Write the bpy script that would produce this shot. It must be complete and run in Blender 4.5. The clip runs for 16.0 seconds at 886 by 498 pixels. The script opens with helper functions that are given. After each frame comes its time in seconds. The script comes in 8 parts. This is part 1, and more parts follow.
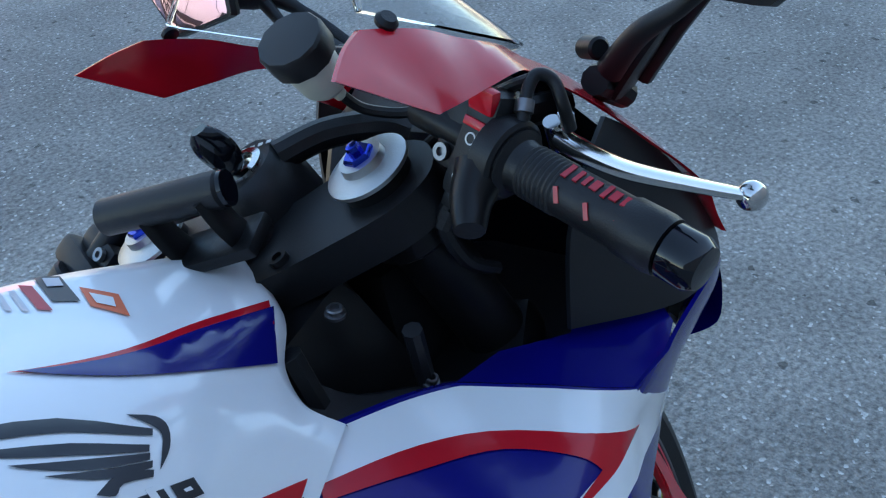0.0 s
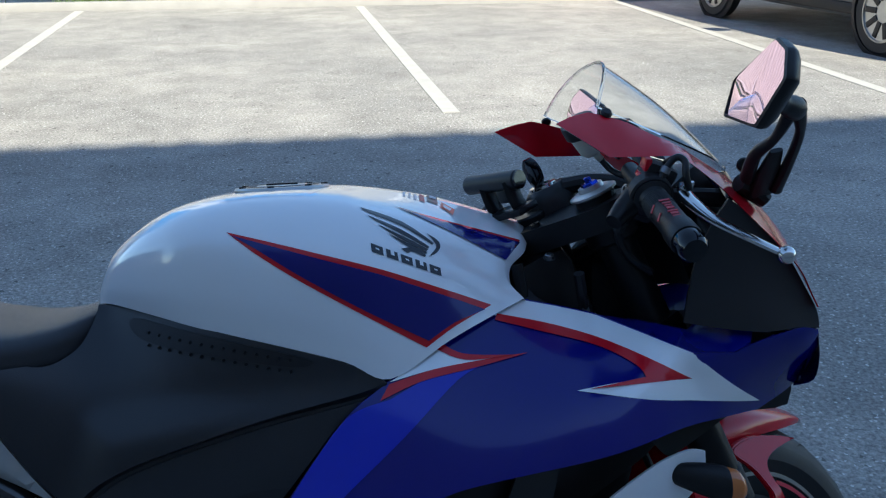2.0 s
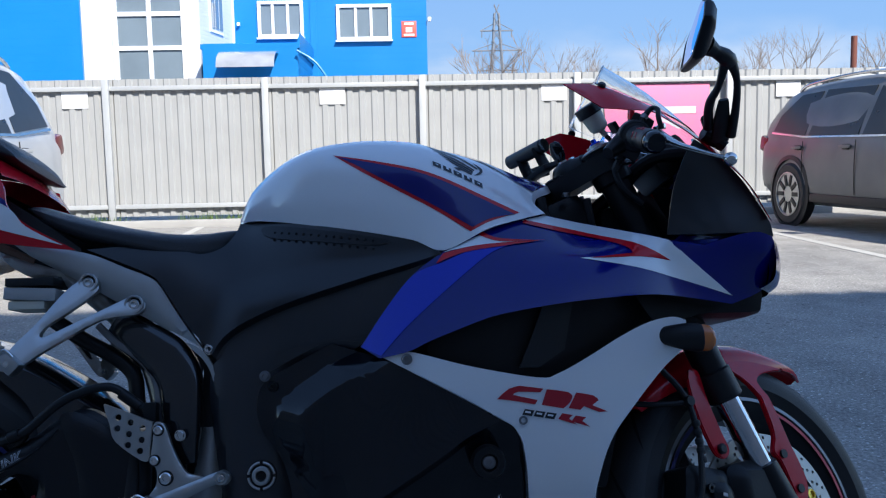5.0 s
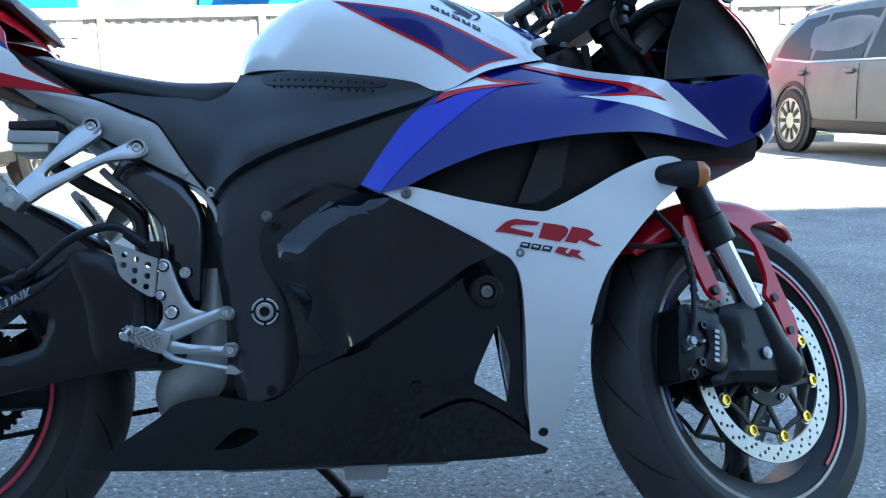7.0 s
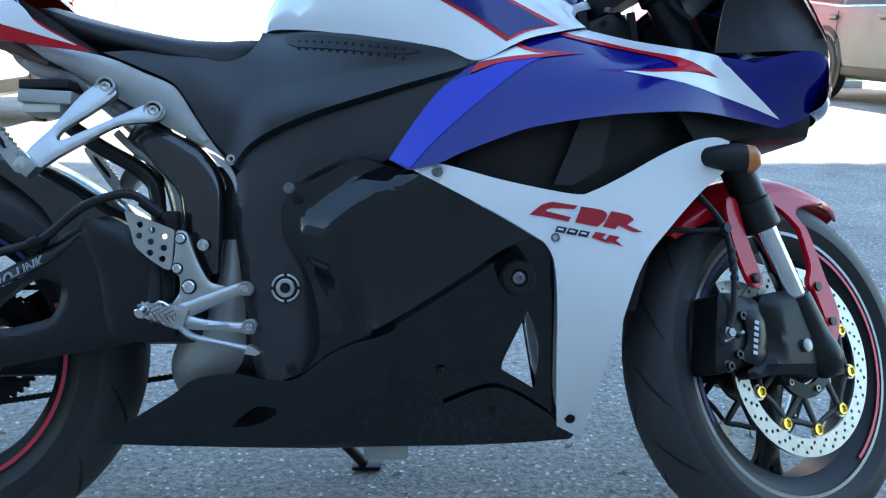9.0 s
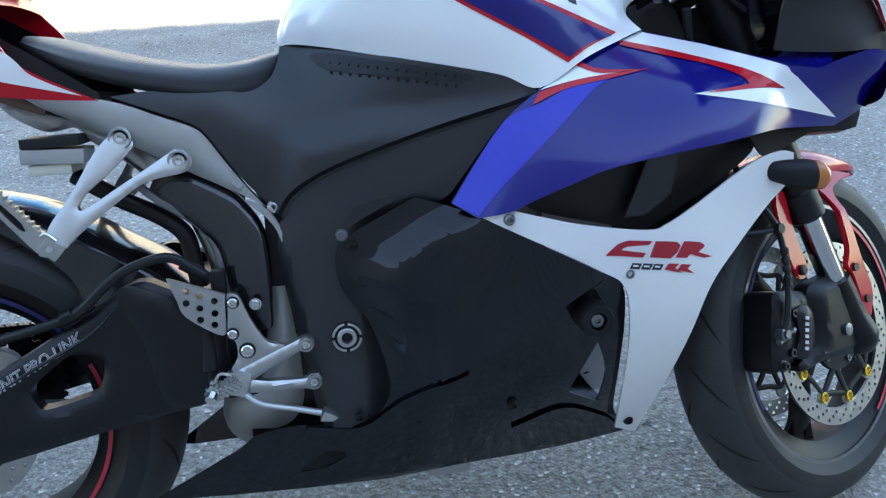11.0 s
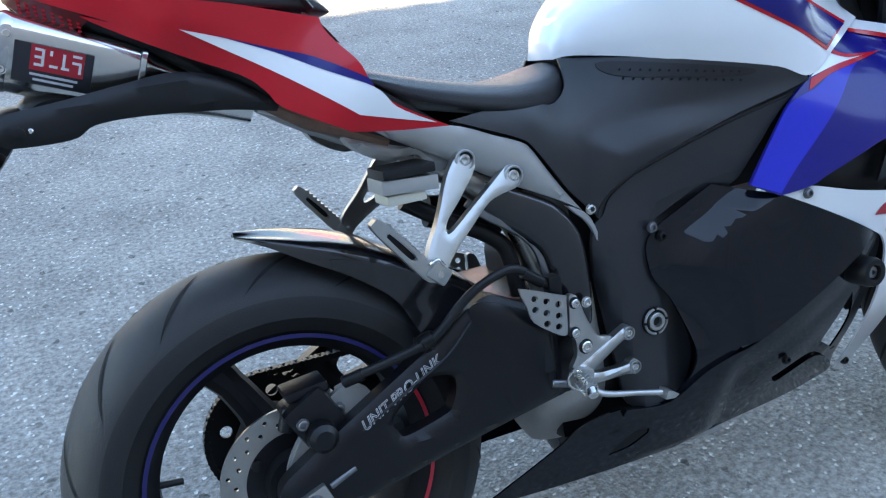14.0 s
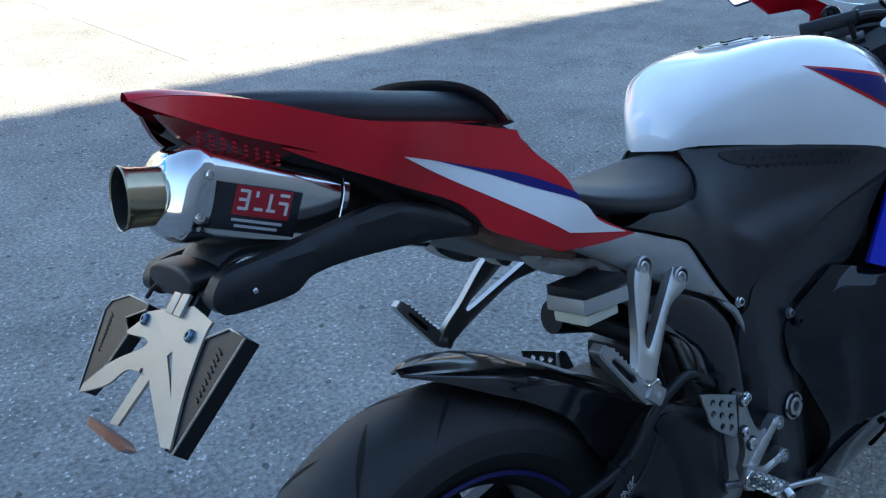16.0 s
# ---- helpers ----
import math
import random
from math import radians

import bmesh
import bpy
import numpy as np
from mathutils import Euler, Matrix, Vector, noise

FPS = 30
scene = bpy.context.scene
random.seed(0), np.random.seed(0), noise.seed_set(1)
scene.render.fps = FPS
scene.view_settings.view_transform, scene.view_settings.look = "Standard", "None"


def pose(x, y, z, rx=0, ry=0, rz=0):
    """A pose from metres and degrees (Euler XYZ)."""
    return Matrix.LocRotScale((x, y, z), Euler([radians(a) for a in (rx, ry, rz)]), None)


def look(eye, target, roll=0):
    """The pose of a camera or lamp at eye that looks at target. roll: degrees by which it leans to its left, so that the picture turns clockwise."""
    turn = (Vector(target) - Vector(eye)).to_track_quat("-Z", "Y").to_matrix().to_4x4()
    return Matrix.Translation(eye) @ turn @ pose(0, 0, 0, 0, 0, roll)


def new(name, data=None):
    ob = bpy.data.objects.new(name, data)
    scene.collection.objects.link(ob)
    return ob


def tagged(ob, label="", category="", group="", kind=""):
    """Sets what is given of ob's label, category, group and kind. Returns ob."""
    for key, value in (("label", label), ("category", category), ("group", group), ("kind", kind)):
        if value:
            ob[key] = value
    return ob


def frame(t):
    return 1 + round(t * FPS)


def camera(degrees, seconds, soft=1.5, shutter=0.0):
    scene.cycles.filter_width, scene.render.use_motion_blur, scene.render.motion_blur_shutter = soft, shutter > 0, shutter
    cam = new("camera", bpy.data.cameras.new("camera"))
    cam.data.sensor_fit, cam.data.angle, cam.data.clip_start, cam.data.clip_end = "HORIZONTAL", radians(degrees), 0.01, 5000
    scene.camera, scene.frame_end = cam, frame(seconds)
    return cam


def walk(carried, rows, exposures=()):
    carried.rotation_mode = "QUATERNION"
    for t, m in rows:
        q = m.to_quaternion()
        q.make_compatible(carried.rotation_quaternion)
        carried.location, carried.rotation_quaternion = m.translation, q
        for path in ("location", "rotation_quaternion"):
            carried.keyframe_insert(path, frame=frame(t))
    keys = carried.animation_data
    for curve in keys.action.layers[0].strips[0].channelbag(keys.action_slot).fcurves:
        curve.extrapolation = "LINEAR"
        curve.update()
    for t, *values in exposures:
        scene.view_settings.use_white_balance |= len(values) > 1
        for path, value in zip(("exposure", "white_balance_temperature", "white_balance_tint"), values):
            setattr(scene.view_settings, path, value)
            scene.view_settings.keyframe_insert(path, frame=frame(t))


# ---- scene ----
cam = camera(53.6, 16.0, soft=1.2, shutter=0.0)
PATH = [
    (0, (0.822, -0.236, 1.224), (1.949, 0.947, 0.071), -2.8),
    (0.5, (0.758, -0.403, 1.262), (1.713, 1.033, 0.249), -1.4),
    (1, (0.758, -0.554, 1.284), (1.473, 1.092, 0.401), -0.6),
    (1.5, (0.798, -0.713, 1.289), (1.24, 1.075, 0.509), 0.3),
    (2, (0.801, -0.851, 1.277), (1.069, 0.987, 0.536), -0.1),
    (2.5, (0.778, -1.007, 1.28), (0.989, 0.85, 0.57), -0.2),
    (3, (0.779, -1.149, 1.269), (0.955, 0.725, 0.592), -0.1),
    (5.5, (0.813, -1.35, 0.865), (0.88, 0.642, 0.695), -1.5),
    (6, (0.805, -1.367, 0.834), (0.866, 0.621, 0.629), -1.8),
    (6.5, (0.805, -1.375, 0.803), (0.867, 0.605, 0.527), -1.7),
    (7, (0.808, -1.38, 0.78), (0.884, 0.588, 0.432), -1.3),
    (7.5, (0.811, -1.389, 0.771), (0.901, 0.569, 0.372), -1.1),
    (8, (0.8, -1.394, 0.771), (0.899, 0.56, 0.358), -0.8),
    (8.5, (0.785, -1.371, 0.781), (0.875, 0.585, 0.375), -0.0),
    (9, (0.786, -1.301, 0.836), (0.831, 0.636, 0.338), 0.3),
    (11.5, (0.47, -1.083, 1.171), (0.828, 0.629, 0.201), -2.0),
    (12, (0.366, -1.071, 1.178), (0.814, 0.609, 0.189), -2.3),
    (12.5, (0.212, -1.125, 1.177), (0.755, 0.556, 0.239), -2.1),
    (13, (0.069, -1.14, 1.189), (0.69, 0.523, 0.266), -1.5),
    (13.5, (-0.043, -1.061, 1.178), (0.583, 0.592, 0.242), -1.9),
    (14, (-0.155, -0.961, 1.195), (0.536, 0.664, 0.256), -2.5),
    (14.5, (-0.303, -0.902, 1.208), (0.562, 0.645, 0.281), -1.4),
    (15, (-0.453, -0.837, 1.232), (0.577, 0.616, 0.32), 0.2),
    (15.5, (-0.504, -0.725, 1.243), (0.58, 0.697, 0.347), 0.3),
    (16, (-0.512, -0.593, 1.247), (0.599, 0.835, 0.394), -1.0),
]
EXPOSURES = [(0.0, 2.62, 7300, 2), (0.5, 2.05, 6500, 2), (1.0, 1.60, 6200, 0), (1.5, 1.33, 6200, 0), (2.0, 1.72, 6200, 2), (3.2, 1.88, 6050, 2), (5.3, 1.47, 5800, 9), (6.0, 1.80, 5750, 8), (6.5, 2.38, 6150, 4), (7.0, 3.10, 6500, -2), (8.5, 3.42, 6850, -3), (9.2, 3.36, 6950, -3), (11.3, 3.50, 8100, 4), (13.5, 3.60, 8300, 5), (14.0, 3.52, 8000, 5), (14.5, 3.60, 7850, 5), (15.0, 3.24, 7700, 4), (15.5, 3.14, 7200, 4), (16.0, 2.50, 6550, 2)]
walk(cam, [(t, look(eye, target, roll)) for t, eye, target, roll in PATH], EXPOSURES)

# ---- light ----
SUN_EL, SUN_DIR = radians(41), Vector((-0.42, 0.91, 0)).normalized()   # the way the light goes, over the ground
world = bpy.data.worlds.new("world")
scene.world = world
world.use_nodes = True
wn = world.node_tree.nodes
sky = wn.new("ShaderNodeTexSky")
sky.sky_type, sky.sun_disc = "NISHITA", False
sky.sun_elevation = SUN_EL
sky.sun_rotation = math.atan2(-SUN_DIR.x, -SUN_DIR.y)
sky.altitude, sky.air_density, sky.dust_density, sky.ozone_density = 900, 0.9, 0.15, 1.6
wn["Background"].inputs["Strength"].default_value = 0.10
world.node_tree.links.new(sky.outputs[0], wn["Background"].inputs["Color"])
sun = new("sun", bpy.data.lights.new("sun", "SUN"))
sun.data.energy, sun.data.angle, sun.data.color = 3.1, radians(0.55), (1.0, 0.90, 0.77)
sun.matrix_world = look((0, 0, 30), Vector((0, 0, 30)) + SUN_DIR * math.cos(SUN_EL) - Vector((0, 0, math.sin(SUN_EL))))


# ---- materials ----
def material(name, color, rough=0.5, metal=0.0, vary=0.12, scale=6.0, bump=0.0, bump_scale=200.0, coat=0.0, rough_vary=0.08,
             second=None, flakes=0.0, spec=0.5, per_object=0.0):
    """A procedural surface: base colour with broad stains and fine grain, uneven gloss, fine relief."""
    m = bpy.data.materials.new(name)
    m.use_nodes = True
    t, p = m.node_tree, m.node_tree.nodes["Principled BSDF"]
    n, ln = t.nodes, t.links
    tc = n.new("ShaderNodeTexCoord")
    big, fine = n.new("ShaderNodeTexNoise"), n.new("ShaderNodeTexNoise")
    big.inputs["Scale"].default_value, big.inputs["Detail"].default_value = scale, 6
    fine.inputs["Scale"].default_value, fine.inputs["Detail"].default_value = bump_scale, 4
    for tex in (big, fine):
        ln.new(tc.outputs["Object"], tex.inputs["Vector"])
    mix = n.new("ShaderNodeMix")
    mix.data_type = "RGBA"
    dark = second or tuple(c * (1 - vary) for c in color)
    light = color if second else tuple(min(1, c * (1 + vary)) for c in color)
    mix.inputs["A"].default_value, mix.inputs["B"].default_value = (*dark, 1), (*light, 1)
    add = n.new("ShaderNodeMath")
    add.operation = "MULTIPLY_ADD"
    ln.new(fine.outputs["Fac"], add.inputs[0])
    add.inputs[1].default_value, add.inputs[2].default_value = 0.4, -0.2
    summed = n.new("ShaderNodeMath")
    summed.use_clamp = True
    ln.new(add.outputs[0], summed.inputs[0])
    ln.new(big.outputs["Fac"], summed.inputs[1])
    ln.new(summed.outputs[0], mix.inputs["Factor"])
    ln.new(mix.outputs["Result"], p.inputs["Base Color"])
    r = n.new("ShaderNodeMath")
    r.operation, r.use_clamp = "MULTIPLY_ADD", True
    ln.new(big.outputs["Fac"], r.inputs[0])
    r.inputs[1].default_value, r.inputs[2].default_value = 2 * rough_vary, rough - rough_vary
    ln.new(r.outputs[0], p.inputs["Roughness"])
    p.inputs["Metallic"].default_value = metal
    p.inputs["Specular IOR Level"].default_value = spec
    p.inputs["Coat Weight"].default_value, p.inputs["Coat Roughness"].default_value = coat, 0.04
    if bump:
        b = n.new("ShaderNodeBump")
        b.inputs["Strength"].default_value, b.inputs["Distance"].default_value = bump, 0.002
        ln.new(fine.outputs["Fac"], b.inputs["Height"])
        ln.new(b.outputs[0], p.inputs["Normal"])
    return m


def asphalt_material(name, base, light, speck):
    """Worn asphalt: dark binder, pale aggregate of two sizes, broad dusty patches, hairline relief."""
    m = bpy.data.materials.new(name)
    m.use_nodes = True
    t, p = m.node_tree, m.node_tree.nodes["Principled BSDF"]
    n, ln = t.nodes, t.links
    tc = n.new("ShaderNodeTexCoord")

    def noise_node(scale, detail, rough=0.55):
        x = n.new("ShaderNodeTexNoise")
        x.inputs["Scale"].default_value, x.inputs["Detail"].default_value, x.inputs["Roughness"].default_value = scale, detail, rough
        ln.new(tc.outputs["Object"], x.inputs["Vector"])
        return x.outputs["Fac"]

    def ramp(fac, lo, hi, a, b):
        x = n.new("ShaderNodeValToRGB")
        x.color_ramp.elements[0].position, x.color_ramp.elements[1].position = lo, hi
        x.color_ramp.elements[0].color, x.color_ramp.elements[1].color = (*a, 1), (*b, 1)
        ln.new(fac, x.inputs["Fac"])
        return x.outputs["Color"]

    def blend(kind, fac, a, b):
        x = n.new("ShaderNodeMix")
        x.data_type, x.blend_type = "RGBA", kind
        if isinstance(fac, float):
            x.inputs["Factor"].default_value = fac
        else:
            ln.new(fac, x.inputs["Factor"])
        ln.new(a, x.inputs["A"])
        ln.new(b, x.inputs["B"])
        return x.outputs["Result"]

    patch = ramp(noise_node(0.6, 7, 0.6), 0.36, 0.64, base, light)
    grain = ramp(noise_node(70, 4, 0.7), 0.36, 0.66, (0.58,) * 3, (1.36,) * 3)
    col = blend("MULTIPLY", 1.0, patch, grain)
    col = blend("MULTIPLY", 1.0, col, ramp(noise_node(3.2, 6, 0.65), 0.34, 0.60, (0.80,) * 3, (1.06,) * 3))
    cells = n.new("ShaderNodeTexVoronoi")
    cells.inputs["Scale"].default_value = 150
    ln.new(tc.outputs["Object"], cells.inputs["Vector"])
    stone = ramp(cells.outputs["Color"], 0.85, 0.91, (0,) * 3, (1,) * 3)
    white = n.new("ShaderNodeRGB")
    white.outputs[0].default_value = (*speck, 1)
    col = blend("MIX", stone, col, white.outputs[0])
    pits = n.new("ShaderNodeTexVoronoi")
    pits.inputs["Scale"].default_value = 60
    ln.new(tc.outputs["Object"], pits.inputs["Vector"])
    hole = ramp(pits.outputs["Color"], 0.06, 0.10, (0.45,) * 3, (1,) * 3)
    col = blend("MULTIPLY", 1.0, col, hole)
    ln.new(col, p.inputs["Base Color"])
    p.inputs["Roughness"].default_value = 0.88
    p.inputs["Specular IOR Level"].default_value = 0.3
    b = n.new("ShaderNodeBump")
    b.inputs["Strength"].default_value, b.inputs["Distance"].default_value = 0.9, 0.004
    ln.new(cells.outputs["Distance"], b.inputs["Height"])
    b2 = n.new("ShaderNodeBump")
    b2.inputs["Strength"].default_value, b2.inputs["Distance"].default_value = 0.6, 0.006
    ln.new(noise_node(40, 5), b2.inputs["Height"])
    ln.new(b.outputs[0], b2.inputs["Normal"])
    ln.new(b2.outputs[0], p.inputs["Normal"])
    return m


ASPHALT = asphalt_material("asphalt", (0.275, 0.262, 0.240), (0.39, 0.366, 0.328), (0.64, 0.62, 0.58))
WHITE = material("white_paint", (0.87, 0.875, 0.88), 0.16, vary=0.02, scale=3, coat=0.8, spec=0.5, rough_vary=0.03)
# one fairing blue in two tones: the lighter imitates light on an upturned band
BLUE_LIT = material("blue_paint_lit", (0.006, 0.020, 0.46), 0.18, vary=0.10, scale=3, coat=0.3, spec=0.3, rough_vary=0.03)
BODY_BLUE = material("body_blue_paint", (0.002, 0.004, 0.165), 0.18, vary=0.10, scale=3, coat=0.3, spec=0.3, rough_vary=0.03)
DEEP_BLUE = material("deep_blue_paint", (0.003, 0.005, 0.15), 0.18, vary=0.10, scale=3, coat=0.3, spec=0.3, rough_vary=0.03)
RED = material("red_paint", (0.56, 0.006, 0.018), 0.2, vary=0.08, scale=3, coat=0.22, spec=0.3, rough_vary=0.03)
BLACK_GLOSS = material("black_gloss_paint", (0.004, 0.005, 0.008), 0.07, vary=0.2, scale=5, spec=0.42, rough_vary=0.03)
BLACK_PLASTIC = material("black_plastic", (0.0095, 0.0095, 0.011), 0.42, vary=0.25, scale=9, bump=0.15, bump_scale=900, spec=0.35)
DARK_PLASTIC = material("grey_black_plastic", (0.013, 0.014, 0.017), 0.34, vary=0.25, scale=7, bump=0.10, bump_scale=700, spec=0.5)
CARBON = material("carbon_weave", (0.010, 0.010, 0.012), 0.18, vary=0.4, scale=120, coat=0.5)
RUBBER = material("tyre_rubber", (0.015, 0.015, 0.016), 0.56, vary=0.35, scale=14, bump=0.25, bump_scale=500, spec=0.4)
RUBBER_WORN = material("worn_tread", (0.034, 0.034, 0.036), 0.55, vary=0.3, scale=16, bump=0.4, bump_scale=600, second=(0.020, 0.020, 0.021), spec=0.45)
GROOVE = material("groove_rubber", (0.008, 0.008, 0.008), 0.9)
VINYL = material("seat_vinyl", (0.015, 0.015, 0.018), 0.36, vary=0.2, scale=8, bump=0.5, bump_scale=1100)
ALLOY = material("bead_blasted_alloy", (0.47, 0.47, 0.46), 0.33, metal=0.95, vary=0.14, scale=14, bump=0.2, bump_scale=900)
SILVER = material("silver_paint", (0.43, 0.43, 0.42), 0.40, metal=0.5, vary=0.12, scale=8, bump=0.1, bump_scale=900)
STEEL = material("polished_steel", (0.66, 0.65, 0.63), 0.16, metal=1.0, vary=0.10, scale=11)
DISC_STEEL = material("brake_disc_steel", (0.40, 0.395, 0.38), 0.36, metal=1.0, vary=0.15, scale=40, bump=0.15, bump_scale=300)
BRUSHED = material("brushed_bare_steel", (0.46, 0.43, 0.38), 0.38, metal=0.9, vary=0.15, scale=25, bump=0.12, bump_scale=500)
BLUE_STEEL = material("blued_steel", (0.12, 0.20, 0.30), 0.25, metal=1.0, vary=0.1)
CHROME = material("chrome", (0.62, 0.62, 0.63), 0.08, metal=1.0, vary=0.05)
GOLD = material("gold_anodised", (0.75, 0.52, 0.10), 0.25, metal=1.0, vary=0.1)
BLUE_ANODISED = material("blue_anodised", (0.02, 0.05, 0.40), 0.22, metal=1.0, vary=0.1)
CAST = material("cast_engine_alloy", (0.50, 0.50, 0.49), 0.48, metal=0.5, vary=0.3, scale=18, bump=0.4, bump_scale=500, second=(0.30, 0.29, 0.275))
DARK_CAST = material("dark_cast_metal", (0.006, 0.006, 0.008), 0.30, metal=0.0, vary=0.3, scale=12, bump=0.2, bump_scale=600, spec=0.35)
BLACK_ALLOY = material("black_alloy", (0.008, 0.008, 0.009), 0.36, metal=0.0, vary=0.25, scale=10, bump=0.1, spec=0.26)
RIM_BLACK = material("rim_black", (0.010, 0.010, 0.012), 0.42, metal=0.0, vary=0.25, scale=9, spec=0.25)
INNER_BLACK = material("matt_inner_plastic", (0.012, 0.012, 0.013), 0.75, vary=0.2, scale=12, spec=0.12)
AMBER = material("amber_lens", (0.55, 0.16, 0.03), 0.12, vary=0.1, coat=1.0)
RED_LENS = material("red_lens", (0.11, 0.002, 0.004), 0.22, vary=0.2, scale=60, coat=0.15, spec=0.3)
RESERVOIR = material("translucent_plastic", (0.62, 0.60, 0.50), 0.45, vary=0.08, scale=20)
RED_GRAPHIC = material("red_print", (0.45, 0.015, 0.03), 0.3, vary=0.05)
BLACK_GRAPHIC = material("black_print", (0.02, 0.022, 0.028), 0.3, vary=0.1)
GREY_GRAPHIC = material("pale_print", (0.55, 0.55, 0.57), 0.4, vary=0.05)
WHITE_GRAPHIC = material("white_print", (0.75, 0.75, 0.75), 0.35, vary=0.04)
ORANGE_GRAPHIC = material("orange_print", (0.75, 0.14, 0.05), 0.35, vary=0.05)


def glass_material(name, tint, rough=0.02):
    m = bpy.data.materials.new(name)
    m.use_nodes = True
    p = m.node_tree.nodes["Principled BSDF"]
    p.inputs["Base Color"].default_value = (*tint, 1)
    p.inputs["Roughness"].default_value = rough
    p.inputs["Transmission Weight"].default_value = 1.0
    p.inputs["IOR"].default_value = 1.15
    return m


DARK_STEEL = material("dark_steel", (0.22, 0.22, 0.23), 0.35, metal=0.9, vary=0.2, scale=30)
CLEAR = glass_material("clear_acrylic", (0.93, 0.95, 0.96))
MIRROR = material("mirror_glass", (0.92, 0.66, 0.86), 0.01, metal=1.0, vary=0.0, rough_vary=0.0)
CAR_GLASS = material("dark_car_glass", (0.020, 0.023, 0.026), 0.30, vary=0.1, spec=0.35)


# ---- mesh helpers ----
def finish(name, bm, mat, parent=None, label="", matrix=None, sharp=35.0):
    """Links a bmesh as one mesh object."""
    me = bpy.data.meshes.new(name)
    bmesh.ops.recalc_face_normals(bm, faces=bm.faces)
    for f in bm.faces:
        f.smooth = True
    bm.to_mesh(me)
    bm.free()
    me.set_sharp_from_angle(angle=radians(sharp))
    for mm in (mat if isinstance(mat, (list, tuple)) else [mat]):
        me.materials.append(mm)
    ob = new(name, me)
    if parent is not None:
        ob.parent = parent
    if matrix is not None:
        ob.matrix_basis = matrix
    if label:
        ob["label"] = label
    return ob


def part(name, bm, mat, parent, label="", matrix=None, sharp=35.0):
    return finish(name, bm, mat, parent, label, matrix, sharp)


def thing(name, label, category, place=(0, 0, 0), group="", kind="", matrix=None):
    ob = new(name)
    ob.matrix_basis = matrix if matrix is not None else Matrix.Translation(place)
    return tagged(ob, label, category, group, kind)


def add_box(bm, size, centre=(0, 0, 0), rot=None, bevel=0.0):
    res = bmesh.ops.create_cube(bm, size=1.0)
    vs = res["verts"]
    m = Matrix.Translation(centre) @ (rot.to_4x4() if rot else Matrix()) @ Matrix.Diagonal((*size, 1))
    bmesh.ops.transform(bm, matrix=m, verts=vs)
    if bevel:
        es = {e for v in vs for e in v.link_edges}
        bmesh.ops.bevel(bm, geom=list(es), offset=bevel, segments=2, affect="EDGES", profile=0.6)
    return bm


def box(size, centre=(0, 0, 0), rot=None, bevel=0.0):
    return add_box(bmesh.new(), size, centre, rot, bevel)


def frame_of(axis):
    """A turn that takes z to the axis."""
    return Vector((0, 0, 1)).rotation_difference(Vector(axis).normalized()).to_matrix()


def add_lathe(bm, profile, origin=(0, 0, 0), axis=(0, 0, 1), seg=32, closed=False, cap=True, squash=(1, 1)):
    """Turns (radius, height) pairs about the axis."""
    rot, o = frame_of(axis), Vector(origin)
    rings = []
    for r, h in profile:
        rings.append([bm.verts.new(o + rot @ Vector((r * math.cos(a) * squash[0], r * math.sin(a) * squash[1], h)))
                      for a in (2 * math.pi * i / seg for i in range(seg))])
    pairs = list(zip(rings, rings[1:])) + ([(rings[-1], rings[0])] if closed else [])
    for a, b in pairs:
        for i in range(seg):
            j = (i + 1) % seg
            bm.faces.new((a[i], a[j], b[j], b[i]))
    if cap and not closed:
        bm.faces.new(rings[0][::-1])
        bm.faces.new(rings[-1])
    return bm


def lathe(profile, origin=(0, 0, 0), axis=(0, 0, 1), seg=32, closed=False, cap=True, squash=(1, 1)):
    return add_lathe(bmesh.new(), profile, origin, axis, seg, closed, cap, squash)


def rod(a, b, r, r2=None, seg=20, bevel=0.0, bm=None):
    a, b = Vector(a), Vector(b)
    d = (b - a).length
    r2 = r if r2 is None else r2
    prof = [(r, 0), (r2, d)] if not bevel else [(r - bevel, 0), (r, bevel), (r2, d - bevel), (r2 - bevel, d)]
    return add_lathe(bm or bmesh.new(), prof, a, b - a, seg)


def smooth_line(pts, steps=6, closed=False):
    """Catmull-Rom through the points, of any dimension; a point repeated in a row makes a corner."""
    P = [np.array(p, float) for p in pts]
    n = len(P)
    out = []
    for i in range(n if closed else n - 1):
        p1, p2 = P[i], P[(i + 1) % n]
        p0 = P[i - 1] if (closed or i > 0) else p1
        p3 = P[(i + 2) % n] if (closed or i + 2 < n) else p2
        if np.allclose(p1, p2):
            continue
        for k in range(steps):
            s = k / steps
            out.append(0.5 * (2 * p1 + (p2 - p0) * s + (2 * p0 - 5 * p1 + 4 * p2 - p3) * s * s + (3 * p1 - p0 - 3 * p2 + p3) * s ** 3))
    if not closed:
        out.append(P[-1])
    return out


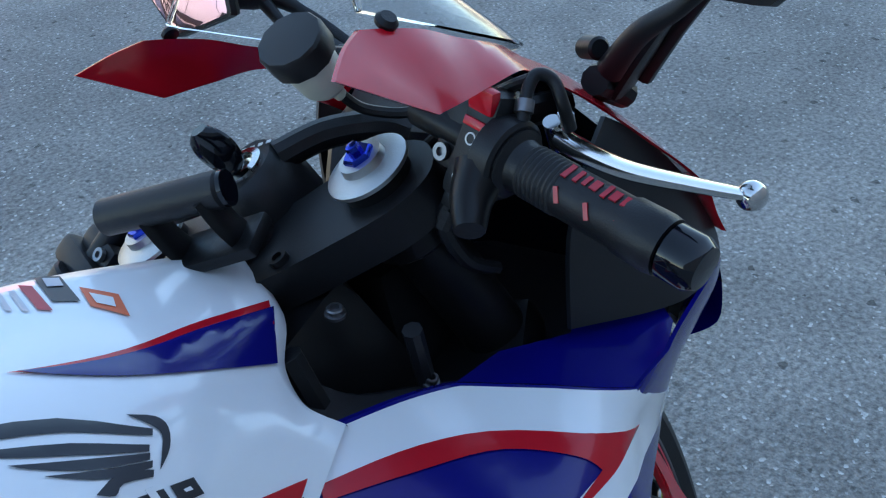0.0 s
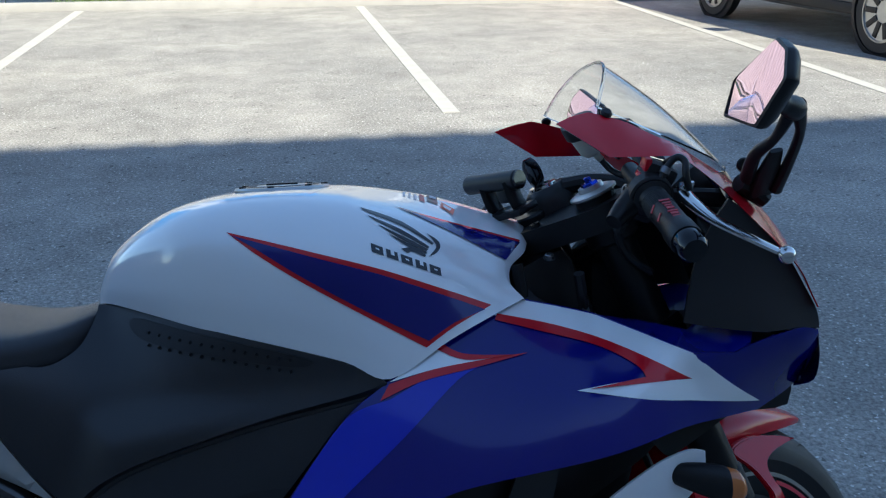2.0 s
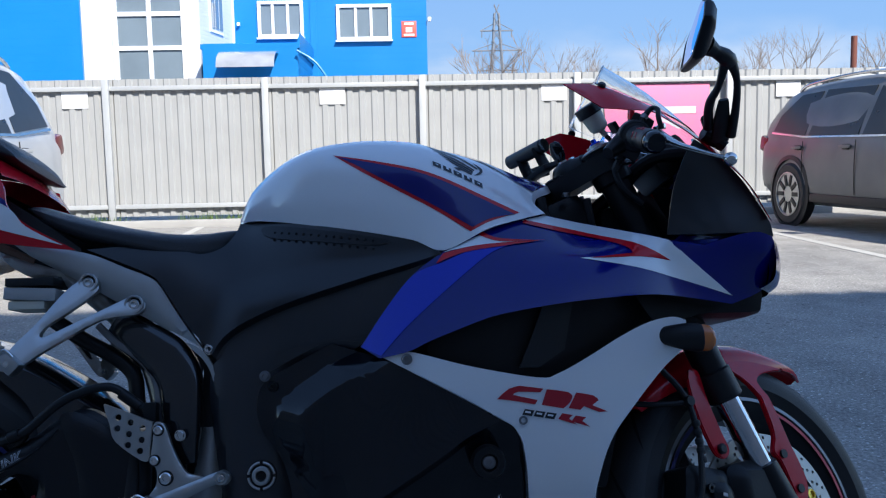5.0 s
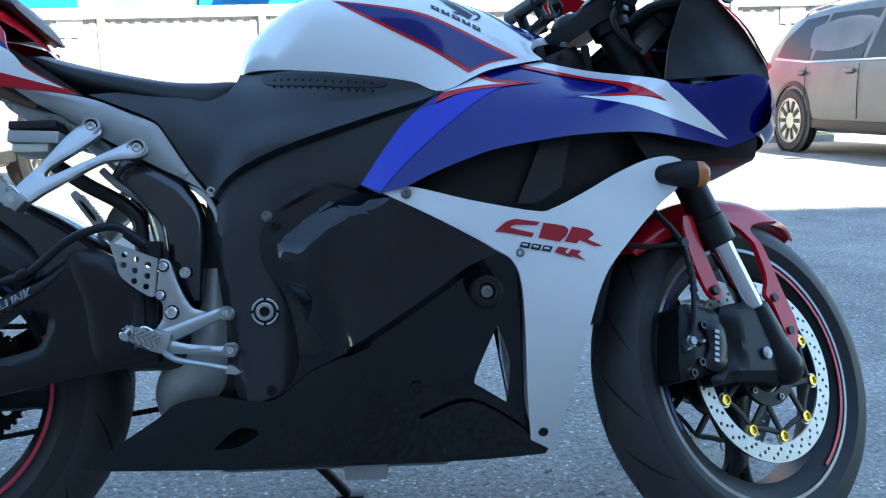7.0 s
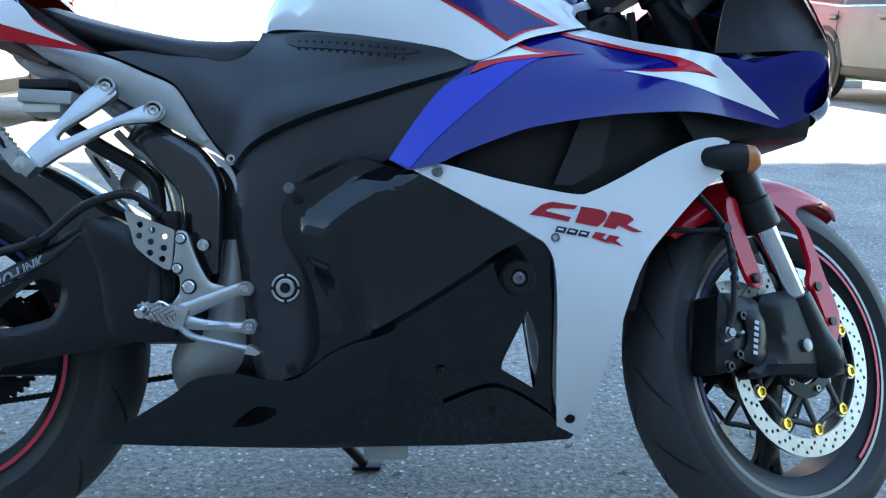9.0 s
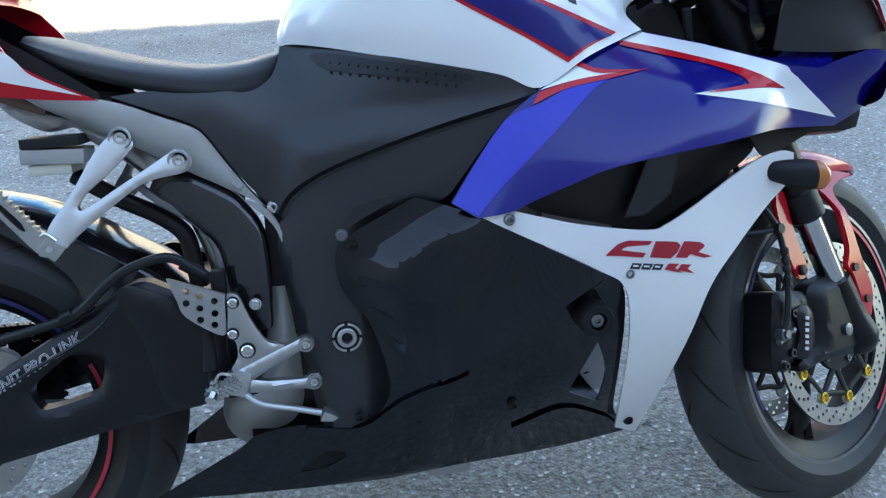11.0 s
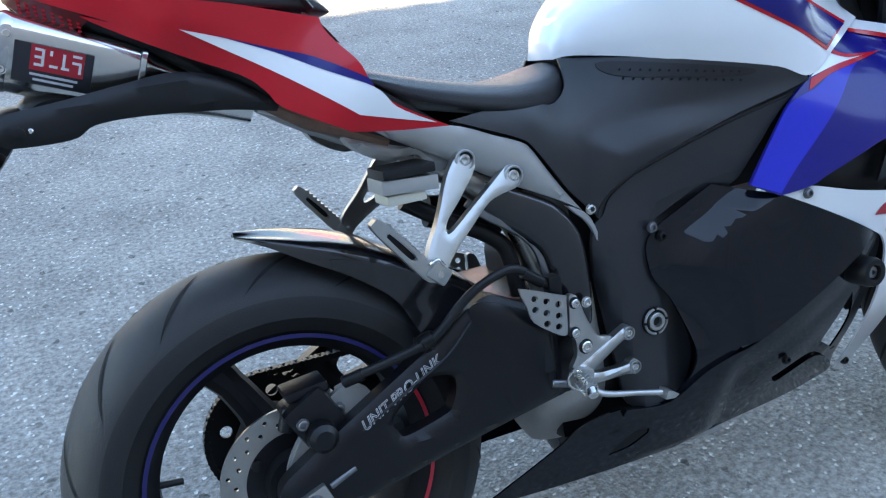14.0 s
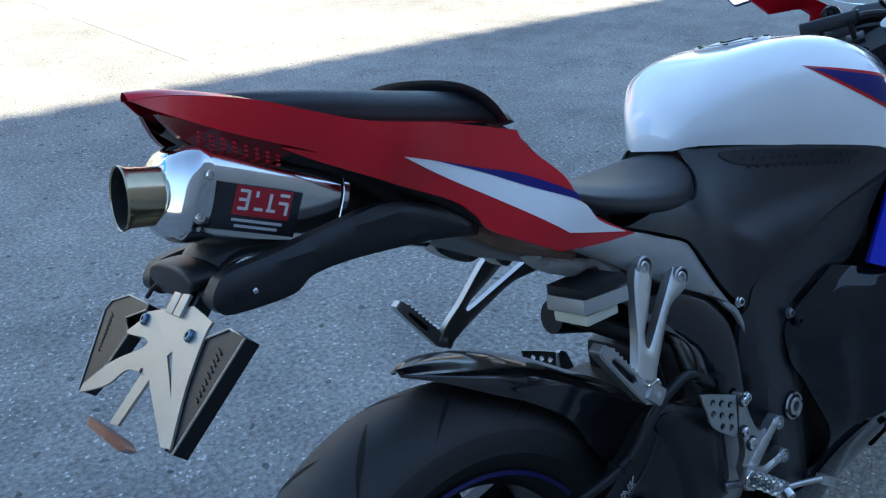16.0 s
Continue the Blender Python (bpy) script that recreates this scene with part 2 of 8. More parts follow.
def tube(pts, r, seg=12, steps=6, bm=None, radii=None, flat=(1, 1), up=None, square=1.0):
    """A pipe or bent bar along the smoothed points; square below 1 makes it boxier."""
    swell = lambda v: math.copysign(abs(v) ** square, v)
    bm = bm or bmesh.new()
    line = [Vector(p) for p in smooth_line(pts, steps)]
    rr = np.interp(np.linspace(0, 1, len(line)), np.linspace(0, 1, len(radii)), radii) if radii else None
    rings, side = [], None
    for i, p in enumerate(line):
        d = (line[min(i + 1, len(line) - 1)] - line[max(i - 1, 0)]).normalized()
        if side is None:
            ref = Vector(up) if up else (Vector((0, 0, 1)) if abs(d.z) < 0.9 else Vector((0, 1, 0)))
            side = d.cross(ref).normalized()
        side = (side - d * side.dot(d)).normalized()
        other = d.cross(side)
        q = rr[i] if radii else r
        rings.append([bm.verts.new(p + side * (q * flat[0] * swell(math.cos(a))) + other * (q * flat[1] * swell(math.sin(a))))
                      for a in (2 * math.pi * k / seg for k in range(seg))])
    for a, b in zip(rings, rings[1:]):
        for k in range(seg):
            bm.faces.new((a[k], a[(k + 1) % seg], b[(k + 1) % seg], b[k]))
    bm.faces.new(rings[0][::-1])
    bm.faces.new(rings[-1])
    return bm


def outline(pts, steps=5):
    """A closed outline: (x, z) is passed smoothly, (x, z, 1) is a corner."""
    n = len(pts)
    corners = [i for i, p in enumerate(pts) if len(p) > 2]
    if not corners:
        return [tuple(p) for p in smooth_line([p[:2] for p in pts], steps, True)]
    out = []
    for a, b in zip(corners, corners[1:] + [corners[0] + n]):
        run = [pts[i % n][:2] for i in range(a, b + 1)]
        if len(run) == 2:
            out.append(tuple(run[0]))
        else:
            out += [tuple(p) for p in smooth_line(run, steps)[:-1]]
    return out


def spline_surface(ctrl):
    """Thin-plate spline: controls (x, z, y) to a function y(x, z) over arrays."""
    P = np.array(ctrl, float)
    X, n = P[:, :2], len(P)

    def kern(a):
        d = ((a[:, None] - X[None]) ** 2).sum(-1)
        return np.where(d > 1e-12, d * np.log(d + 1e-12), 0)
    A = np.zeros((n + 3, n + 3))
    A[:n, :n] = kern(X) + np.eye(n) * 1e-3
    A[:n, n], A[:n, n + 1:], A[n, :n], A[n + 1:, :n] = 1, X, 1, X.T
    w = np.linalg.solve(A, np.r_[P[:, 2], 0, 0, 0])
    return lambda q: kern(q) @ w[:n] + w[n] + q @ w[n + 1:]


def signed(q, line):
    """Distance of points (x, z) to a line of points: positive to its left."""
    best, out = np.full(len(q), 1e9), np.zeros(len(q))
    for a, b in zip(np.array(line[:-1], float), np.array(line[1:], float)):
        d = b - a
        s = np.clip(((q - a) @ d) / (d @ d), 0, 1)
        v = q - a - s[:, None] * d
        r = np.hypot(v[:, 0], v[:, 1])
        c = d[0] * v[:, 1] - d[1] * v[:, 0]
        out = np.where(r < best, np.sign(c) * r, out)
        best = np.minimum(best, r)
    return out


def ease(v, lo, hi):
    s = np.clip((v - lo) / (hi - lo), 0, 1)
    return s * s * (3 - 2 * s)


def beside(line, d):
    """The line moved sideways by d, to its left."""
    P = np.array(line, float)
    g = np.gradient(P, axis=0)
    g /= np.linalg.norm(g, axis=1)[:, None]
    return P + d * np.c_[-g[:, 1], g[:, 0]]


def fill(loop, holes=(), step=0.02, creases=()):
    """Triangles inside an outline, with inner points on a grid."""
    from mathutils.geometry import delaunay_2d_cdt
    verts, edges = [], []
    for ring in (loop, *holes):
        o = len(verts)
        verts += [Vector(p) for p in ring]
        edges += [(o + i, o + (i + 1) % len(ring)) for i in range(len(ring))]
    xs, zs = [v.x for v in verts], [v.y for v in verts]
    for line in creases:
        o = len(verts)
        verts += [Vector(p) for p in line]
        edges += [(o + i, o + i + 1) for i in range(len(line) - 1)]
    R = [np.array(r) for r in (loop, *holes)]
    gx, gz = np.meshgrid(np.arange(min(xs) + step / 2, max(xs), step), np.arange(min(zs) + step / 2, max(zs), step))
    G = np.c_[gx.ravel(), gz.ravel()]
    inside = np.zeros(len(G), bool)
    near = np.zeros(len(G), bool)
    for r in R:
        a, b = r, np.roll(r, -1, 0)
        for p, q in zip(a, b):
            c = (p[1] > G[:, 1]) != (q[1] > G[:, 1])
            xx = p[0] + (G[:, 1] - p[1]) / (q[1] - p[1] if abs(q[1] - p[1]) > 1e-12 else 1e-12) * (q[0] - p[0])
            inside ^= c & (G[:, 0] < xx)
            d = q - p
            s = np.clip(((G - p) @ d) / max(d @ d, 1e-12), 0, 1)
            near |= np.hypot(*(G - p - s[:, None] * d).T) < step * 0.3
    for line in creases:
        near |= np.abs(signed(G, line)) < step * 0.35
    verts += [Vector(g) for g in G[inside & ~near]]
    v, e, f, *_ = delaunay_2d_cdt(verts, edges, [], 0 if creases else 2 if holes else 1, 1e-7)
    V = np.array([tuple(p) for p in v])
    tris = []
    for tri in f:
        m = V[list(tri)].mean(0)
        ins = False
        for r in R:
            a, b = r, np.roll(r, -1, 0)
            c = (a[:, 1] > m[1]) != (b[:, 1] > m[1])
            dz = np.where(np.abs(b[:, 1] - a[:, 1]) > 1e-12, b[:, 1] - a[:, 1], 1e-12)
            ins ^= bool((c & (m[0] < a[:, 0] + (m[1] - a[:, 1]) / dz * (b[:, 0] - a[:, 0]))).sum() % 2)
        if ins:
            tris.append(tuple(tri))
    return V, tris


def shell(pts, yfun, thick=0.003, holes=(), step=0.02, lift=0.0, mirror=False, steps=5, bm=None, creases=()):
    """A moulded panel: an outline in side view, bent to y = yfun(x, z), with a thickness; lift brings it outwards."""
    bm = bm or bmesh.new()
    V, tris = fill(outline(pts, steps), [outline(h, steps) for h in holes], step, creases)
    Y = yfun(V) if callable(yfun) else np.full(len(V), float(yfun))
    s = -1 if mirror else 1
    if lift and callable(yfun):
        h = 0.004
        N = np.c_[(yfun(V + [h, 0]) - yfun(V - [h, 0])) / (2 * h), -np.ones(len(V)), (yfun(V + [0, h]) - yfun(V - [0, h])) / (2 * h)]
        N = np.clip(N, -3, 3) / np.linalg.norm(np.clip(N, -3, 3), axis=1)[:, None] * lift
        V, Y = V + N[:, [0, 2]], Y + N[:, 1]
    else:
        Y = Y - lift
    front = [bm.verts.new((x, s * y, z)) for (x, z), y in zip(V, Y)]
    back = [bm.verts.new((x, s * (y + thick), z)) for (x, z), y in zip(V, Y)]
    seen = {}
    for a, b, c in tris:
        bm.faces.new((front[a], front[b], front[c]))
        bm.faces.new((back[c], back[b], back[a]))
        for e in ((a, b), (b, c), (c, a)):
            k = tuple(sorted(e))
            seen[k] = seen.get(k, 0) + 1
    for (a, b), k in seen.items():
        if k == 1:
            bm.faces.new((front[a], front[b], back[b], back[a]))
    bmesh.ops.delete(bm, geom=[v for v in bm.verts if not v.link_faces], context="VERTS")
    return bm


def rounded(pts, y0, y1, edge=0.012, depth=0.008, holes=(), step=0.014):
    """A cast plate between two y whose outer face rounds off towards its outline."""
    ring = outline(pts)
    rings = [ring + ring[:1]] + [outline(h) + outline(h)[:1] for h in holes]
    out = min(y0, y1, key=lambda v: -abs(v))
    inner = y0 + y1 - out
    sg = 1 if out < 0 else -1

    def face(q):
        d = np.min([np.abs(signed(q, r)) for r in rings], axis=0)
        return -(abs(out) - depth * (1 - ease(d, 0, edge)) ** 1.5)
    return shell(pts, face, abs(out) - abs(inner) - depth, holes, step, mirror=out > 0)


def cast(pts, surf, thick, edge=0.006, depth=0.004, holes=(), step=0.009, lift=0.0):
    """A casting of even thickness on the near flank whose outer face lies at y = surf(x, z) and rounds off towards its outline."""
    rings = [outline(p) + outline(p)[:1] for p in (pts, *holes)]

    def face(q):
        d = np.min([np.abs(signed(q, r)) for r in rings], axis=0)
        return surf(q) - lift + depth * (1 - ease(d, 0, edge)) ** 1.5
    return shell(pts, face, thick, holes, step)


def sloped(a, b, c):
    """The plane y = a + b x + c z."""
    return lambda q: a + b * q[:, 0] + c * q[:, 1]


def plate(pts, y0, y1, holes=(), steps=5, step=0.05, bevel=0.0):
    """A flat plate in the x-z plane between two y."""
    bm = shell(pts, y0, y1 - y0, holes, step, steps=steps)
    if bevel:
        es = [e for e in bm.edges if len(e.link_faces) == 2 and e.calc_face_angle(0) > radians(50)]
        bmesh.ops.bevel(bm, geom=es, offset=bevel, segments=2, affect="EDGES")
    return bm


def loft(rings, closed_ring=False, caps=False, steps_u=4, steps_v=4, bm=None):
    """A smooth skin through rings of 3D points (same count each)."""
    bm = bm or bmesh.new()
    R = [np.array(smooth_line(r, steps_v, closed_ring)) for r in rings]
    cols = [smooth_line([r[i] for r in R], steps_u) for i in range(len(R[0]))]
    grid = [[bm.verts.new(p) for p in col] for col in cols]
    m = len(grid)
    for i in range(m if closed_ring else m - 1):
        a, b = grid[i], grid[(i + 1) % m]
        for k in range(len(a) - 1):
            bm.faces.new((a[k], b[k], b[k + 1], a[k + 1]))
    if caps and closed_ring:
        bm.faces.new([g[0] for g in grid][::-1])
        bm.faces.new([g[-1] for g in grid])
    return bm


def thicken(bm, t):
    bmesh.ops.recalc_face_normals(bm, faces=bm.faces)
    bmesh.ops.solidify(bm, geom=bm.faces[:], thickness=t)
    return bm


def text_part(name, words, size, mat, parent, matrix, depth=0.0006, shear=0.0, label="", stroke=0.0):
    cu = bpy.data.curves.new(name, "FONT")
    cu.body, cu.size, cu.extrude, cu.shear = words, size, depth, shear
    cu.align_x, cu.align_y = "CENTER", "CENTER"
    if stroke:
        cu.fill_mode, cu.bevel_depth, cu.bevel_resolution, cu.extrude = "NONE", stroke, 0, 0.0
    tmp = bpy.data.objects.new(name, cu)
    scene.collection.objects.link(tmp)
    me = bpy.data.meshes.new_from_object(tmp.evaluated_get(bpy.context.evaluated_depsgraph_get()))
    bpy.data.objects.remove(tmp)
    me.materials.clear()
    me.materials.append(mat)
    ob = new(name, me)
    ob.parent, ob.matrix_basis = parent, matrix
    if label:
        ob["label"] = label
    return ob

# ---- the setting ----
def slab(name, pts, z, mat, label, category, thick=0.0):
    bm = bmesh.new()
    f = bm.faces.new([bm.verts.new((x, y, z)) for x, y in pts])
    if thick:
        r = bmesh.ops.extrude_face_region(bm, geom=[f])
        bmesh.ops.translate(bm, vec=(0, 0, -thick), verts=[v for v in r["geom"] if isinstance(v, bmesh.types.BMVert)])
    return tagged(finish(name, bm, mat), label, category, kind="structure")


ground = slab("ground", [(-500, -500), (500, -500), (500, 500), (-500, 500)], 0, ASPHALT, "worn grey asphalt of a parking lot with pale aggregate", "ground")
LINE_PAINT = material("road_paint", (0.54, 0.52, 0.47), 0.75, vary=0.25, scale=9, bump=0.5, bump_scale=150, second=(0.36, 0.34, 0.305))
for (xa, ya), (xb, yb) in (((-2.02, 10.8), (-1.64, 4.85)), ((1.42, 10.8), (1.66, 4.65)), ((4.85, 10.8), (4.82, 4.5)), ((-5.55, 10.8), (-5.05, 4.9)), ((8.3, 10.8), (8.0, 4.5))):
    slab("parking_line", [(xa - 0.055, ya), (xb - 0.055, yb), (xb + 0.055, yb), (xa + 0.055, ya)], 0.004, LINE_PAINT, "worn white painted parking bay line on asphalt", "road marking", 0.003)

# hall behind the camera, whose shade the motorcycle stands in
HALL_WALL = material("ribbed_hall_wall", (0.27, 0.26, 0.265), 0.5, vary=0.06, scale=2, bump=0.05)
HALL_Y, HALL_H = -7.0, 10.65


def ribbed_wall(name, x0, x1, y, z0, z1, mat, pitch=0.18, depth=0.03, face=1, xf=None):
    """Trapezoid-ribbed sheet along x, as a sheet with a thickness."""
    bm = bmesh.new()
    xs = []
    x = x0
    while x < x1:
        xs += [(x, 0), (x + pitch * 0.42, 0), (x + pitch * 0.54, depth), (x + pitch * 0.88, depth)]
        x += pitch
    xs.append((x1, 0))
    low = [bm.verts.new((a, y + face * d, z0)) for a, d in xs]
    top = [bm.verts.new((a, y + face * d, z1)) for a, d in xs]
    for i in range(len(xs) - 1):
        bm.faces.new((low[i], low[i + 1], top[i + 1], top[i]))
    thicken(bm, 0.004)
    return finish(name, bm, mat, sharp=20)


hall = thing("hall", "tall pale ribbed metal hall that shades the lot", "building")
wall = ribbed_wall("wall", -40, 40, HALL_Y, 0, HALL_H, HALL_WALL, 0.3, 0.04, 1)
wall.parent = hall
part("roof", box((80, 16, 0.3), (0, HALL_Y - 8, HALL_H - 0.16)), HALL_WALL, hall)
part("rear_wall", box((80, 0.2, HALL_H - 0.4), (0, HALL_Y - 15.8, HALL_H / 2 - 0.2)), HALL_WALL, hall)

# sheet-metal fence
FENCE_Y = 11.2
FENCE_GREY = material("galvanised_sheet", (0.36, 0.36, 0.35), 0.42, metal=0.1, vary=0.10, scale=2.5, bump=0.06)
POST_GREY = material("grey_post_paint", (0.44, 0.45, 0.45), 0.45, metal=0.2, vary=0.08, scale=5)
fence = thing("fence", "tall grey corrugated sheet-metal fence with square posts", "fence", kind="structure")
POSTS = [-1.13 + 2.2 * k for k in range(-9, 14)]
for a, b in zip(POSTS, POSTS[1:]):
    sheet = ribbed_wall("sheet", a + 0.0, b - 0.002, FENCE_Y + 0.09, 0.14, 2.06, FENCE_GREY, 0.175, 0.022, -1)
    sheet.parent = fence
    for z in (0.28, 1.93):
        part("rail", box((b - a - 0.07, 0.04, 0.06), ((a + b) / 2, FENCE_Y + 0.03, z), bevel=0.004), POST_GREY, fence)
for a in POSTS:
    part("post", box((0.09, 0.07, 2.05), (a, FENCE_Y, 1.025), bevel=0.006), POST_GREY, fence)

# ---- the motorcycle ----
LEAN = 15.5
motorcycle = thing("motorcycle", "white, blue and red sport motorcycle leaning on its side stand", "motorcycle",
                   matrix=Matrix.Translation((0.016, -0.007, 0)) @ pose(0, 0, 0, -LEAN, 0, 0))
bike = motorcycle
RAKE = radians(23.5)
STEER_AXIS = Vector((-math.sin(RAKE), 0, math.cos(RAKE)))
FRONT_AXLE = Vector((1.363, 0, 0.2935))
STEER_POINT = FRONT_AXLE - 0.03 * Vector((math.cos(RAKE), 0, math.sin(RAKE)))
STEER = Matrix.Translation(STEER_POINT) @ Matrix.Rotation(radians(28.3), 4, STEER_AXIS) @ Matrix.Translation(-STEER_POINT)
REAR_AXLE = Vector((0, 0, 0.320))

# tank: half sections from the lower edge to the ridge
TANK = [
    (0.508, ((-0.040, 0.835), (-0.037, 0.845), (-0.030, 0.853), (-0.016, 0.858), (0, 0.860))),
    (0.530, ((-0.066, 0.837), (-0.068, 0.857), (-0.060, 0.882), (-0.038, 0.896), (0, 0.901))),
    (0.584, ((-0.106, 0.827), (-0.114, 0.862), (-0.108, 0.908), (-0.072, 0.934), (0, 0.939))),
    (0.640, ((-0.138, 0.814), (-0.150, 0.862), (-0.146, 0.920), (-0.096, 0.953), (0, 0.957))),
    (0.720, ((-0.170, 0.797), (-0.180, 0.850), (-0.172, 0.912), (-0.115, 0.959), (0, 0.966))),
    (0.800, ((-0.196, 0.777), (-0.200, 0.835), (-0.192, 0.897), (-0.125, 0.953), (0, 0.966))),
    (0.850, ((-0.208, 0.757), (-0.203, 0.820), (-0.186, 0.888), (-0.128, 0.938), (0, 0.961))),
    (0.920, ((-0.191, 0.792), (-0.178, 0.830), (-0.158, 0.876), (-0.118, 0.918), (0, 0.948))),
    (0.980, ((-0.160, 0.813), (-0.143, 0.842), (-0.122, 0.870), (-0.092, 0.898), (0, 0.930))),
]
# the front lip bends back over the steering head
TANK_LIP = [(1.019, -0.138, 0.825), (1.003, -0.124, 0.846), (1.006, -0.104, 0.868), (1.033, -0.069, 0.884), (1.052, 0, 0.905)]
half = [np.array(smooth_line([(x, y, z) for y, z in sec], 6)) for x, sec in TANK] + [np.array(smooth_line(TANK_LIP, 6))]
TANK_GRID = np.array([smooth_line([h[j] for h in half], 6) for j in range(len(half[0]))])
bm = bmesh.new()
rows = []
for i in range(TANK_GRID.shape[1]):
    ring = [tuple(p) for p in TANK_GRID[:, i]] + [(x, -y, z) for x, y, z in TANK_GRID[-2::-1, i]]
    rows.append([bm.verts.new(p) for p in ring])
for a, b in zip(rows, rows[1:]):
    for k in range(len(a) - 1):
        bm.faces.new((a[k], a[k + 1], b[k + 1], b[k]))
# turned-in lip at the front, closed back
lip = [bm.verts.new(v.co + Vector((0.006, -0.006 * math.copysign(1, v.co.y) * 0, -0.010)) + Vector((0, -v.co.y * 0.05, 0))) for v in rows[-1]]
for k in range(len(lip) - 1):
    bm.faces.new((rows[-1][k], rows[-1][k + 1], lip[k + 1], lip[k]))
bm.faces.new(rows[0])
from mathutils.bvhtree import BVHTree
TANK_TREE = BVHTree.FromBMesh(bm)
tank = part("fuel_tank", bm, WHITE, bike, "glossy white fuel tank with blue and red graphics", sharp=50)


def tank_y(q):
    """y of the tank's near side over points (x, z)."""
    out = []
    for x, z in q:
        hit = TANK_TREE.ray_cast(Vector((x, -1, z)), Vector((0, 1, 0)))[0]
        if hit is None:
            hit = TANK_TREE.find_nearest(Vector((x, -0.12, z)))[0]
        out.append(hit.y)
    return np.array(out)


def decal(name, pts, surf, mat, parent, lift, mirror=True, step=0.007, steps=8):
    part(name, shell(pts, surf, 0.0004, step=step, lift=lift, steps=steps), mat, parent)
    if mirror:
        part(name, shell(pts, surf, 0.0004, step=step, lift=lift, mirror=True, steps=steps), mat, parent)


E1, E2, E3 = 0.0009, 0.0016, 0.0023
# blue blade along the tank's flank with red edges
decal("red_stripe", [(0.678, 0.924, 1), (0.760, 0.903), (0.838, 0.880), (0.912, 0.850), (0.975, 0.823, 1), (0.927, 0.806), (0.892, 0.787, 1), (0.836, 0.822), (0.759, 0.868), (0.71, 0.900)], tank_y, RED, tank, E1)
decal("blue_stripe", [(0.684, 0.920, 1), (0.760, 0.898), (0.838, 0.874), (0.912, 0.843), (0.966, 0.819, 1), (0.927, 0.810), (0.895, 0.794, 1), (0.836, 0.828), (0.759, 0.874), (0.712, 0.904)], tank_y, DEEP_BLUE, tank, E2)
# short blade beside the steering head
decal("red_stripe", [(0.872, 0.940, 1), (0.95, 0.914), (1.033, 0.887, 1), (1.022, 0.8805, 1), (0.95, 0.9075)], tank_y, RED, tank, E1)
decal("blue_stripe", [(0.876, 0.9385, 1), (0.95, 0.9118), (1.031, 0.8845, 1), (1.004, 0.868, 1), (0.94, 0.905)], tank_y, DEEP_BLUE, tank, E2)

# side fairings
FAIR_CTRL = [(1.372, 0.745, -0.172), (1.400, 0.715, -0.120), (0.845, 0.754, -0.207), (1.024, 0.823, -0.130), (0.722, 0.611, -0.21), (0.752, 0.593, -0.242), (1.198, 0.733, -0.208), (1.311, 0.682, -0.154),
             (1.054, 0.736, -0.237), (1.199, 0.763, -0.2185), (1.343, 0.833, -0.186), (0.93, 0.70, -0.25), (1.106, 0.801, -0.139), (1.152, 0.782, -0.176), (1.143, 0.761, -0.216), (1.064, 0.812, -0.132), (1.256, 0.755, -0.202)]
LOW_CTRL = [(0.80, 0.59, -0.249), (0.97, 0.497, -0.24), (0.988, 0.563, -0.249), (1.187, 0.644, -0.207), (1.02, 0.23, -0.10), (1.024, 0.178, -0.06), (0.72, 0.6, -0.22),
            (1.06, 0.40, -0.20), (0.60, 0.55, -0.20), (0.55, 0.30, -0.16), (0.8, 0.3, -0.19), (0.8, 0.18, -0.10), (0.4, 0.22, -0.125), (0.3, 0.19, -0.105)]
fair_y, low_y = spline_surface(FAIR_CTRL), spline_surface(LOW_CTRL)
BLISTER_FOOT = smooth_line([(0.760, 0.622), (0.695, 0.600), (0.632, 0.565), (0.592, 0.538), (0.579, 0.515), (0.587, 0.485), (0.604, 0.450), (0.628, 0.400), (0.655, 0.345), (0.670, 0.300)], 5)
BLISTER_EDGE = smooth_line([(0.800, 0.605), (0.753, 0.588), (0.695, 0.562), (0.660, 0.540), (0.639, 0.522), (0.634, 0.503), (0.640, 0.470), (0.655, 0.415), (0.682, 0.350), (0.695, 0.300)], 5)
PANEL_CREASE = smooth_line([(0.672, 0.352), (0.722, 0.377), (0.778, 0.411), (0.841, 0.452), (0.883, 0.480), (0.95, 0.505)], 5)
PANEL_TOP = [(0.545, 0.50), (0.557, 0.540), (0.566, 0.562), (0.588, 0.580), (0.674, 0.622), (0.760, 0.590)]
PANEL_LINES = [beside(PANEL_TOP, -0.034)] + [BLISTER_FOOT[3:-6], BLISTER_EDGE[6:-6]] + [beside(PANEL_CREASE, d) for d in (-0.006, 0.003)]


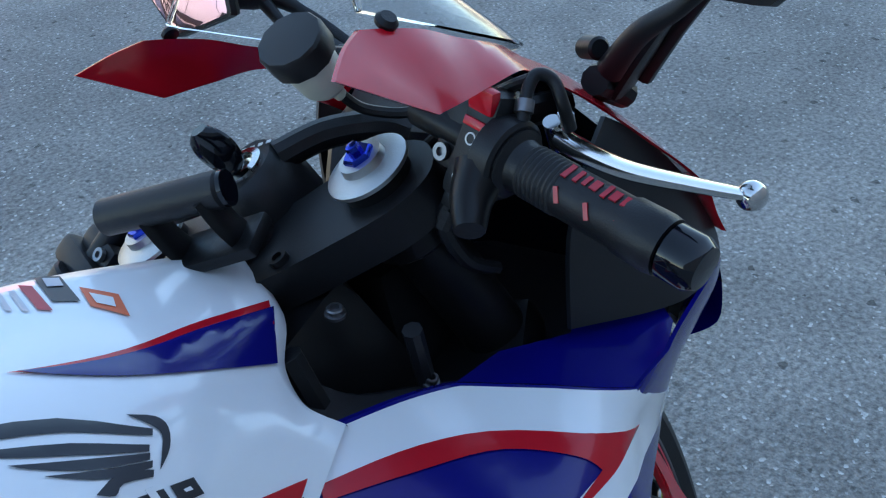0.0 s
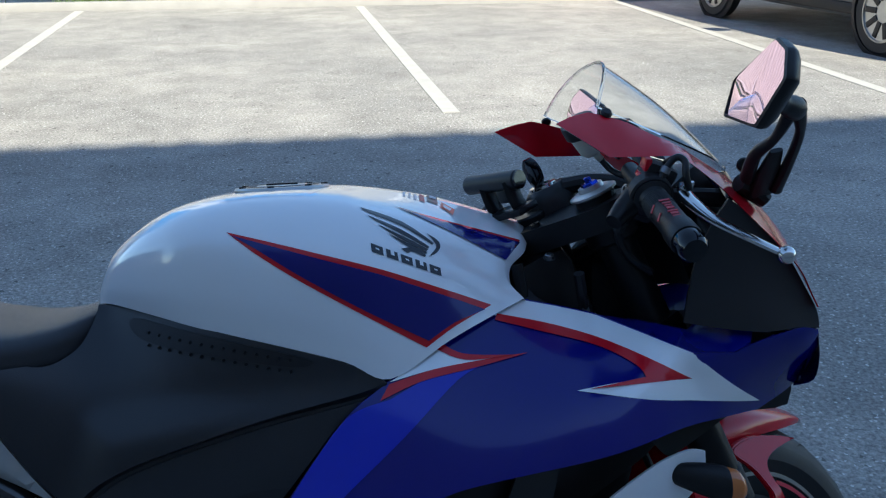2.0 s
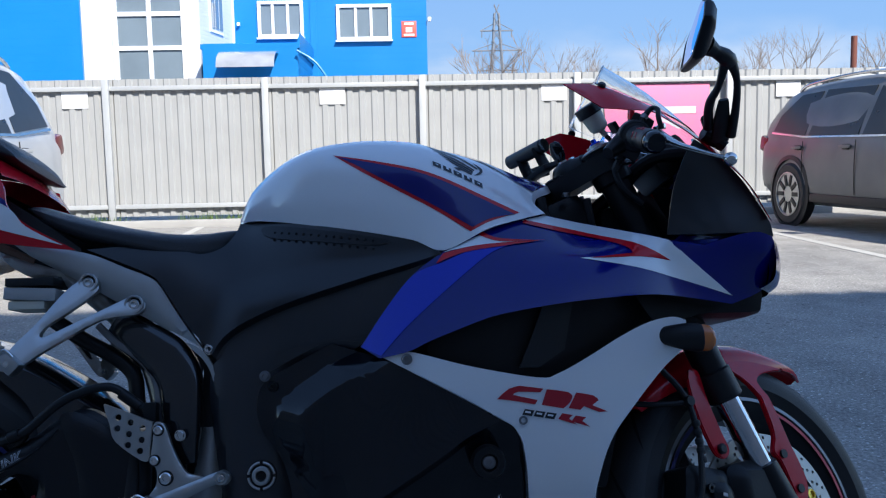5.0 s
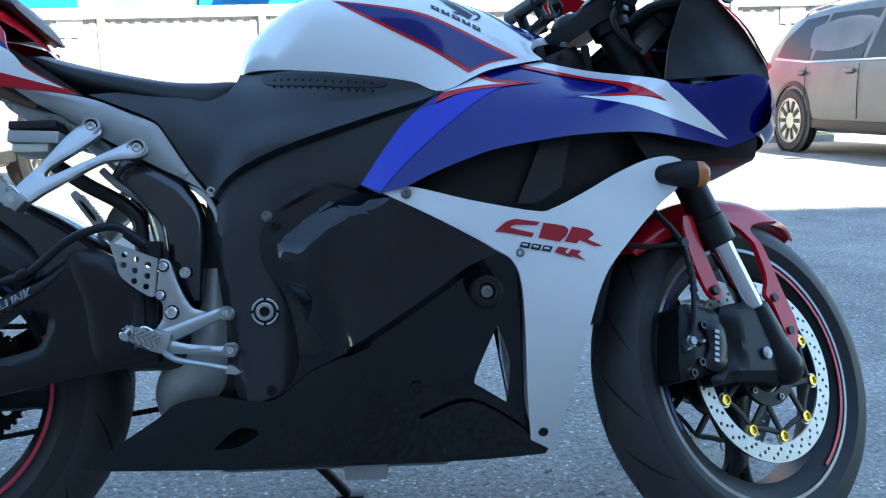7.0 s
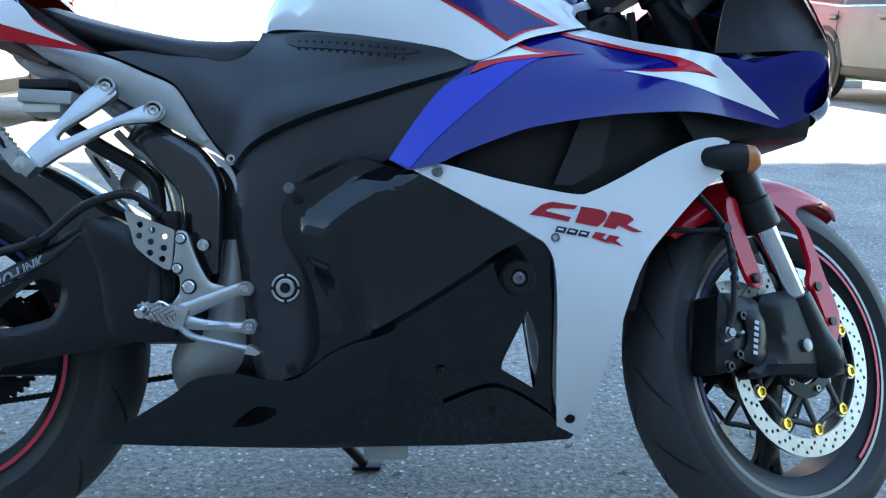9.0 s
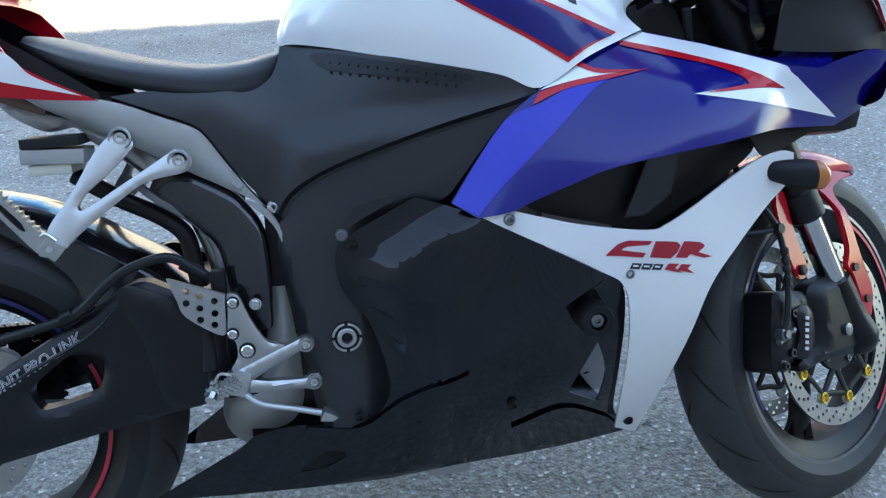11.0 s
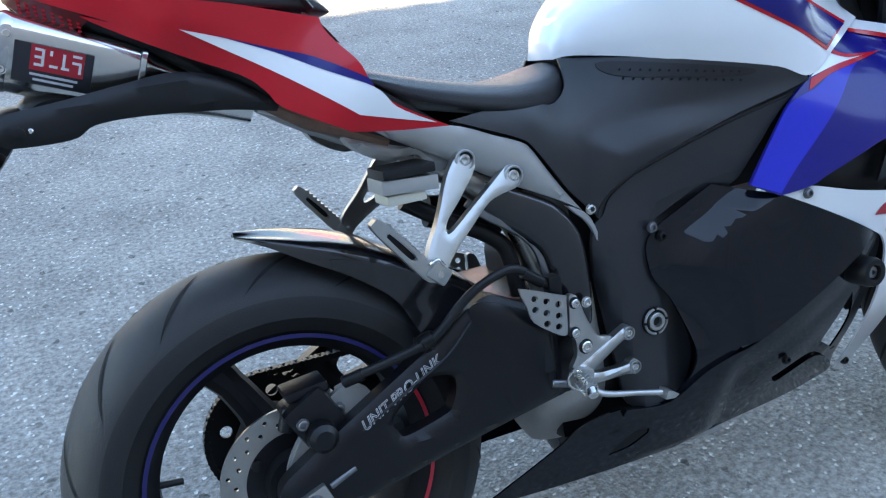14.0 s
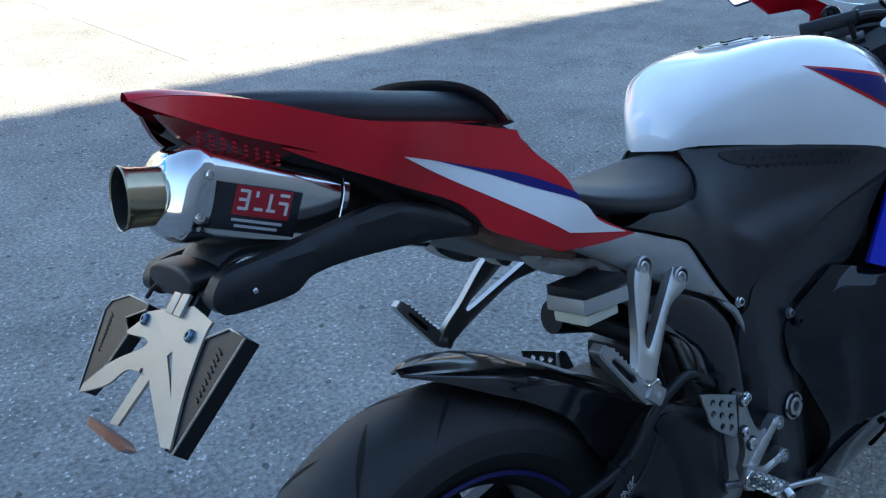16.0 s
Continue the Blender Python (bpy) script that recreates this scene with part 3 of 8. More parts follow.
def panel_y(q):
    """The black panel: a sunken rear plate, a slanting facet up to the proud flank, a lip along a crease, the belly tucked in below."""
    foot, edge, d = signed(q, BLISTER_FOOT), signed(q, BLISTER_EDGE), signed(q, PANEL_CREASE)
    f = np.where(edge > 0, 1, np.where(foot < 0, 0, np.abs(foot) / (np.abs(foot) + np.abs(edge) + 1e-6)))
    sink = 0.028 * (1 - f) * ease(q[:, 1], 0.35, 0.45)
    lip = 0.022 * np.exp(-np.maximum(d, 0) / 0.055) * ease(d, -0.006, 0.003) * ease(-q[:, 0], -0.935, -0.87) * ease(q[:, 0], 0.675, 0.71)
    bevel = 0.006 * (1 - ease(-signed(q, PANEL_TOP), -0.002, 0.034)) * ease(-q[:, 0], -0.775, -0.735) * ease(q[:, 1], 0.51, 0.55)
    tuck = 0.22 * np.clip(-d, 0, 0.07) * ease(q[:, 0], 0.66, 0.72)
    return low_y(q) - lip + bevel + tuck + sink


UPPER = [(1.311, 0.668, 1), (1.243, 0.674), (1.171, 0.678), (1.093, 0.672), (1.006, 0.663), (0.923, 0.650), (0.881, 0.637), (0.824, 0.616), (0.792, 0.602), (0.750, 0.594, 1),
         (0.720, 0.613, 1), (0.759, 0.669), (0.802, 0.721), (0.846, 0.753, 1), (0.877, 0.772), (0.929, 0.796), (0.975, 0.812), (1.017, 0.824, 1), (1.062, 0.813), (1.106, 0.8015, 1),
         (1.152, 0.783), (1.1985, 0.763, 1), (1.256, 0.756, 1), (1.280, 0.764), (1.340, 0.777), (1.374, 0.771, 1), (1.388, 0.738), (1.384, 0.704, 1), (1.36, 0.686)]
SLOT = [(0.477, 0.214, 1), (0.497, 0.233), (0.522, 0.248), (0.549, 0.244, 1), (0.548, 0.235, 1), (0.516, 0.218)]   # open slot in the belly pan
for side in (False, True):
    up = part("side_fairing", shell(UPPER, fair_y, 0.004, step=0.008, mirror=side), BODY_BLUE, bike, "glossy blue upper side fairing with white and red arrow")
    for nm, mat, lift, pts in (
            ("white_arrow", WHITE, E1, [(1.017, 0.822, 1), (1.062, 0.811), (1.106, 0.7995, 1), (1.152, 0.781), (1.1985, 0.762, 1), (1.310, 0.681, 1), (1.166, 0.713), (1.053, 0.735, 1), (1.150, 0.7435), (1.138, 0.757), (1.102, 0.775), (1.04, 0.794), (0.978, 0.810, 1)]),
            ("red_arrow", RED, E2, [(0.982, 0.811, 1), (1.053, 0.793), (1.126, 0.768), (1.197, 0.732, 1), (1.068, 0.735, 1), (1.136, 0.742, 1), (1.128, 0.754), (1.095, 0.771), (1.036, 0.788), (0.978, 0.805, 1)]),
            # the band below is the same paint, coloured lighter as if catching the sky
            ("blue_lit_facet", BLUE_LIT, E1, [(0.847, 0.736, 1), (0.909, 0.762), (0.975, 0.768, 1), (0.925, 0.752), (0.860, 0.700), (0.792, 0.640), (0.752, 0.597, 1), (0.722, 0.612, 1), (0.759, 0.668), (0.802, 0.719)]),
            ("white_swoosh", WHITE, E2, [(0.849, 0.753, 1), (0.911, 0.784, 1), (0.934, 0.774), (0.966, 0.769, 1), (0.900, 0.763)]),
            ("red_swoosh", RED, E2, [(0.848, 0.751, 1), (0.900, 0.763), (0.967, 0.769), (1.008, 0.771, 1), (0.949, 0.762), (0.883, 0.752), (0.837, 0.735, 1)]),
            ("red_edge", RED, E3, [(0.911, 0.787, 1), (0.935, 0.775), (0.99, 0.770, 1), (0.936, 0.769), (0.905, 0.781, 1)])):
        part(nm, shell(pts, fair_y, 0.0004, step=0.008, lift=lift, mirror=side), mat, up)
    low = part("lower_fairing", shell([(0.756, 0.595, 1), (0.788, 0.603), (0.882, 0.578), (0.978, 0.560), (1.008, 0.565), (1.053, 0.587), (1.107, 0.617), (1.154, 0.638), (1.193, 0.646), (1.216, 0.641, 1),
                                       (1.214, 0.604), (1.174, 0.568), (1.126, 0.516), (1.086, 0.463), (1.062, 0.388), (1.034, 0.262), (1.021, 0.187, 1), (0.978, 0.211, 1), (0.967, 0.302), (0.958, 0.439), (0.945, 0.485), (0.915, 0.507), (0.841, 0.549)],
                                      low_y, 0.004, step=0.016, lift=0.004, mirror=side), WHITE, bike, "glossy white lower side fairing with a red model mark")
    black = part("engine_cover_fairing", shell([(0.559, 0.535), (0.566, 0.560), (0.588, 0.578, 1), (0.674, 0.621, 1), (0.725, 0.604), (0.758, 0.592), (0.841, 0.547), (0.915, 0.505), (0.945, 0.485), (0.958, 0.439), (0.962, 0.338), (0.974, 0.246), (1.014, 0.189, 1),
                                                (1.008, 0.179, 1), (0.826, 0.176), (0.294, 0.185, 1), (0.266, 0.190, 1), (0.388, 0.263), (0.428, 0.290), (0.493, 0.299), (0.555, 0.290), (0.60, 0.31), (0.62, 0.36), (0.60, 0.444), (0.566, 0.496)],
                                               panel_y, 0.004, holes=[[(0.905, 0.42, 1), (0.950, 0.40, 1), (0.968, 0.215, 1), (0.88, 0.200, 1), (0.84, 0.27, 1)]] if side else [[(0.921, 0.394, 1), (0.940, 0.338), (0.938, 0.273, 1), (0.886, 0.306, 1), (0.890, 0.325)], SLOT], step=0.010, mirror=side, creases=PANEL_LINES), BLACK_GLOSS, bike, "glossy black engine fairing and belly pan")


# wheels
def tyre_profile(R, a, b, rim_r, rim_w, n=18):
    pts = [(rim_r, -rim_w)]
    for i in range(n + 1):
        v = math.pi * i / n
        pts.append((R - b + b * math.sin(v) ** 0.9, -a * math.cos(v)))
    pts.append((rim_r, rim_w))
    return pts


def wheel(name, centre, R, a, b, rim_w, matrix, label):
    rim_r = 0.216
    hubm = matrix @ Matrix.Translation(centre)
    bm = lathe([(rim_r - 0.030, -rim_w * 0.7), (rim_r - 0.010, -rim_w), (rim_r + 0.008, -rim_w - 0.004), (rim_r + 0.008, -rim_w + 0.004), (rim_r - 0.012, -rim_w + 0.01), (rim_r - 0.022, 0),
                (rim_r - 0.012, rim_w - 0.01), (rim_r + 0.008, rim_w - 0.004), (rim_r + 0.008, rim_w + 0.004), (rim_r - 0.010, rim_w), (rim_r - 0.030, rim_w * 0.7), (rim_r - 0.034, 0)], axis=(0, 1, 0), seg=72, closed=True)
    w = part(name, bm, RIM_BLACK, bike, label, hubm)
    tyre = part("tyre", lathe(tyre_profile(R, a, b, rim_r - 0.004, rim_w), axis=(0, 1, 0), seg=96, closed=True), [RUBBER, RUBBER_WORN], w, "black worn road tyre")
    for f in tyre.data.polygons:
        c = sum((tyre.data.vertices[i].co for i in f.vertices), Vector()) / len(f.vertices)
        f.material_index = int(math.hypot(c.x, c.z) > R - b * 0.62)
    return w


front_wheel = wheel("front_wheel", FRONT_AXLE, 0.296, 0.060, 0.057, 0.044, STEER, "black cast front wheel with red rim tape")
rear_wheel = wheel("rear_wheel", REAR_AXLE, 0.312, 0.090, 0.075, 0.070, Matrix(), "black cast rear wheel with blue rim tape")


# ---- rear half of the motorcycle ----
def bolt(place, r, parent, mat=None, axis=(0, -1, 0), h=0.006, matrix=None):
    """A socket-head bolt: washer, head and hexagon recess."""
    m = Matrix.Translation(place)
    o = part("bolt", lathe([(r * 1.25, -0.001), (r * 1.25, 0.0012), (r, 0.0013), (r, h * 0.8), (r * 0.85, h), (r * 0.55, h), (r * 0.5, h * 0.35)], axis=axis, seg=18), mat or STEEL, parent, matrix=(matrix or Matrix()) @ m)
    return o


def flip(bm):
    bmesh.ops.scale(bm, vec=(1, -1, 1), verts=bm.verts)
    return bm


# rider's seat
def seat_loft(stations, cushion=0.012):
    rings = []
    for x, w, top, bot, crown in stations:
        rings.append([(x, -w * 0.9, bot), (x, -w, (top + bot) / 2), (x, -w * 0.93, top - 0.006), (x, -w * 0.7, top + crown * 0.45), (x, 0, top + crown),
                      (x, w * 0.7, top + crown * 0.45), (x, w * 0.93, top - 0.006), (x, w, (top + bot) / 2), (x, w * 0.9, bot), (x, 0, bot - 0.002)])
    return loft(rings, closed_ring=True, caps=True, steps_u=5, steps_v=4)


part("rider_seat", seat_loft([(0.172, 0.095, 0.868, 0.858, 0.004), (0.20, 0.120, 0.860, 0.838, 0.008), (0.25, 0.134, 0.843, 0.812, 0.010), (0.32, 0.140, 0.825, 0.790, 0.008),
                              (0.40, 0.128, 0.812, 0.772, 0.006), (0.455, 0.108, 0.812, 0.768, 0.008), (0.490, 0.085, 0.818, 0.776, 0.010), (0.512, 0.055, 0.822, 0.790, 0.010), (0.524, 0.030, 0.822, 0.80, 0.006)]),
     VINYL, bike, "black vinyl rider seat with rolled edge", sharp=60)
# black side cover under tank and seat
COVER_CTRL = [(0.515, 0.833, -0.052), (0.55, 0.828, -0.080), (0.60, 0.818, -0.118), (0.66, 0.808, -0.148), (0.72, 0.797, -0.171), (0.51, 0.80, -0.086),  (0.80, 0.775, -0.196), (0.845, 0.752, -0.207), (0.80, 0.70, -0.197), (0.74, 0.64, -0.186), (0.67, 0.62, -0.172),
              (0.58, 0.58, -0.160), (0.50, 0.61, -0.146), (0.44, 0.70, -0.142), (0.40, 0.745, -0.140), (0.335, 0.78, -0.138), (0.42, 0.77, -0.130), (0.50, 0.765, -0.108), (0.6, 0.71, -0.158), (0.7, 0.73, -0.172)]
cover_flat = spline_surface(COVER_CTRL)
CREASE_LOW = smooth_line([(0.488, 0.600), (0.510, 0.633), (0.558, 0.661), (0.631, 0.687), (0.728, 0.715), (0.829, 0.741), (0.87, 0.762)], 5)
CREASE_TOP = smooth_line([(0.46, 0.60), (0.488, 0.687), (0.500, 0.722), (0.537, 0.734), (0.637, 0.748), (0.74, 0.757), (0.86, 0.765)], 5)
COVER_LINES = [beside(CREASE_LOW, d) for d in (-0.001, 0.006)] + [CREASE_TOP]


def cover_y(q):
    """The side cover flares out below its upper crease and steps back to the frame spar at the lower one."""
    low, top = signed(q, CREASE_LOW), signed(q, CREASE_TOP)
    return cover_flat(q) - 0.017 * ease(-top, -0.004, 0.055) * ease(low, -0.001, 0.006)



COVER = [(0.510, 0.836, 1), (0.560, 0.832), (0.604, 0.823), (0.684, 0.805), (0.764, 0.786), (0.821, 0.770), (0.846, 0.752, 1), (0.802, 0.721), (0.759, 0.669), (0.722, 0.622, 1), (0.669, 0.628, 1), (0.581, 0.584), (0.554, 0.566, 1),
         (0.520, 0.585), (0.490, 0.606, 1), (0.473, 0.628), (0.449, 0.656), (0.424, 0.694), (0.404, 0.724), (0.388, 0.739), (0.346, 0.758), (0.285, 0.783, 1), (0.400, 0.790), (0.455, 0.776), (0.490, 0.790), (0.505, 0.815)]
BEAM = [(0.500, 0.606), (0.516, 0.630), (0.560, 0.656), (0.632, 0.682), (0.729, 0.710), (0.830, 0.737), (0.842, 0.750, 1), (0.802, 0.719), (0.759, 0.667), (0.724, 0.622, 1), (0.69, 0.60), (0.63, 0.565), (0.60, 0.50), (0.625, 0.42), (0.640, 0.35), (0.620, 0.300, 1), (0.565, 0.286), (0.520, 0.292),
        (0.508, 0.36), (0.492, 0.46), (0.482, 0.54), (0.486, 0.590)]
BEAM_EDGE = smooth_line([(0.486, 0.612), (0.480, 0.54), (0.490, 0.46), (0.506, 0.36), (0.516, 0.28)], 5)
BEAM_METAL = material("satin_frame_paint", (0.022, 0.023, 0.027), 0.33, vary=0.2, scale=9, bump=0.12, bump_scale=800, spec=0.5)


def beam_y(q):
    """The frame beam: follows the cover above, stands upright at the pivot, and rolls in at its rear edge."""
    f = ease(q[:, 1], 0.50, 0.66)
    return cover_flat(q) * f - 0.156 * (1 - f) - 0.002 + 0.016 * ease(q[:, 0], 0.575, 0.62) * ease(-q[:, 1], -0.62, -0.58) + 0.026 * (1 - ease(np.abs(signed(q, BEAM_EDGE)), 0, 0.030)) ** 2 * (1 - f)


PAD = [(0.560, 0.822), (0.66, 0.803), (0.75, 0.783), (0.765, 0.775), (0.74, 0.772), (0.66, 0.783), (0.57, 0.800)]
for s in (False, True):
    cover = part("side_cover", shell(COVER, cover_y, 0.004, step=0.009, mirror=s, creases=COVER_LINES), DARK_PLASTIC, bike, "matte black plastic side cover with knee grip dimples")
    part("frame_beam", shell(BEAM, beam_y, 0.008, step=0.012, mirror=s), BEAM_METAL, bike, "satin dark grey aluminium frame beam")
    part("knee_pad", shell(PAD, cover_y, 0.002, step=0.016, lift=0.0016, mirror=s), BLACK_PLASTIC, cover)
    for k in range(14):
        for j in range(2):
            x, z = 0.578 + 0.0125 * k, 0.808 - 0.0022 * k - 0.013 * j
            y = float(cover_y(np.array([[x, z]]))[0]) - 0.0016
            part("dimple", lathe([(0.0022, 0), (0.0018, 0.0012)], (x, (-y if s else y), z), (0, 1 if s else -1, 0), 8), BLACK_ALLOY, cover)

# tail: two flanks, a top, the passenger seat
TAIL_CTRL = [(-0.25, 1.05, -0.012), (-0.2, 1.02, -0.072), (-0.12, 0.99, -0.122), (-0.05, 0.949, -0.16), (0.05, 0.955, -0.132), (0.128, 0.943, -0.134), (0.168, 0.86, -0.174), (0.145, 0.815, -0.176), (0.148, 0.793, -0.166), (0.276, 0.779, -0.159), (0.056, 0.848, -0.147), (-0.03, 0.915, -0.142), (-0.115, 0.962, -0.112), (-0.2, 0.998, -0.064)]
tail_y = spline_surface(TAIL_CTRL)
TAIL = [(-0.250, 1.051, 1), (-0.216, 1.047), (-0.161, 1.030), (-0.114, 1.008), (-0.056, 0.985), (0.040, 0.966), (0.131, 0.940, 1), (0.133, 0.926), (0.143, 0.908), (0.158, 0.888), (0.166, 0.874), (0.175, 0.847), (0.204, 0.819), (0.276, 0.779, 1), (0.203, 0.786), (0.140, 0.795, 1), (0.096, 0.819), (0.060, 0.841), (0.046, 0.862), (0.021, 0.885), (-0.049, 0.920), (-0.099, 0.949), (-0.144, 0.979), (-0.115, 0.968), (-0.184, 1.003), (-0.228, 1.032)]
for s in (False, True):
    tail = part("tail_cowl", shell(TAIL, tail_y, 0.004, step=0.014, mirror=s), RED, bike, "glossy red tail cowl with white and blue flashes")
    part("white_flash", shell([(-0.042, 0.947, 1), (0.030, 0.923), (0.097, 0.890), (0.175, 0.846), (0.203, 0.816), (0.257, 0.787, 1), (0.203, 0.801), (0.151, 0.815, 1), (0.058, 0.885)], tail_y, 0.0004, step=0.014, lift=E1, mirror=s), WHITE, tail)
    part("blue_flash", shell([(-0.003, 0.936, 1), (0.067, 0.910), (0.112, 0.893), (0.170, 0.858, 1), (0.175, 0.847, 1), (0.119, 0.876), (0.066, 0.906)], tail_y, 0.0004, step=0.014, lift=E2, mirror=s), DEEP_BLUE, tail)
TOP = [(-0.252, 0.012, 1.051), (-0.216, 0.046, 1.048), (-0.161, 0.090, 1.031), (-0.114, 0.110, 1.008), (-0.056, 0.135, 0.985), (0.040, 0.131, 0.966), (0.115, 0.132, 0.948), (0.150, 0.145, 0.905)]
part("tail_top", loft([[(x, -w, z), (x, -w * 0.6, z + 0.006), (x, 0, z + 0.009), (x, w * 0.6, z + 0.006), (x, w, z)] for x, w, z in TOP]), RED, bike, "red tail top panel")
part("passenger_seat", seat_loft([(-0.175, 0.018, 1.040, 1.030, 0.004), (-0.13, 0.056, 1.034, 1.010, 0.006), (-0.06, 0.086, 1.022, 0.985, 0.006), (0.02, 0.100, 1.006, 0.966, 0.006), (0.075, 0.108, 0.996, 0.956, 0.005),
                                  (0.115, 0.112, 0.984, 0.950, 0.006), (0.142, 0.112, 0.966, 0.944, 0.006), (0.153, 0.108, 0.952, 0.944, 0.002)]), VINYL, bike, "black vinyl passenger pad with a raised strap fold", sharp=60)
part("seat_strap", tube([(0.128, -0.115, 0.952), (0.108, -0.111, 0.982), (0.092, -0.080, 0.998), (0.082, 0, 1.004), (0.092, 0.080, 0.998), (0.108, 0.111, 0.982), (0.128, 0.115, 0.952)], 0.015, 10, flat=(1.0, 0.25)), VINYL, bike)
# lamp under the tail tip
LAMP = [(-0.233, 1.033, 1), (-0.184, 1.006), (-0.130, 0.978, 1), (-0.150, 0.966), (-0.185, 0.974, 1), (-0.218, 1.004)]
for s in (False, True):
    lamp = part("tail_light", shell(LAMP, lambda q: tail_y(q) + 0.005, 0.012, step=0.01, mirror=s), RED_LENS, bike, "red faceted tail light lens")
    for i in range(8):
        for j in range(7):
            x, z = -0.206 + 0.0085 * i, 1.008 - 0.0052 * i - 0.0045 * j
            y = float(tail_y(np.array([[x, z]]))[0]) + 0.0045
            part("facet", box((0.0042, 0.002, 0.0024), (x, -y if s else y, z), Euler((0, 0.6, 0)).to_matrix()), RED, lamp)
part("tail_inner", loft([[(x, -w, z - 0.012), (x, -w * 0.95, z - d), (x, 0, z - d - 0.008), (x, w * 0.95, z - d), (x, w, z - 0.012)] for x, w, z, d in
                         ((-0.225, 0.030, 1.04, 0.02), (-0.16, 0.075, 1.02, 0.045), (-0.08, 0.100, 0.99, 0.055), (0.02, 0.118, 0.955, 0.085), (0.10, 0.125, 0.915, 0.10), (0.20, 0.125, 0.85, 0.09), (0.27, 0.12, 0.80, 0.06))]), BLACK_PLASTIC, bike)

# silencer under the tail
CAN_A, CAN_B = Vector((-0.234, -0.042, 0.953)), Vector((-0.060, -0.040, 0.884))


def can_ring(s, w, h):
    """A section of the can: wider above than below."""
    c = CAN_A.lerp(CAN_B, s)
    up = Vector((0.36, 0, 0.93))
    out = []
    for k in range(28):
        a = 2 * math.pi * k / 28
        u, v = math.copysign(abs(math.cos(a)) ** 0.55, math.cos(a)), math.copysign(abs(math.sin(a)) ** 0.7, math.sin(a))
        out.append(tuple(c + Vector((0, w * u * (0.86 + 0.16 * v), 0)) + up * (h * v)))
    return out


silencer = part("silencer", loft([can_ring(0, 0.064, 0.045), can_ring(0.02, 0.067, 0.047), can_ring(0.4, 0.067, 0.047), can_ring(0.78, 0.066, 0.046), can_ring(0.96, 0.052, 0.038), can_ring(1.3, 0.034, 0.027), can_ring(1.6, 0.028, 0.024)], True, True, 4, 2), STEEL, bike, "polished steel silencer with a black and red maker plate", sharp=60)
part("end_cap", loft([can_ring(0.035, 0.0682, 0.0482), can_ring(0.0, 0.0688, 0.0488), can_ring(-0.03, 0.0675, 0.0480), can_ring(-0.075, 0.059, 0.0445), can_ring(-0.125, 0.044, 0.0375), can_ring(-0.15, 0.035, 0.032)], True, True, 4, 2), CHROME, silencer, "blued chrome end cap", sharp=60)
for sl, w in ((0.80, 0.0672),):
    part("band", loft([can_ring(sl, w, 0.0478), can_ring(sl + 0.004, w + 0.0012, 0.0490), can_ring(sl + 0.035, w + 0.0012, 0.0490), can_ring(sl + 0.039, w, 0.0478)], True, False, 1, 2), STEEL, silencer)
tip_dir = Vector((-0.985, 0.02, 0.17)).normalized()
tip0 = Vector((-0.238, -0.048, 0.9535))
part("outlet", lathe([(0.0315, 0.004), (0.0325, 0.010), (0.0315, 0.016), (0.0290, 0.018), (0.0288, 0.030), (0.0295, 0.050), (0.0318, 0.056), (0.0312, 0.058), (0.0300, 0.0565)], tip0, tip_dir, 36, cap=False), material("heat_tinted_steel", (0.50, 0.41, 0.27), 0.20, metal=1.0, vary=0.25, scale=30), silencer, "heat-tinted steel outlet")
part("outlet_bore", lathe([(0.0300, 0.0566), (0.0285, 0.052), (0.0272, 0.030), (0.0268, 0.004), (0.002, 0.003)], tip0, tip_dir, 36, cap=False), GROOVE, silencer, "sooty outlet bore")
M_CAN = Matrix(((0.9291, 0.3314, -0.1643, -0.1848), (-0.0697, -0.2794, -0.9577, -0.1020), (-0.3632, 0.9012, -0.2365, 0.9260), (0, 0, 0, 1)))
plate_bm = box((0.086, 0.047, 0.0014), bevel=0.0005)
maker = part("maker_plate", plate_bm, BLACK_GRAPHIC, silencer, "black plate with red block and unreadable pale marks", matrix=M_CAN)
part("red_block", box((0.058, 0.030, 0.0006), (0.004, 0.008, 0.0008)), RED_GRAPHIC, maker)
for i, (w, h, x, y) in enumerate(((0.009, 0.003, -0.016, 0.018), (0.009, 0.003, -0.016, 0.009), (0.009, 0.003, -0.016, 0.000), (0.003, 0.020, -0.0115, 0.009), (0.003, 0.006, -0.003, 0.016), (0.009, 0.003, 0.0005, 0.001), (0.003, 0.018, 0.011, 0.009),
                                  (0.009, 0.003, 0.013, 0.001), (0.010, 0.003, 0.025, 0.018), (0.010, 0.003, 0.025, 0.010), (0.003, 0.012, 0.029, 0.004))):
    part("mark", box((w, h, 0.0005), (x, y, 0.0012)), WHITE_GRAPHIC, maker)
for w, y in ((0.052, -0.012), (0.044, -0.018)):
    part("line_of_print", box((w, 0.0028, 0.0005), (0.002, y, 0.0008)), GREY_GRAPHIC, maker)
for p in ((-0.224, -0.1045, 0.9702), (-0.240, -0.0930, 0.9326)):
    bolt(p, 0.0048, silencer)

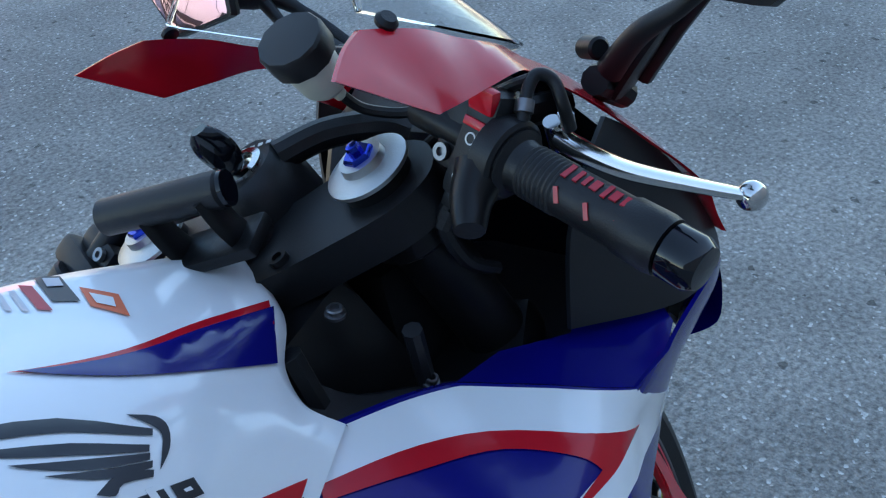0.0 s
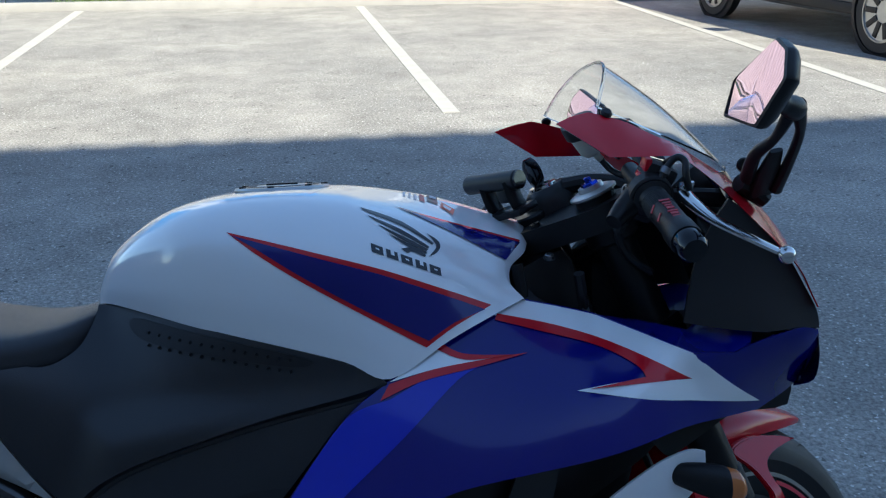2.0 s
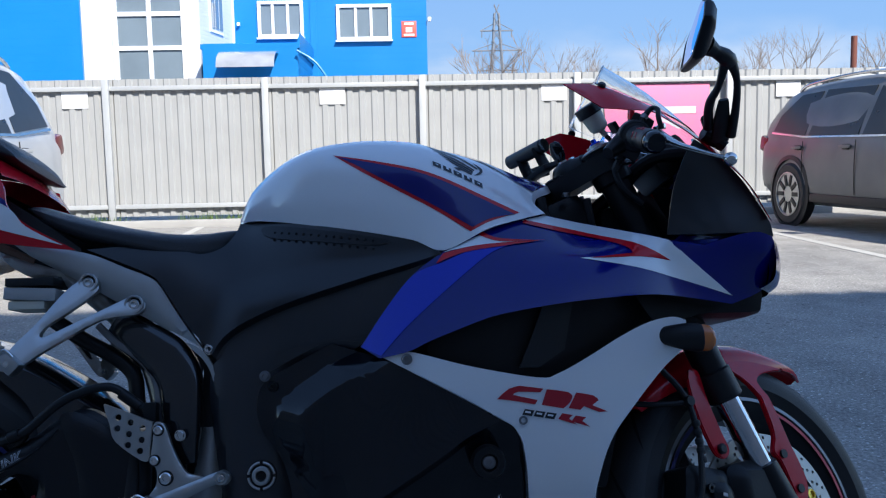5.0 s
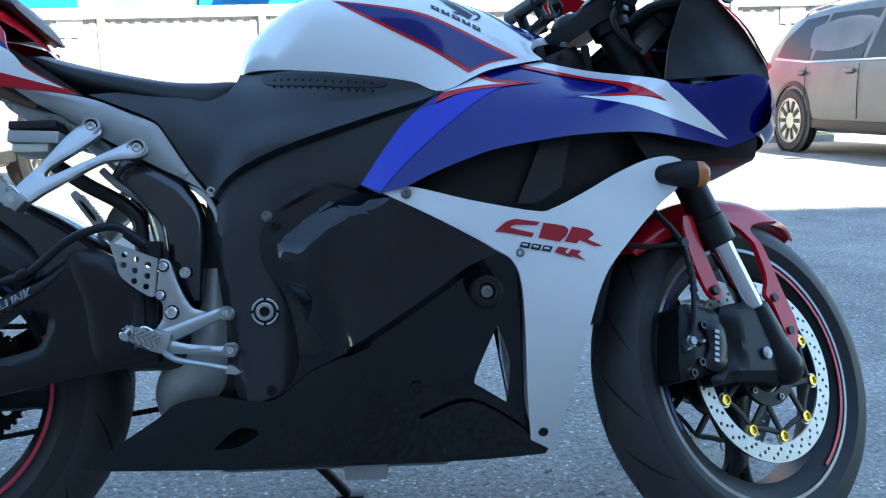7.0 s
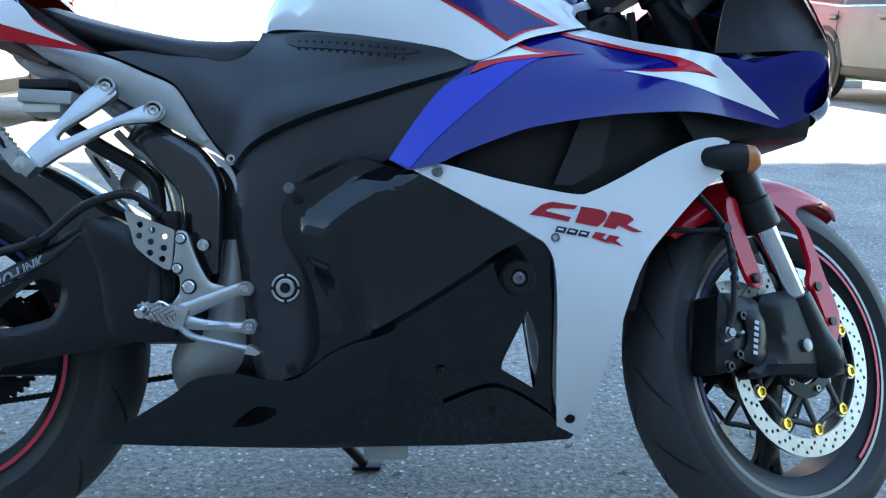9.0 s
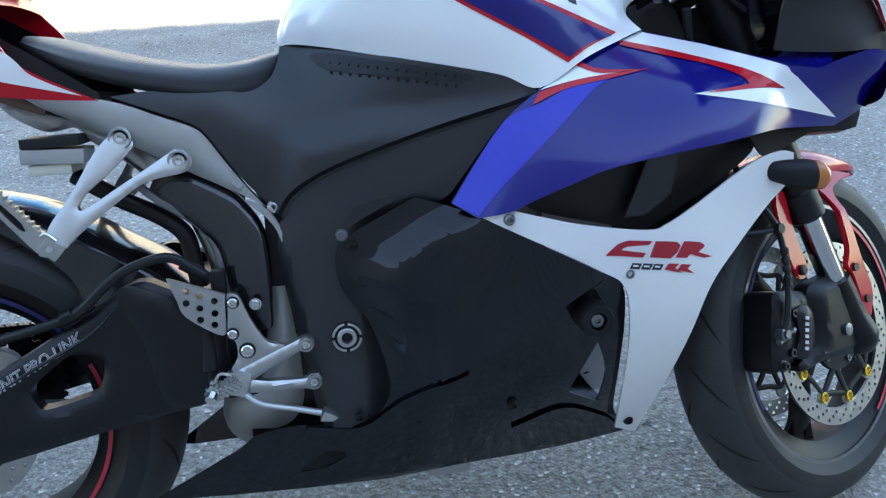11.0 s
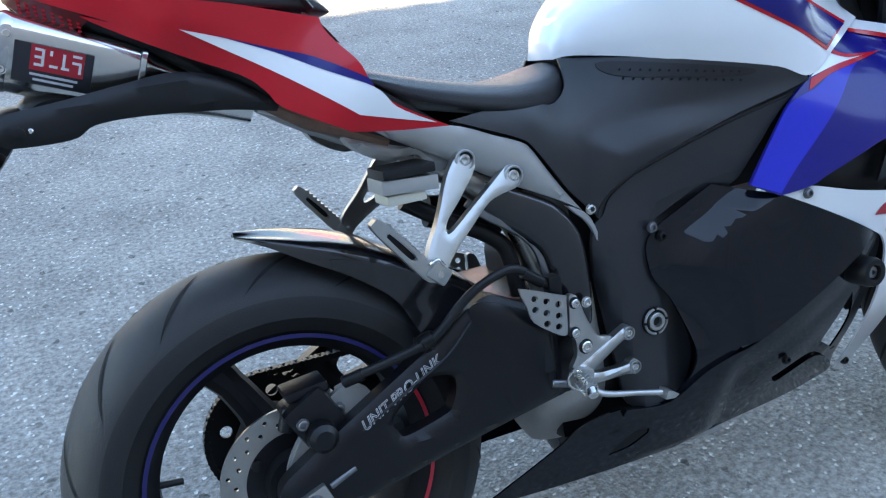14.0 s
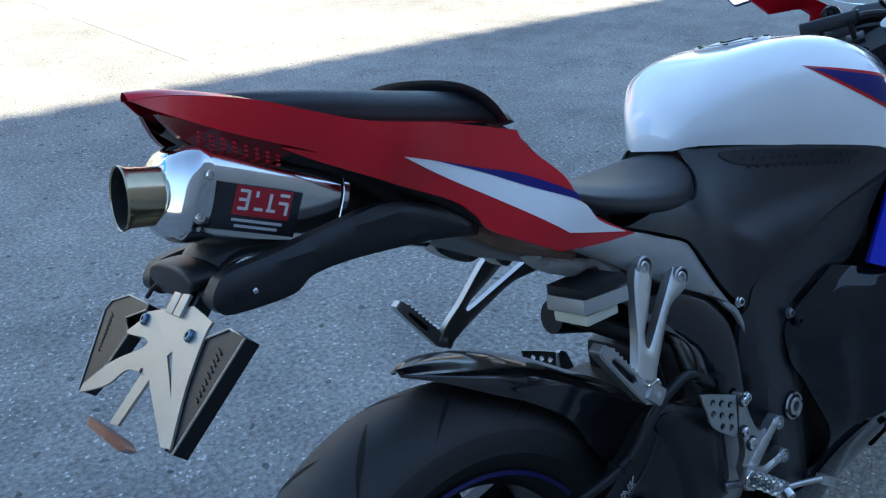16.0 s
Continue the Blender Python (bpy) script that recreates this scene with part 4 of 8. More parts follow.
# number plate hanger
for s in (False, True):
    arm = cast([(-0.263, 0.860), (-0.256, 0.873), (-0.241, 0.882), (-0.186, 0.887), (-0.110, 0.896), (-0.052, 0.900), (0.005, 0.884), (0.066, 0.844, 1), (0.060, 0.834, 1), (-0.002, 0.846), (-0.098, 0.855), (-0.154, 0.854), (-0.182, 0.842), (-0.244, 0.843), (-0.259, 0.850)], sloped(-0.134, 0.05, 0), 0.022, 0.012, 0.009, step=0.010)
    if s:
        bmesh.ops.translate(arm, vec=(0, 0.178, 0), verts=arm.verts)
    arm = part("hanger_arm", arm, BLACK_PLASTIC, bike, "black plastic number plate arm")
    part("arm_bolt", lathe([(0.0075, 0), (0.0075, 0.002), (0.005, 0.003)], (-0.236, 0.034 if s else -0.1445, 0.8587), (0, -1, 0), 18), DARK_CAST, arm)
    part("arm_bolt", lathe([(0.0030, 0), (0.0030, 0.002), (0.002, 0.003)], (-0.223, 0.034 if s else -0.1440, 0.8600), (0, -1, 0), 12), STEEL, arm)
part("hanger_pod", loft([[(x, -0.030 + ry * math.copysign(abs(math.cos(t)) ** 0.8, math.cos(t)), 0.8715 + rz * math.sin(t)) for t in (2 * math.pi * k / 24 for k in range(24))] for x, ry, rz in ((-0.264, 0.054, 0.012), (-0.262, 0.060, 0.016), (-0.254, 0.062, 0.0175), (-0.235, 0.060, 0.017), (-0.225, 0.05, 0.012))], True, True, 2, 1), BLACK_PLASTIC, bike, "black lamp pod above the plate holder", sharp=60)
part("tail_bridge", tube([(-0.235, -0.03, 0.872), (-0.20, -0.03, 0.890), (-0.12, -0.03, 0.880), (0.0, -0.03, 0.870)], 0.03, 14, radii=[0.020, 0.024, 0.026, 0.022], flat=(2.2, 0.7)), BLACK_PLASTIC, bike)
part("hinge_bar", rod((-0.246, -0.130, 0.856), (-0.246, 0.050, 0.856), 0.0105, bevel=0.002), BLACK_PLASTIC, bike)
PLATE_M = Matrix(((0.0021, 0.6720, 0.7405, -0.2762), (1.0000, 0.0000, -0.0028, -0.0600), (-0.0019, 0.7405, -0.6720, 0.8400), (0, 0, 0, 1)))
def xy_plate(pts, z0, z1, holes=(), step=0.05):
    """A plate in its own x-y plane."""
    bm = shell([(p[0], p[1], *p[2:]) for p in pts], z0, z1 - z0, holes, step)
    for v in bm.verts:
        v.co = Vector((v.co.x, v.co.z, v.co.y))
    return bm


X_PLATE = [(0.073, -0.005, 1), (0.032, 0.004, 1), (-0.035, 0.016, 1), (-0.091, 0.008, 1), (-0.089, -0.008), (-0.102, -0.054), (-0.128, -0.103, 1), (-0.108, -0.106, 1), (-0.030, -0.070), (-0.009, -0.062), (0.047, -0.065), (0.083, -0.089), (0.151, -0.112, 1), (0.150, -0.101, 1), (0.100, -0.066), (0.035, -0.038), (0.044, -0.030), (0.100, -0.033), (0.084, -0.019)]
holder = part("number_plate_holder", xy_plate(X_PLATE, -0.0012, 0.0012, [[(-0.030, -0.036, 1), (-0.037, -0.030, 1), (-0.084, -0.068, 1)]]), BRUSHED, bike, "bare brushed steel number plate holder with black side wings", matrix=PLATE_M)
LEFT_WING = [(0.155, 0.005, 1), (0.202, -0.008, 1), (0.210, -0.022, 1), (0.162, -0.111, 1), (0.145, -0.109, 1), (0.115, -0.070, 1), (0.100, -0.033, 1), (0.130, -0.019, 1), (0.083, -0.003, 1), (0.088, 0.003, 1)]
RIGHT_WING = [(-0.086, -0.009, 1), (-0.126, 0.008, 1), (-0.161, 0.005, 1), (-0.132, -0.106, 1), (-0.114, -0.107, 1)]
for pts in (LEFT_WING, RIGHT_WING):
    wing = part("side_wing", xy_plate(pts, 0.002, 0.016), BLACK_ALLOY, holder, "black patterned side wing")
    part("wing_edge", tube([(*p[:2], 0.001) for p in pts] + [(*pts[0][:2], 0.001)], 0.0011, 6, 1), BRUSHED, wing)
    c = Vector((sum(p[0] for p in pts) / len(pts), sum(p[1] for p in pts) / len(pts)))
    for k in range(9):
        q = Vector(pts[1][:2]).lerp(Vector(pts[3][:2]), 0.08 + 0.07 * k)
        part("rib", box((0.012 - 0.0006 * k, 0.0016, 0.0012), (*(q + (c - q) * 0.30), 0.0014), Matrix.Rotation(0.35, 3, "Z")), BLACK_ALLOY, wing)
part("clamp_block", box((0.056, 0.020, 0.018), (-0.0027, 0.0173, 0.010), bevel=0.002), BLACK_PLASTIC, holder)
for u in (-0.011, 0.011):
    part("clamp_strip", box((0.019, 0.024, 0.004), (-0.0027 + u, 0.0133, -0.003), bevel=0.001), BRUSHED, holder)
for p in ((0.0640, -0.0128), (-0.0615, -0.0111)):
    part("screw", lathe([(0.0065, 0), (0.0065, 0.003), (0.005, 0.005), (0.0028, 0.005), (0.0026, 0.002)], (p[0], p[1], -0.001), (0, 0, -1), 14), BLUE_STEEL, holder, "blued steel screw")
part("rivet", lathe([(0.003, 0), (0.002, 0.0015)], (0.0120, -0.0594, -0.001), (0, 0, -1), 10), BLACK_ALLOY, holder)
part("reflector_stalk", xy_plate([(0.017, -0.063, 1), (-0.009, -0.062, 1), (0.011, -0.115, 1), (0.034, -0.118, 1)], 0.002, 0.005), BRUSHED, holder)
part("reflector", xy_plate([(0.082, -0.124, 1), (-0.029, -0.121, 1), (-0.046, -0.125, 1), (-0.032, -0.131, 1), (0.072, -0.132, 1)], -0.003, 0.008), RED_LENS, holder, "red reflector bar")
part("plate_cable", tube([(-0.0027, 0.0253, -0.004), (0.0373, 0.0333, -0.006), (0.0773, 0.0253, -0.004), (0.0973, 0.0093, 0.0)], 0.0025, 8), BLACK_PLASTIC, holder)

# alloy subframe, stays and heat shield
HANGER_FACE = sloped(-0.4628, 0.2071, 0.3469)
HANGER = [(0.293, 0.744), (0.304, 0.737), (0.308, 0.725), (0.305, 0.712), (0.271, 0.681), (0.245, 0.660), (0.237, 0.647, 1), (0.240, 0.642), (0.253, 0.647), (0.288, 0.667), (0.325, 0.688), (0.356, 0.706), (0.366, 0.710), (0.377, 0.703), (0.380, 0.690), (0.373, 0.679), (0.359, 0.675), (0.334, 0.672), (0.312, 0.665), (0.277, 0.642), (0.242, 0.617), (0.216, 0.597), (0.199, 0.610), (0.204, 0.629), (0.229, 0.662), (0.260, 0.712), (0.282, 0.735)]
RAIL = [(0.167, 0.797, 1), (0.281, 0.778), (0.345, 0.753), (0.387, 0.735), (0.402, 0.721), (0.421, 0.691), (0.447, 0.652), (0.472, 0.619, 1), (0.438, 0.641), (0.379, 0.672), (0.332, 0.699), (0.303, 0.716), (0.235, 0.754), (0.197, 0.775, 1)]
RAIL_CREASE = smooth_line([(0.167, 0.792), (0.226, 0.771), (0.294, 0.742), (0.370, 0.708), (0.421, 0.661), (0.464, 0.624)], 5)
for s in (False, True):
    def stay(bm):
        return flip(bm) if s else bm
    rail = part("subframe_rail", stay(cast(RAIL, lambda q: -0.143 + 0.55 * np.clip(-signed(q, RAIL_CREASE), 0, 0.03), 0.016, 0.004, 0.003, step=0.012)), SILVER, bike, "silver painted subframe rail")
    part("rail_tail", stay(plate([(0.444, 0.632, 1), (0.460, 0.625), (0.477, 0.612), (0.488, 0.592), (0.497, 0.562), (0.491, 0.562), (0.483, 0.586), (0.471, 0.605), (0.456, 0.619)], -0.146, -0.138, step=0.03, bevel=0.001)), SILVER, rail)
    part("frame_filler", stay(plate([(0.295, 0.772), (0.345, 0.778), (0.42, 0.768), (0.50, 0.70), (0.520, 0.62), (0.505, 0.44), (0.455, 0.44), (0.466, 0.60), (0.440, 0.66), (0.350, 0.735)], -0.112, -0.104, step=0.04)), BLACK_PLASTIC, bike)
    part("subframe_end", stay(cast([(0.140, 0.786, 1), (0.235, 0.756), (0.285, 0.728, 1), (0.268, 0.716), (0.250, 0.726), (0.236, 0.745), (0.200, 0.742), (0.175, 0.752), (0.150, 0.770)], sloped(-0.126, 0, 0), 0.030, 0.008, 0.006)), CAST, bike)
    hanger_b = part("footrest_hanger", stay(cast(HANGER, HANGER_FACE, 0.013, 0.006, 0.0022, step=0.006)), ALLOY, bike, "bead-blasted alloy passenger footrest hanger")
    for x, z in ((0.2935, 0.7282), (0.3643, 0.6926)):
        y = float(HANGER_FACE(np.array([[x, z]]))[0])
        part("eye", stay(lathe([(0.0150, 0.012), (0.0150, -0.002), (0.0138, -0.0035), (0.0118, -0.0035), (0.0112, 0.002)], (x, y, z), (0, 1, 0), 32, cap=False)), ALLOY, hanger_b)
        part("bolt_seat", stay(lathe([(0.0114, 0.002), (0.0114, 0.004)], (x, y, z), (0, 1, 0), 24)), BLACK_PLASTIC, hanger_b)
        part("bolt", stay(lathe([(0.0085, 0), (0.0085, 0.004), (0.0075, 0.005), (0.0045, 0.005), (0.004, 0.001)], (x, y + 0.002, z), (0, -1, 0), 24)), STEEL, hanger_b)
    peg_a, peg_b = Vector((0.200, 0.599)), Vector((0.133, 0.685))
    along = (peg_b - peg_a).normalized()
    across = Vector((along.y, -along.x))
    edge_of = lambda f, w: tuple(peg_a + along * f + across * w)
    L = (peg_b - peg_a).length
    peg = part("passenger_peg", stay(plate([edge_of(0.0, -0.009), edge_of(L * 0.5, -0.010), edge_of(L - 0.006, -0.008), edge_of(L, 0), edge_of(L - 0.006, 0.008), edge_of(L * 0.5, 0.0095), edge_of(0.0, 0.009)],
               -0.218, -0.198, [[edge_of(0.040, 0.0036), edge_of(0.082, 0.0030), edge_of(0.085, 0), edge_of(0.082, -0.0030), edge_of(0.040, -0.0036)]], step=0.03, bevel=0.0018)), ALLOY, hanger_b, "folded alloy passenger footrest")
    part("peg_recess", stay(plate([edge_of(0.036, 0.005), edge_of(0.088, 0.005), edge_of(0.088, -0.005), edge_of(0.036, -0.005)], -0.212, -0.205, step=0.05)), BLACK_ALLOY, peg)
    for k in range(9):
        p = edge_of(0.020 + 0.0088 * k, 0.0098)
        part("peg_tooth", stay(box((0.0045, 0.016, 0.0050), (p[0], -0.208, p[1]), Matrix.Rotation(-math.atan2(along.y, along.x) + 0.785, 3, "Y"), 0.0008)), ALLOY, peg)
    part("peg_clevis", stay(box((0.030, 0.028, 0.024), (0.207, -0.210, 0.602), Matrix.Rotation(0.75, 3, "Y"), 0.005)), ALLOY, hanger_b)
    part("peg_pin", stay(rod((0.206, -0.226, 0.602), (0.206, -0.190, 0.602), 0.0045)), STEEL, hanger_b)
    part("peg_spring", stay(tube([(0.214, -0.222, 0.612), (0.205, -0.227, 0.622), (0.196, -0.222, 0.618), (0.196, -0.205, 0.616)], 0.0022, 8)), STEEL, hanger_b)
STAINLESS = material("stained_stainless_pipe", (0.42, 0.40, 0.37), 0.30, metal=1.0, vary=0.3, scale=16, bump=0.1, bump_scale=400)
part("heat_shield", tube([(0.326, -0.108, 0.668), (0.368, -0.114, 0.641), (0.408, -0.120, 0.612), (0.431, -0.127, 0.580), (0.438, -0.133, 0.540), (0.442, -0.138, 0.490), (0.450, -0.140, 0.446)], 0.034, 20, radii=[0.021, 0.030, 0.036, 0.035, 0.032, 0.027, 0.014], flat=(1.0, 0.62), up=(0, 1, 0), square=0.62), CARBON, bike, "glossy carbon heat shield over the exhaust pipe")
part("shield_edge", tube([(0.300, -0.118, 0.664), (0.328, -0.122, 0.638), (0.371, -0.126, 0.607), (0.394, -0.130, 0.577), (0.402, -0.134, 0.539), (0.408, -0.138, 0.485)], 0.0045, 8, flat=(1, 1.4)), DARK_STEEL, bike)
part("exhaust_pipe", tube([(0.06, -0.035, 0.855), (0.18, -0.040, 0.80), (0.27, -0.068, 0.732), (0.322, -0.085, 0.690), (0.370, -0.098, 0.640), (0.400, -0.104, 0.570), (0.415, -0.105, 0.490), (0.42, -0.10, 0.38)], 0.025, 18), STAINLESS, bike, "stained stainless exhaust pipe")
part("brake_line_pipe", tube([(0.215, -0.092, 0.680), (0.271, -0.098, 0.643), (0.323, -0.102, 0.614), (0.354, -0.106, 0.586), (0.362, -0.11, 0.548), (0.366, -0.112, 0.51)], 0.0125, 14), BLACK_ALLOY, bike)
hose_r = part("rear_hose", tube([(0.077, -0.132, 0.461), (0.097, -0.142, 0.469), (0.145, -0.154, 0.481), (0.186, -0.160, 0.492), (0.215, -0.163, 0.505), (0.257, -0.165, 0.540), (0.292, -0.165, 0.558), (0.334, -0.163, 0.566), (0.364, -0.160, 0.550), (0.390, -0.158, 0.528)], 0.0068, 12), BLACK_PLASTIC, bike, "black brake hose")
for p, q, r in (((0.352, -0.161, 0.556), (0.382, -0.159, 0.534), 0.0085), ((0.077, -0.132, 0.461), (0.104, -0.144, 0.470), 0.0088), ((0.188, -0.160, 0.493), (0.205, -0.162, 0.500), 0.0092)):
    part("hose_end", rod(p, q, r, bevel=0.001), BLACK_ALLOY, hose_r)
part("hose_bracket", plate([(0.180, 0.500), (0.200, 0.508), (0.214, 0.500), (0.206, 0.486), (0.186, 0.482)], -0.160, -0.150, step=0.03, bevel=0.002), BLACK_ALLOY, hose_r)
part("brake_switch", box((0.020, 0.022, 0.034), (0.398, -0.158, 0.524), bevel=0.003), BLACK_ALLOY, hose_r)
part("battery_box", box((0.080, 0.066, 0.020), (0.208, -0.128, 0.712), Euler((0, 0.06, 0)).to_matrix(), 0.003), SILVER, bike)
part("box_tray", box((0.056, 0.058, 0.014), (0.202, -0.128, 0.695), bevel=0.003), RESERVOIR, bike)
part("relay_cover", box((0.074, 0.068, 0.013), (0.208, -0.130, 0.7305), bevel=0.002), BLACK_PLASTIC, bike)
part("wire_loom", tube([(0.05, -0.11, 0.845), (0.10, -0.115, 0.815), (0.15, -0.118, 0.792), (0.20, -0.12, 0.770)], 0.012, 8, radii=[0.009, 0.013, 0.010, 0.008]), material("wire_wrap", (0.16, 0.09, 0.06), 0.6, vary=0.4, scale=60), bike)
part("shock_body", tube([(0.30, 0.05, 0.63), (0.36, 0.045, 0.615), (0.42, 0.03, 0.60)], 0.028, 20, radii=[0.026, 0.029, 0.029]), BLACK_PLASTIC, bike)

# frame and engine behind the fairing
for s in (-1, 1):
    hub = part("pivot_boss", lathe([(0.0225, -0.004), (0.0225, 0.003), (0.0005, 0.003)], (0.5657, s * 0.158, 0.4266), (0, s, 0), 32), BLACK_ALLOY, bike, "dark swingarm pivot with a pale slotted locknut")
    part("pivot_nut", lathe([(0.0140, 0.002), (0.0140, 0.008), (0.0128, 0.009), (0.0082, 0.009), (0.0072, 0.004), (0.0072, 0.002)], (0.5657, s * 0.158, 0.4266), (0, s, 0), 24, closed=True), ALLOY, hub, "pale alloy pivot nut")
    for k in range(4):
        ring = [(0.5657 + 0.0195 * math.cos(a), s * 0.1625, 0.4266 + 0.0195 * math.sin(a)) for a in (math.pi / 2 * (k + 0.08 + 0.84 * j / 8.0) for j in range(9))]
        part("locknut_segment", tube(ring, 0.0021, 8), ALLOY, hub)
for p in ((0.4818, -0.147, 0.6197), (0.4448, -0.168, 0.4904), (0.571, -0.166, 0.575)):
    bolt(p, 0.0068, bike, DARK_STEEL if p[0] > 0.5 else STEEL)
part("engine_block", box((0.44, 0.22, 0.30), (0.63, 0, 0.40), bevel=0.02), DARK_CAST, bike)
part("airbox", box((0.46, 0.20, 0.20), (0.72, 0, 0.68), bevel=0.03), BLACK_PLASTIC, bike)
part("sump", box((0.42, 0.12, 0.10), (0.66, 0, 0.215), bevel=0.03), DARK_CAST, bike)
CASING = [(0.236, 0.392, 0.50, -0.060), (0.262, 0.376, 0.51, -0.088), (0.295, 0.370, 0.51, -0.112), (0.325, 0.376, 0.508, -0.124), (0.355, 0.394, 0.506, -0.126), (0.385, 0.424, 0.506, -0.122), (0.43, 0.438, 0.506, -0.116), (0.50, 0.446, 0.506, -0.110)]
part("engine_casing", loft([[(x0 + 0.004, 0.0, z), (x0, y * 0.55, z), (x0 * 0.85 + x1 * 0.15, y * 0.9, z), ((x0 + x1) / 2, y * 1.06, z), (x0 * 0.2 + x1 * 0.8, y * 0.97, z), (x1, y * 0.7, z), (x1, 0, z)] for z, x0, x1, y in CASING], caps=True), CAST, bike, "sand-cast alloy engine casing", sharp=60)

# footrest plate, pegs, brake pedal
FOOT_FACE = sloped(-0.2344, 0.1400, -0.0149)
for s in (False, True):
    def fm(bm):
        return flip(bm) if s else bm
    rest = part("footrest_plate", fm(cast([(0.410, 0.510), (0.420, 0.510), (0.426, 0.502), (0.436, 0.473), (0.448, 0.448), (0.458, 0.435), (0.474, 0.430), (0.484, 0.425, 1), (0.424, 0.386), (0.410, 0.378), (0.403, 0.391), (0.403, 0.403), (0.413, 0.418), (0.415, 0.432), (0.413, 0.444), (0.406, 0.451), (0.405, 0.460), (0.408, 0.485)], FOOT_FACE, 0.010, 0.004, 0.003, step=0.008)), ALLOY, bike, "bead-blasted alloy footrest plate")
    for arm_pts in ([(0.405, 0.393), (0.409, 0.401), (0.432, 0.410), (0.484, 0.429), (0.500, 0.435), (0.509, 0.437), (0.518, 0.431), (0.519, 0.422), (0.512, 0.415), (0.500, 0.417), (0.476, 0.407), (0.424, 0.383), (0.410, 0.381)], [(0.410, 0.390), (0.442, 0.383), (0.456, 0.380), (0.500, 0.376), (0.508, 0.380), (0.519, 0.380), (0.525, 0.371), (0.520, 0.360), (0.509, 0.359), (0.496, 0.362), (0.456, 0.365), (0.424, 0.368), (0.410, 0.375)]):
        part("arm", fm(cast(arm_pts, FOOT_FACE, 0.014, 0.005, 0.004, step=0.006, lift=0.005)), ALLOY, rest)
    for x, z in ((0.5075, 0.4262), (0.5140, 0.3695)):
        y = float(FOOT_FACE(np.array([[x, z]]))[0])
        part("eye", fm(lathe([(0.0108, 0.008), (0.0108, -0.005), (0.0098, -0.0065), (0.0082, -0.0065), (0.0078, -0.001)], (x, y, z), (0, 1, 0), 28, cap=False)), ALLOY, rest)
        part("bolt_seat", fm(lathe([(0.0080, -0.0015), (0.0080, 0.002)], (x, y, z), (0, 1, 0), 24)), BLACK_PLASTIC, rest)
        part("bolt", fm(lathe([(0.0062, 0), (0.0062, 0.004), (0.0055, 0.005), (0.0032, 0.005), (0.003, 0.001)], (x, y - 0.001, z), (0, -1, 0), 20)), STEEL, rest)
    for x, z, r in ((0.4165, 0.4996, 0.0068), (0.4117, 0.4557, 0.0068), (0.4283, 0.4294, 0.0088)):
        y = float(FOOT_FACE(np.array([[x, z]]))[0])
        part("bolt_seat", fm(lathe([(r * 1.3, 0), (r * 1.3, 0.0008)], (x, y - 0.0002, z), (0, -1, 0), 22)), BLACK_PLASTIC, rest)
        part("bolt", fm(lathe([(r, 0), (r, 0.004), (r * 0.8, 0.0055), (r * 0.45, 0.0055), (r * 0.4, 0.002)], (x, y - 0.001, z), (0, -1, 0), 20)), STEEL, rest)
    ring = [[(0.0047 * math.cos(a) + hx, 0.0047 * math.sin(a) + hz) for a in (2 * math.pi * k / 14 for k in range(14))] for hx, hz in [(0.356, 0.520), (0.374, 0.512), (0.392, 0.503), (0.355, 0.504), (0.372, 0.495), (0.391, 0.486), (0.371, 0.479), (0.389, 0.470)]]
    part("heel_guard", fm(plate([(0.334, 0.537), (0.342, 0.538), (0.407, 0.512, 1), (0.406, 0.503, 1), (0.403, 0.456, 1), (0.391, 0.456), (0.352, 0.485), (0.343, 0.510)], -0.181, -0.1765, ring, steps=3, step=0.05, bevel=0.0008)), ALLOY, rest, "perforated alloy heel guard")
    peg = part("rider_peg", fm(tube([(0.412, -0.178, 0.384), (0.402, -0.205, 0.390), (0.392, -0.235, 0.396), (0.386, -0.258, 0.400)], 0.011, 14, radii=[0.0085, 0.0095, 0.0095, 0.0085])), ALLOY, rest, "knurled alloy rider footrest")
    for k in range(9):
        f = k / 8
        c = Vector((0.406, -0.198, 0.3885)).lerp(Vector((0.387, -0.254, 0.399)), f)
        for j in range(10):
            a = 2 * math.pi * (j + 0.5 * (k % 2)) / 10
            part("knurl", fm(box((0.0042, 0.0042, 0.0042), c + Vector((math.cos(a), 0, math.sin(a))) * 0.0098, Euler((0, -a + 0.785, 0.3)).to_matrix())), ALLOY, peg)
    part("peg_stop", fm(rod((0.386, -0.258, 0.400), (0.383, -0.268, 0.394), 0.0075, bevel=0.001)), STEEL, peg)
    part("peg_clevis", fm(box((0.034, 0.020, 0.034), (0.411, -0.187, 0.386), Matrix.Rotation(0.3, 3, "Y"), 0.006)), ALLOY, rest)
    part("peg_spring", fm(tube([(0.404, -0.200, 0.402), (0.392, -0.204, 0.408), (0.384, -0.200, 0.398), (0.388, -0.196, 0.384), (0.400, -0.198, 0.376)], 0.0026, 8)), STEEL, rest)
pedal = part("brake_pedal", tube([(0.412, -0.186, 0.376), (0.428, -0.196, 0.364), (0.445, -0.205, 0.357), (0.485, -0.214, 0.350), (0.522, -0.223, 0.343)], 0.006, 12, radii=[0.006, 0.0062, 0.0058, 0.0052, 0.0058], flat=(1, 0.8)), ALLOY, bike, "alloy rear brake pedal")
part("pedal_tip", loft([[(0.519 + dx, -0.215 - dy, z) for dx, z in ((0, 0.3365), (0.006, 0.349), (0.014, 0.3455), (0.024, 0.338), (0.016, 0.334))] for dy in (0.0, 0.012, 0.022)], True, True, 2, 1), ALLOY, pedal)
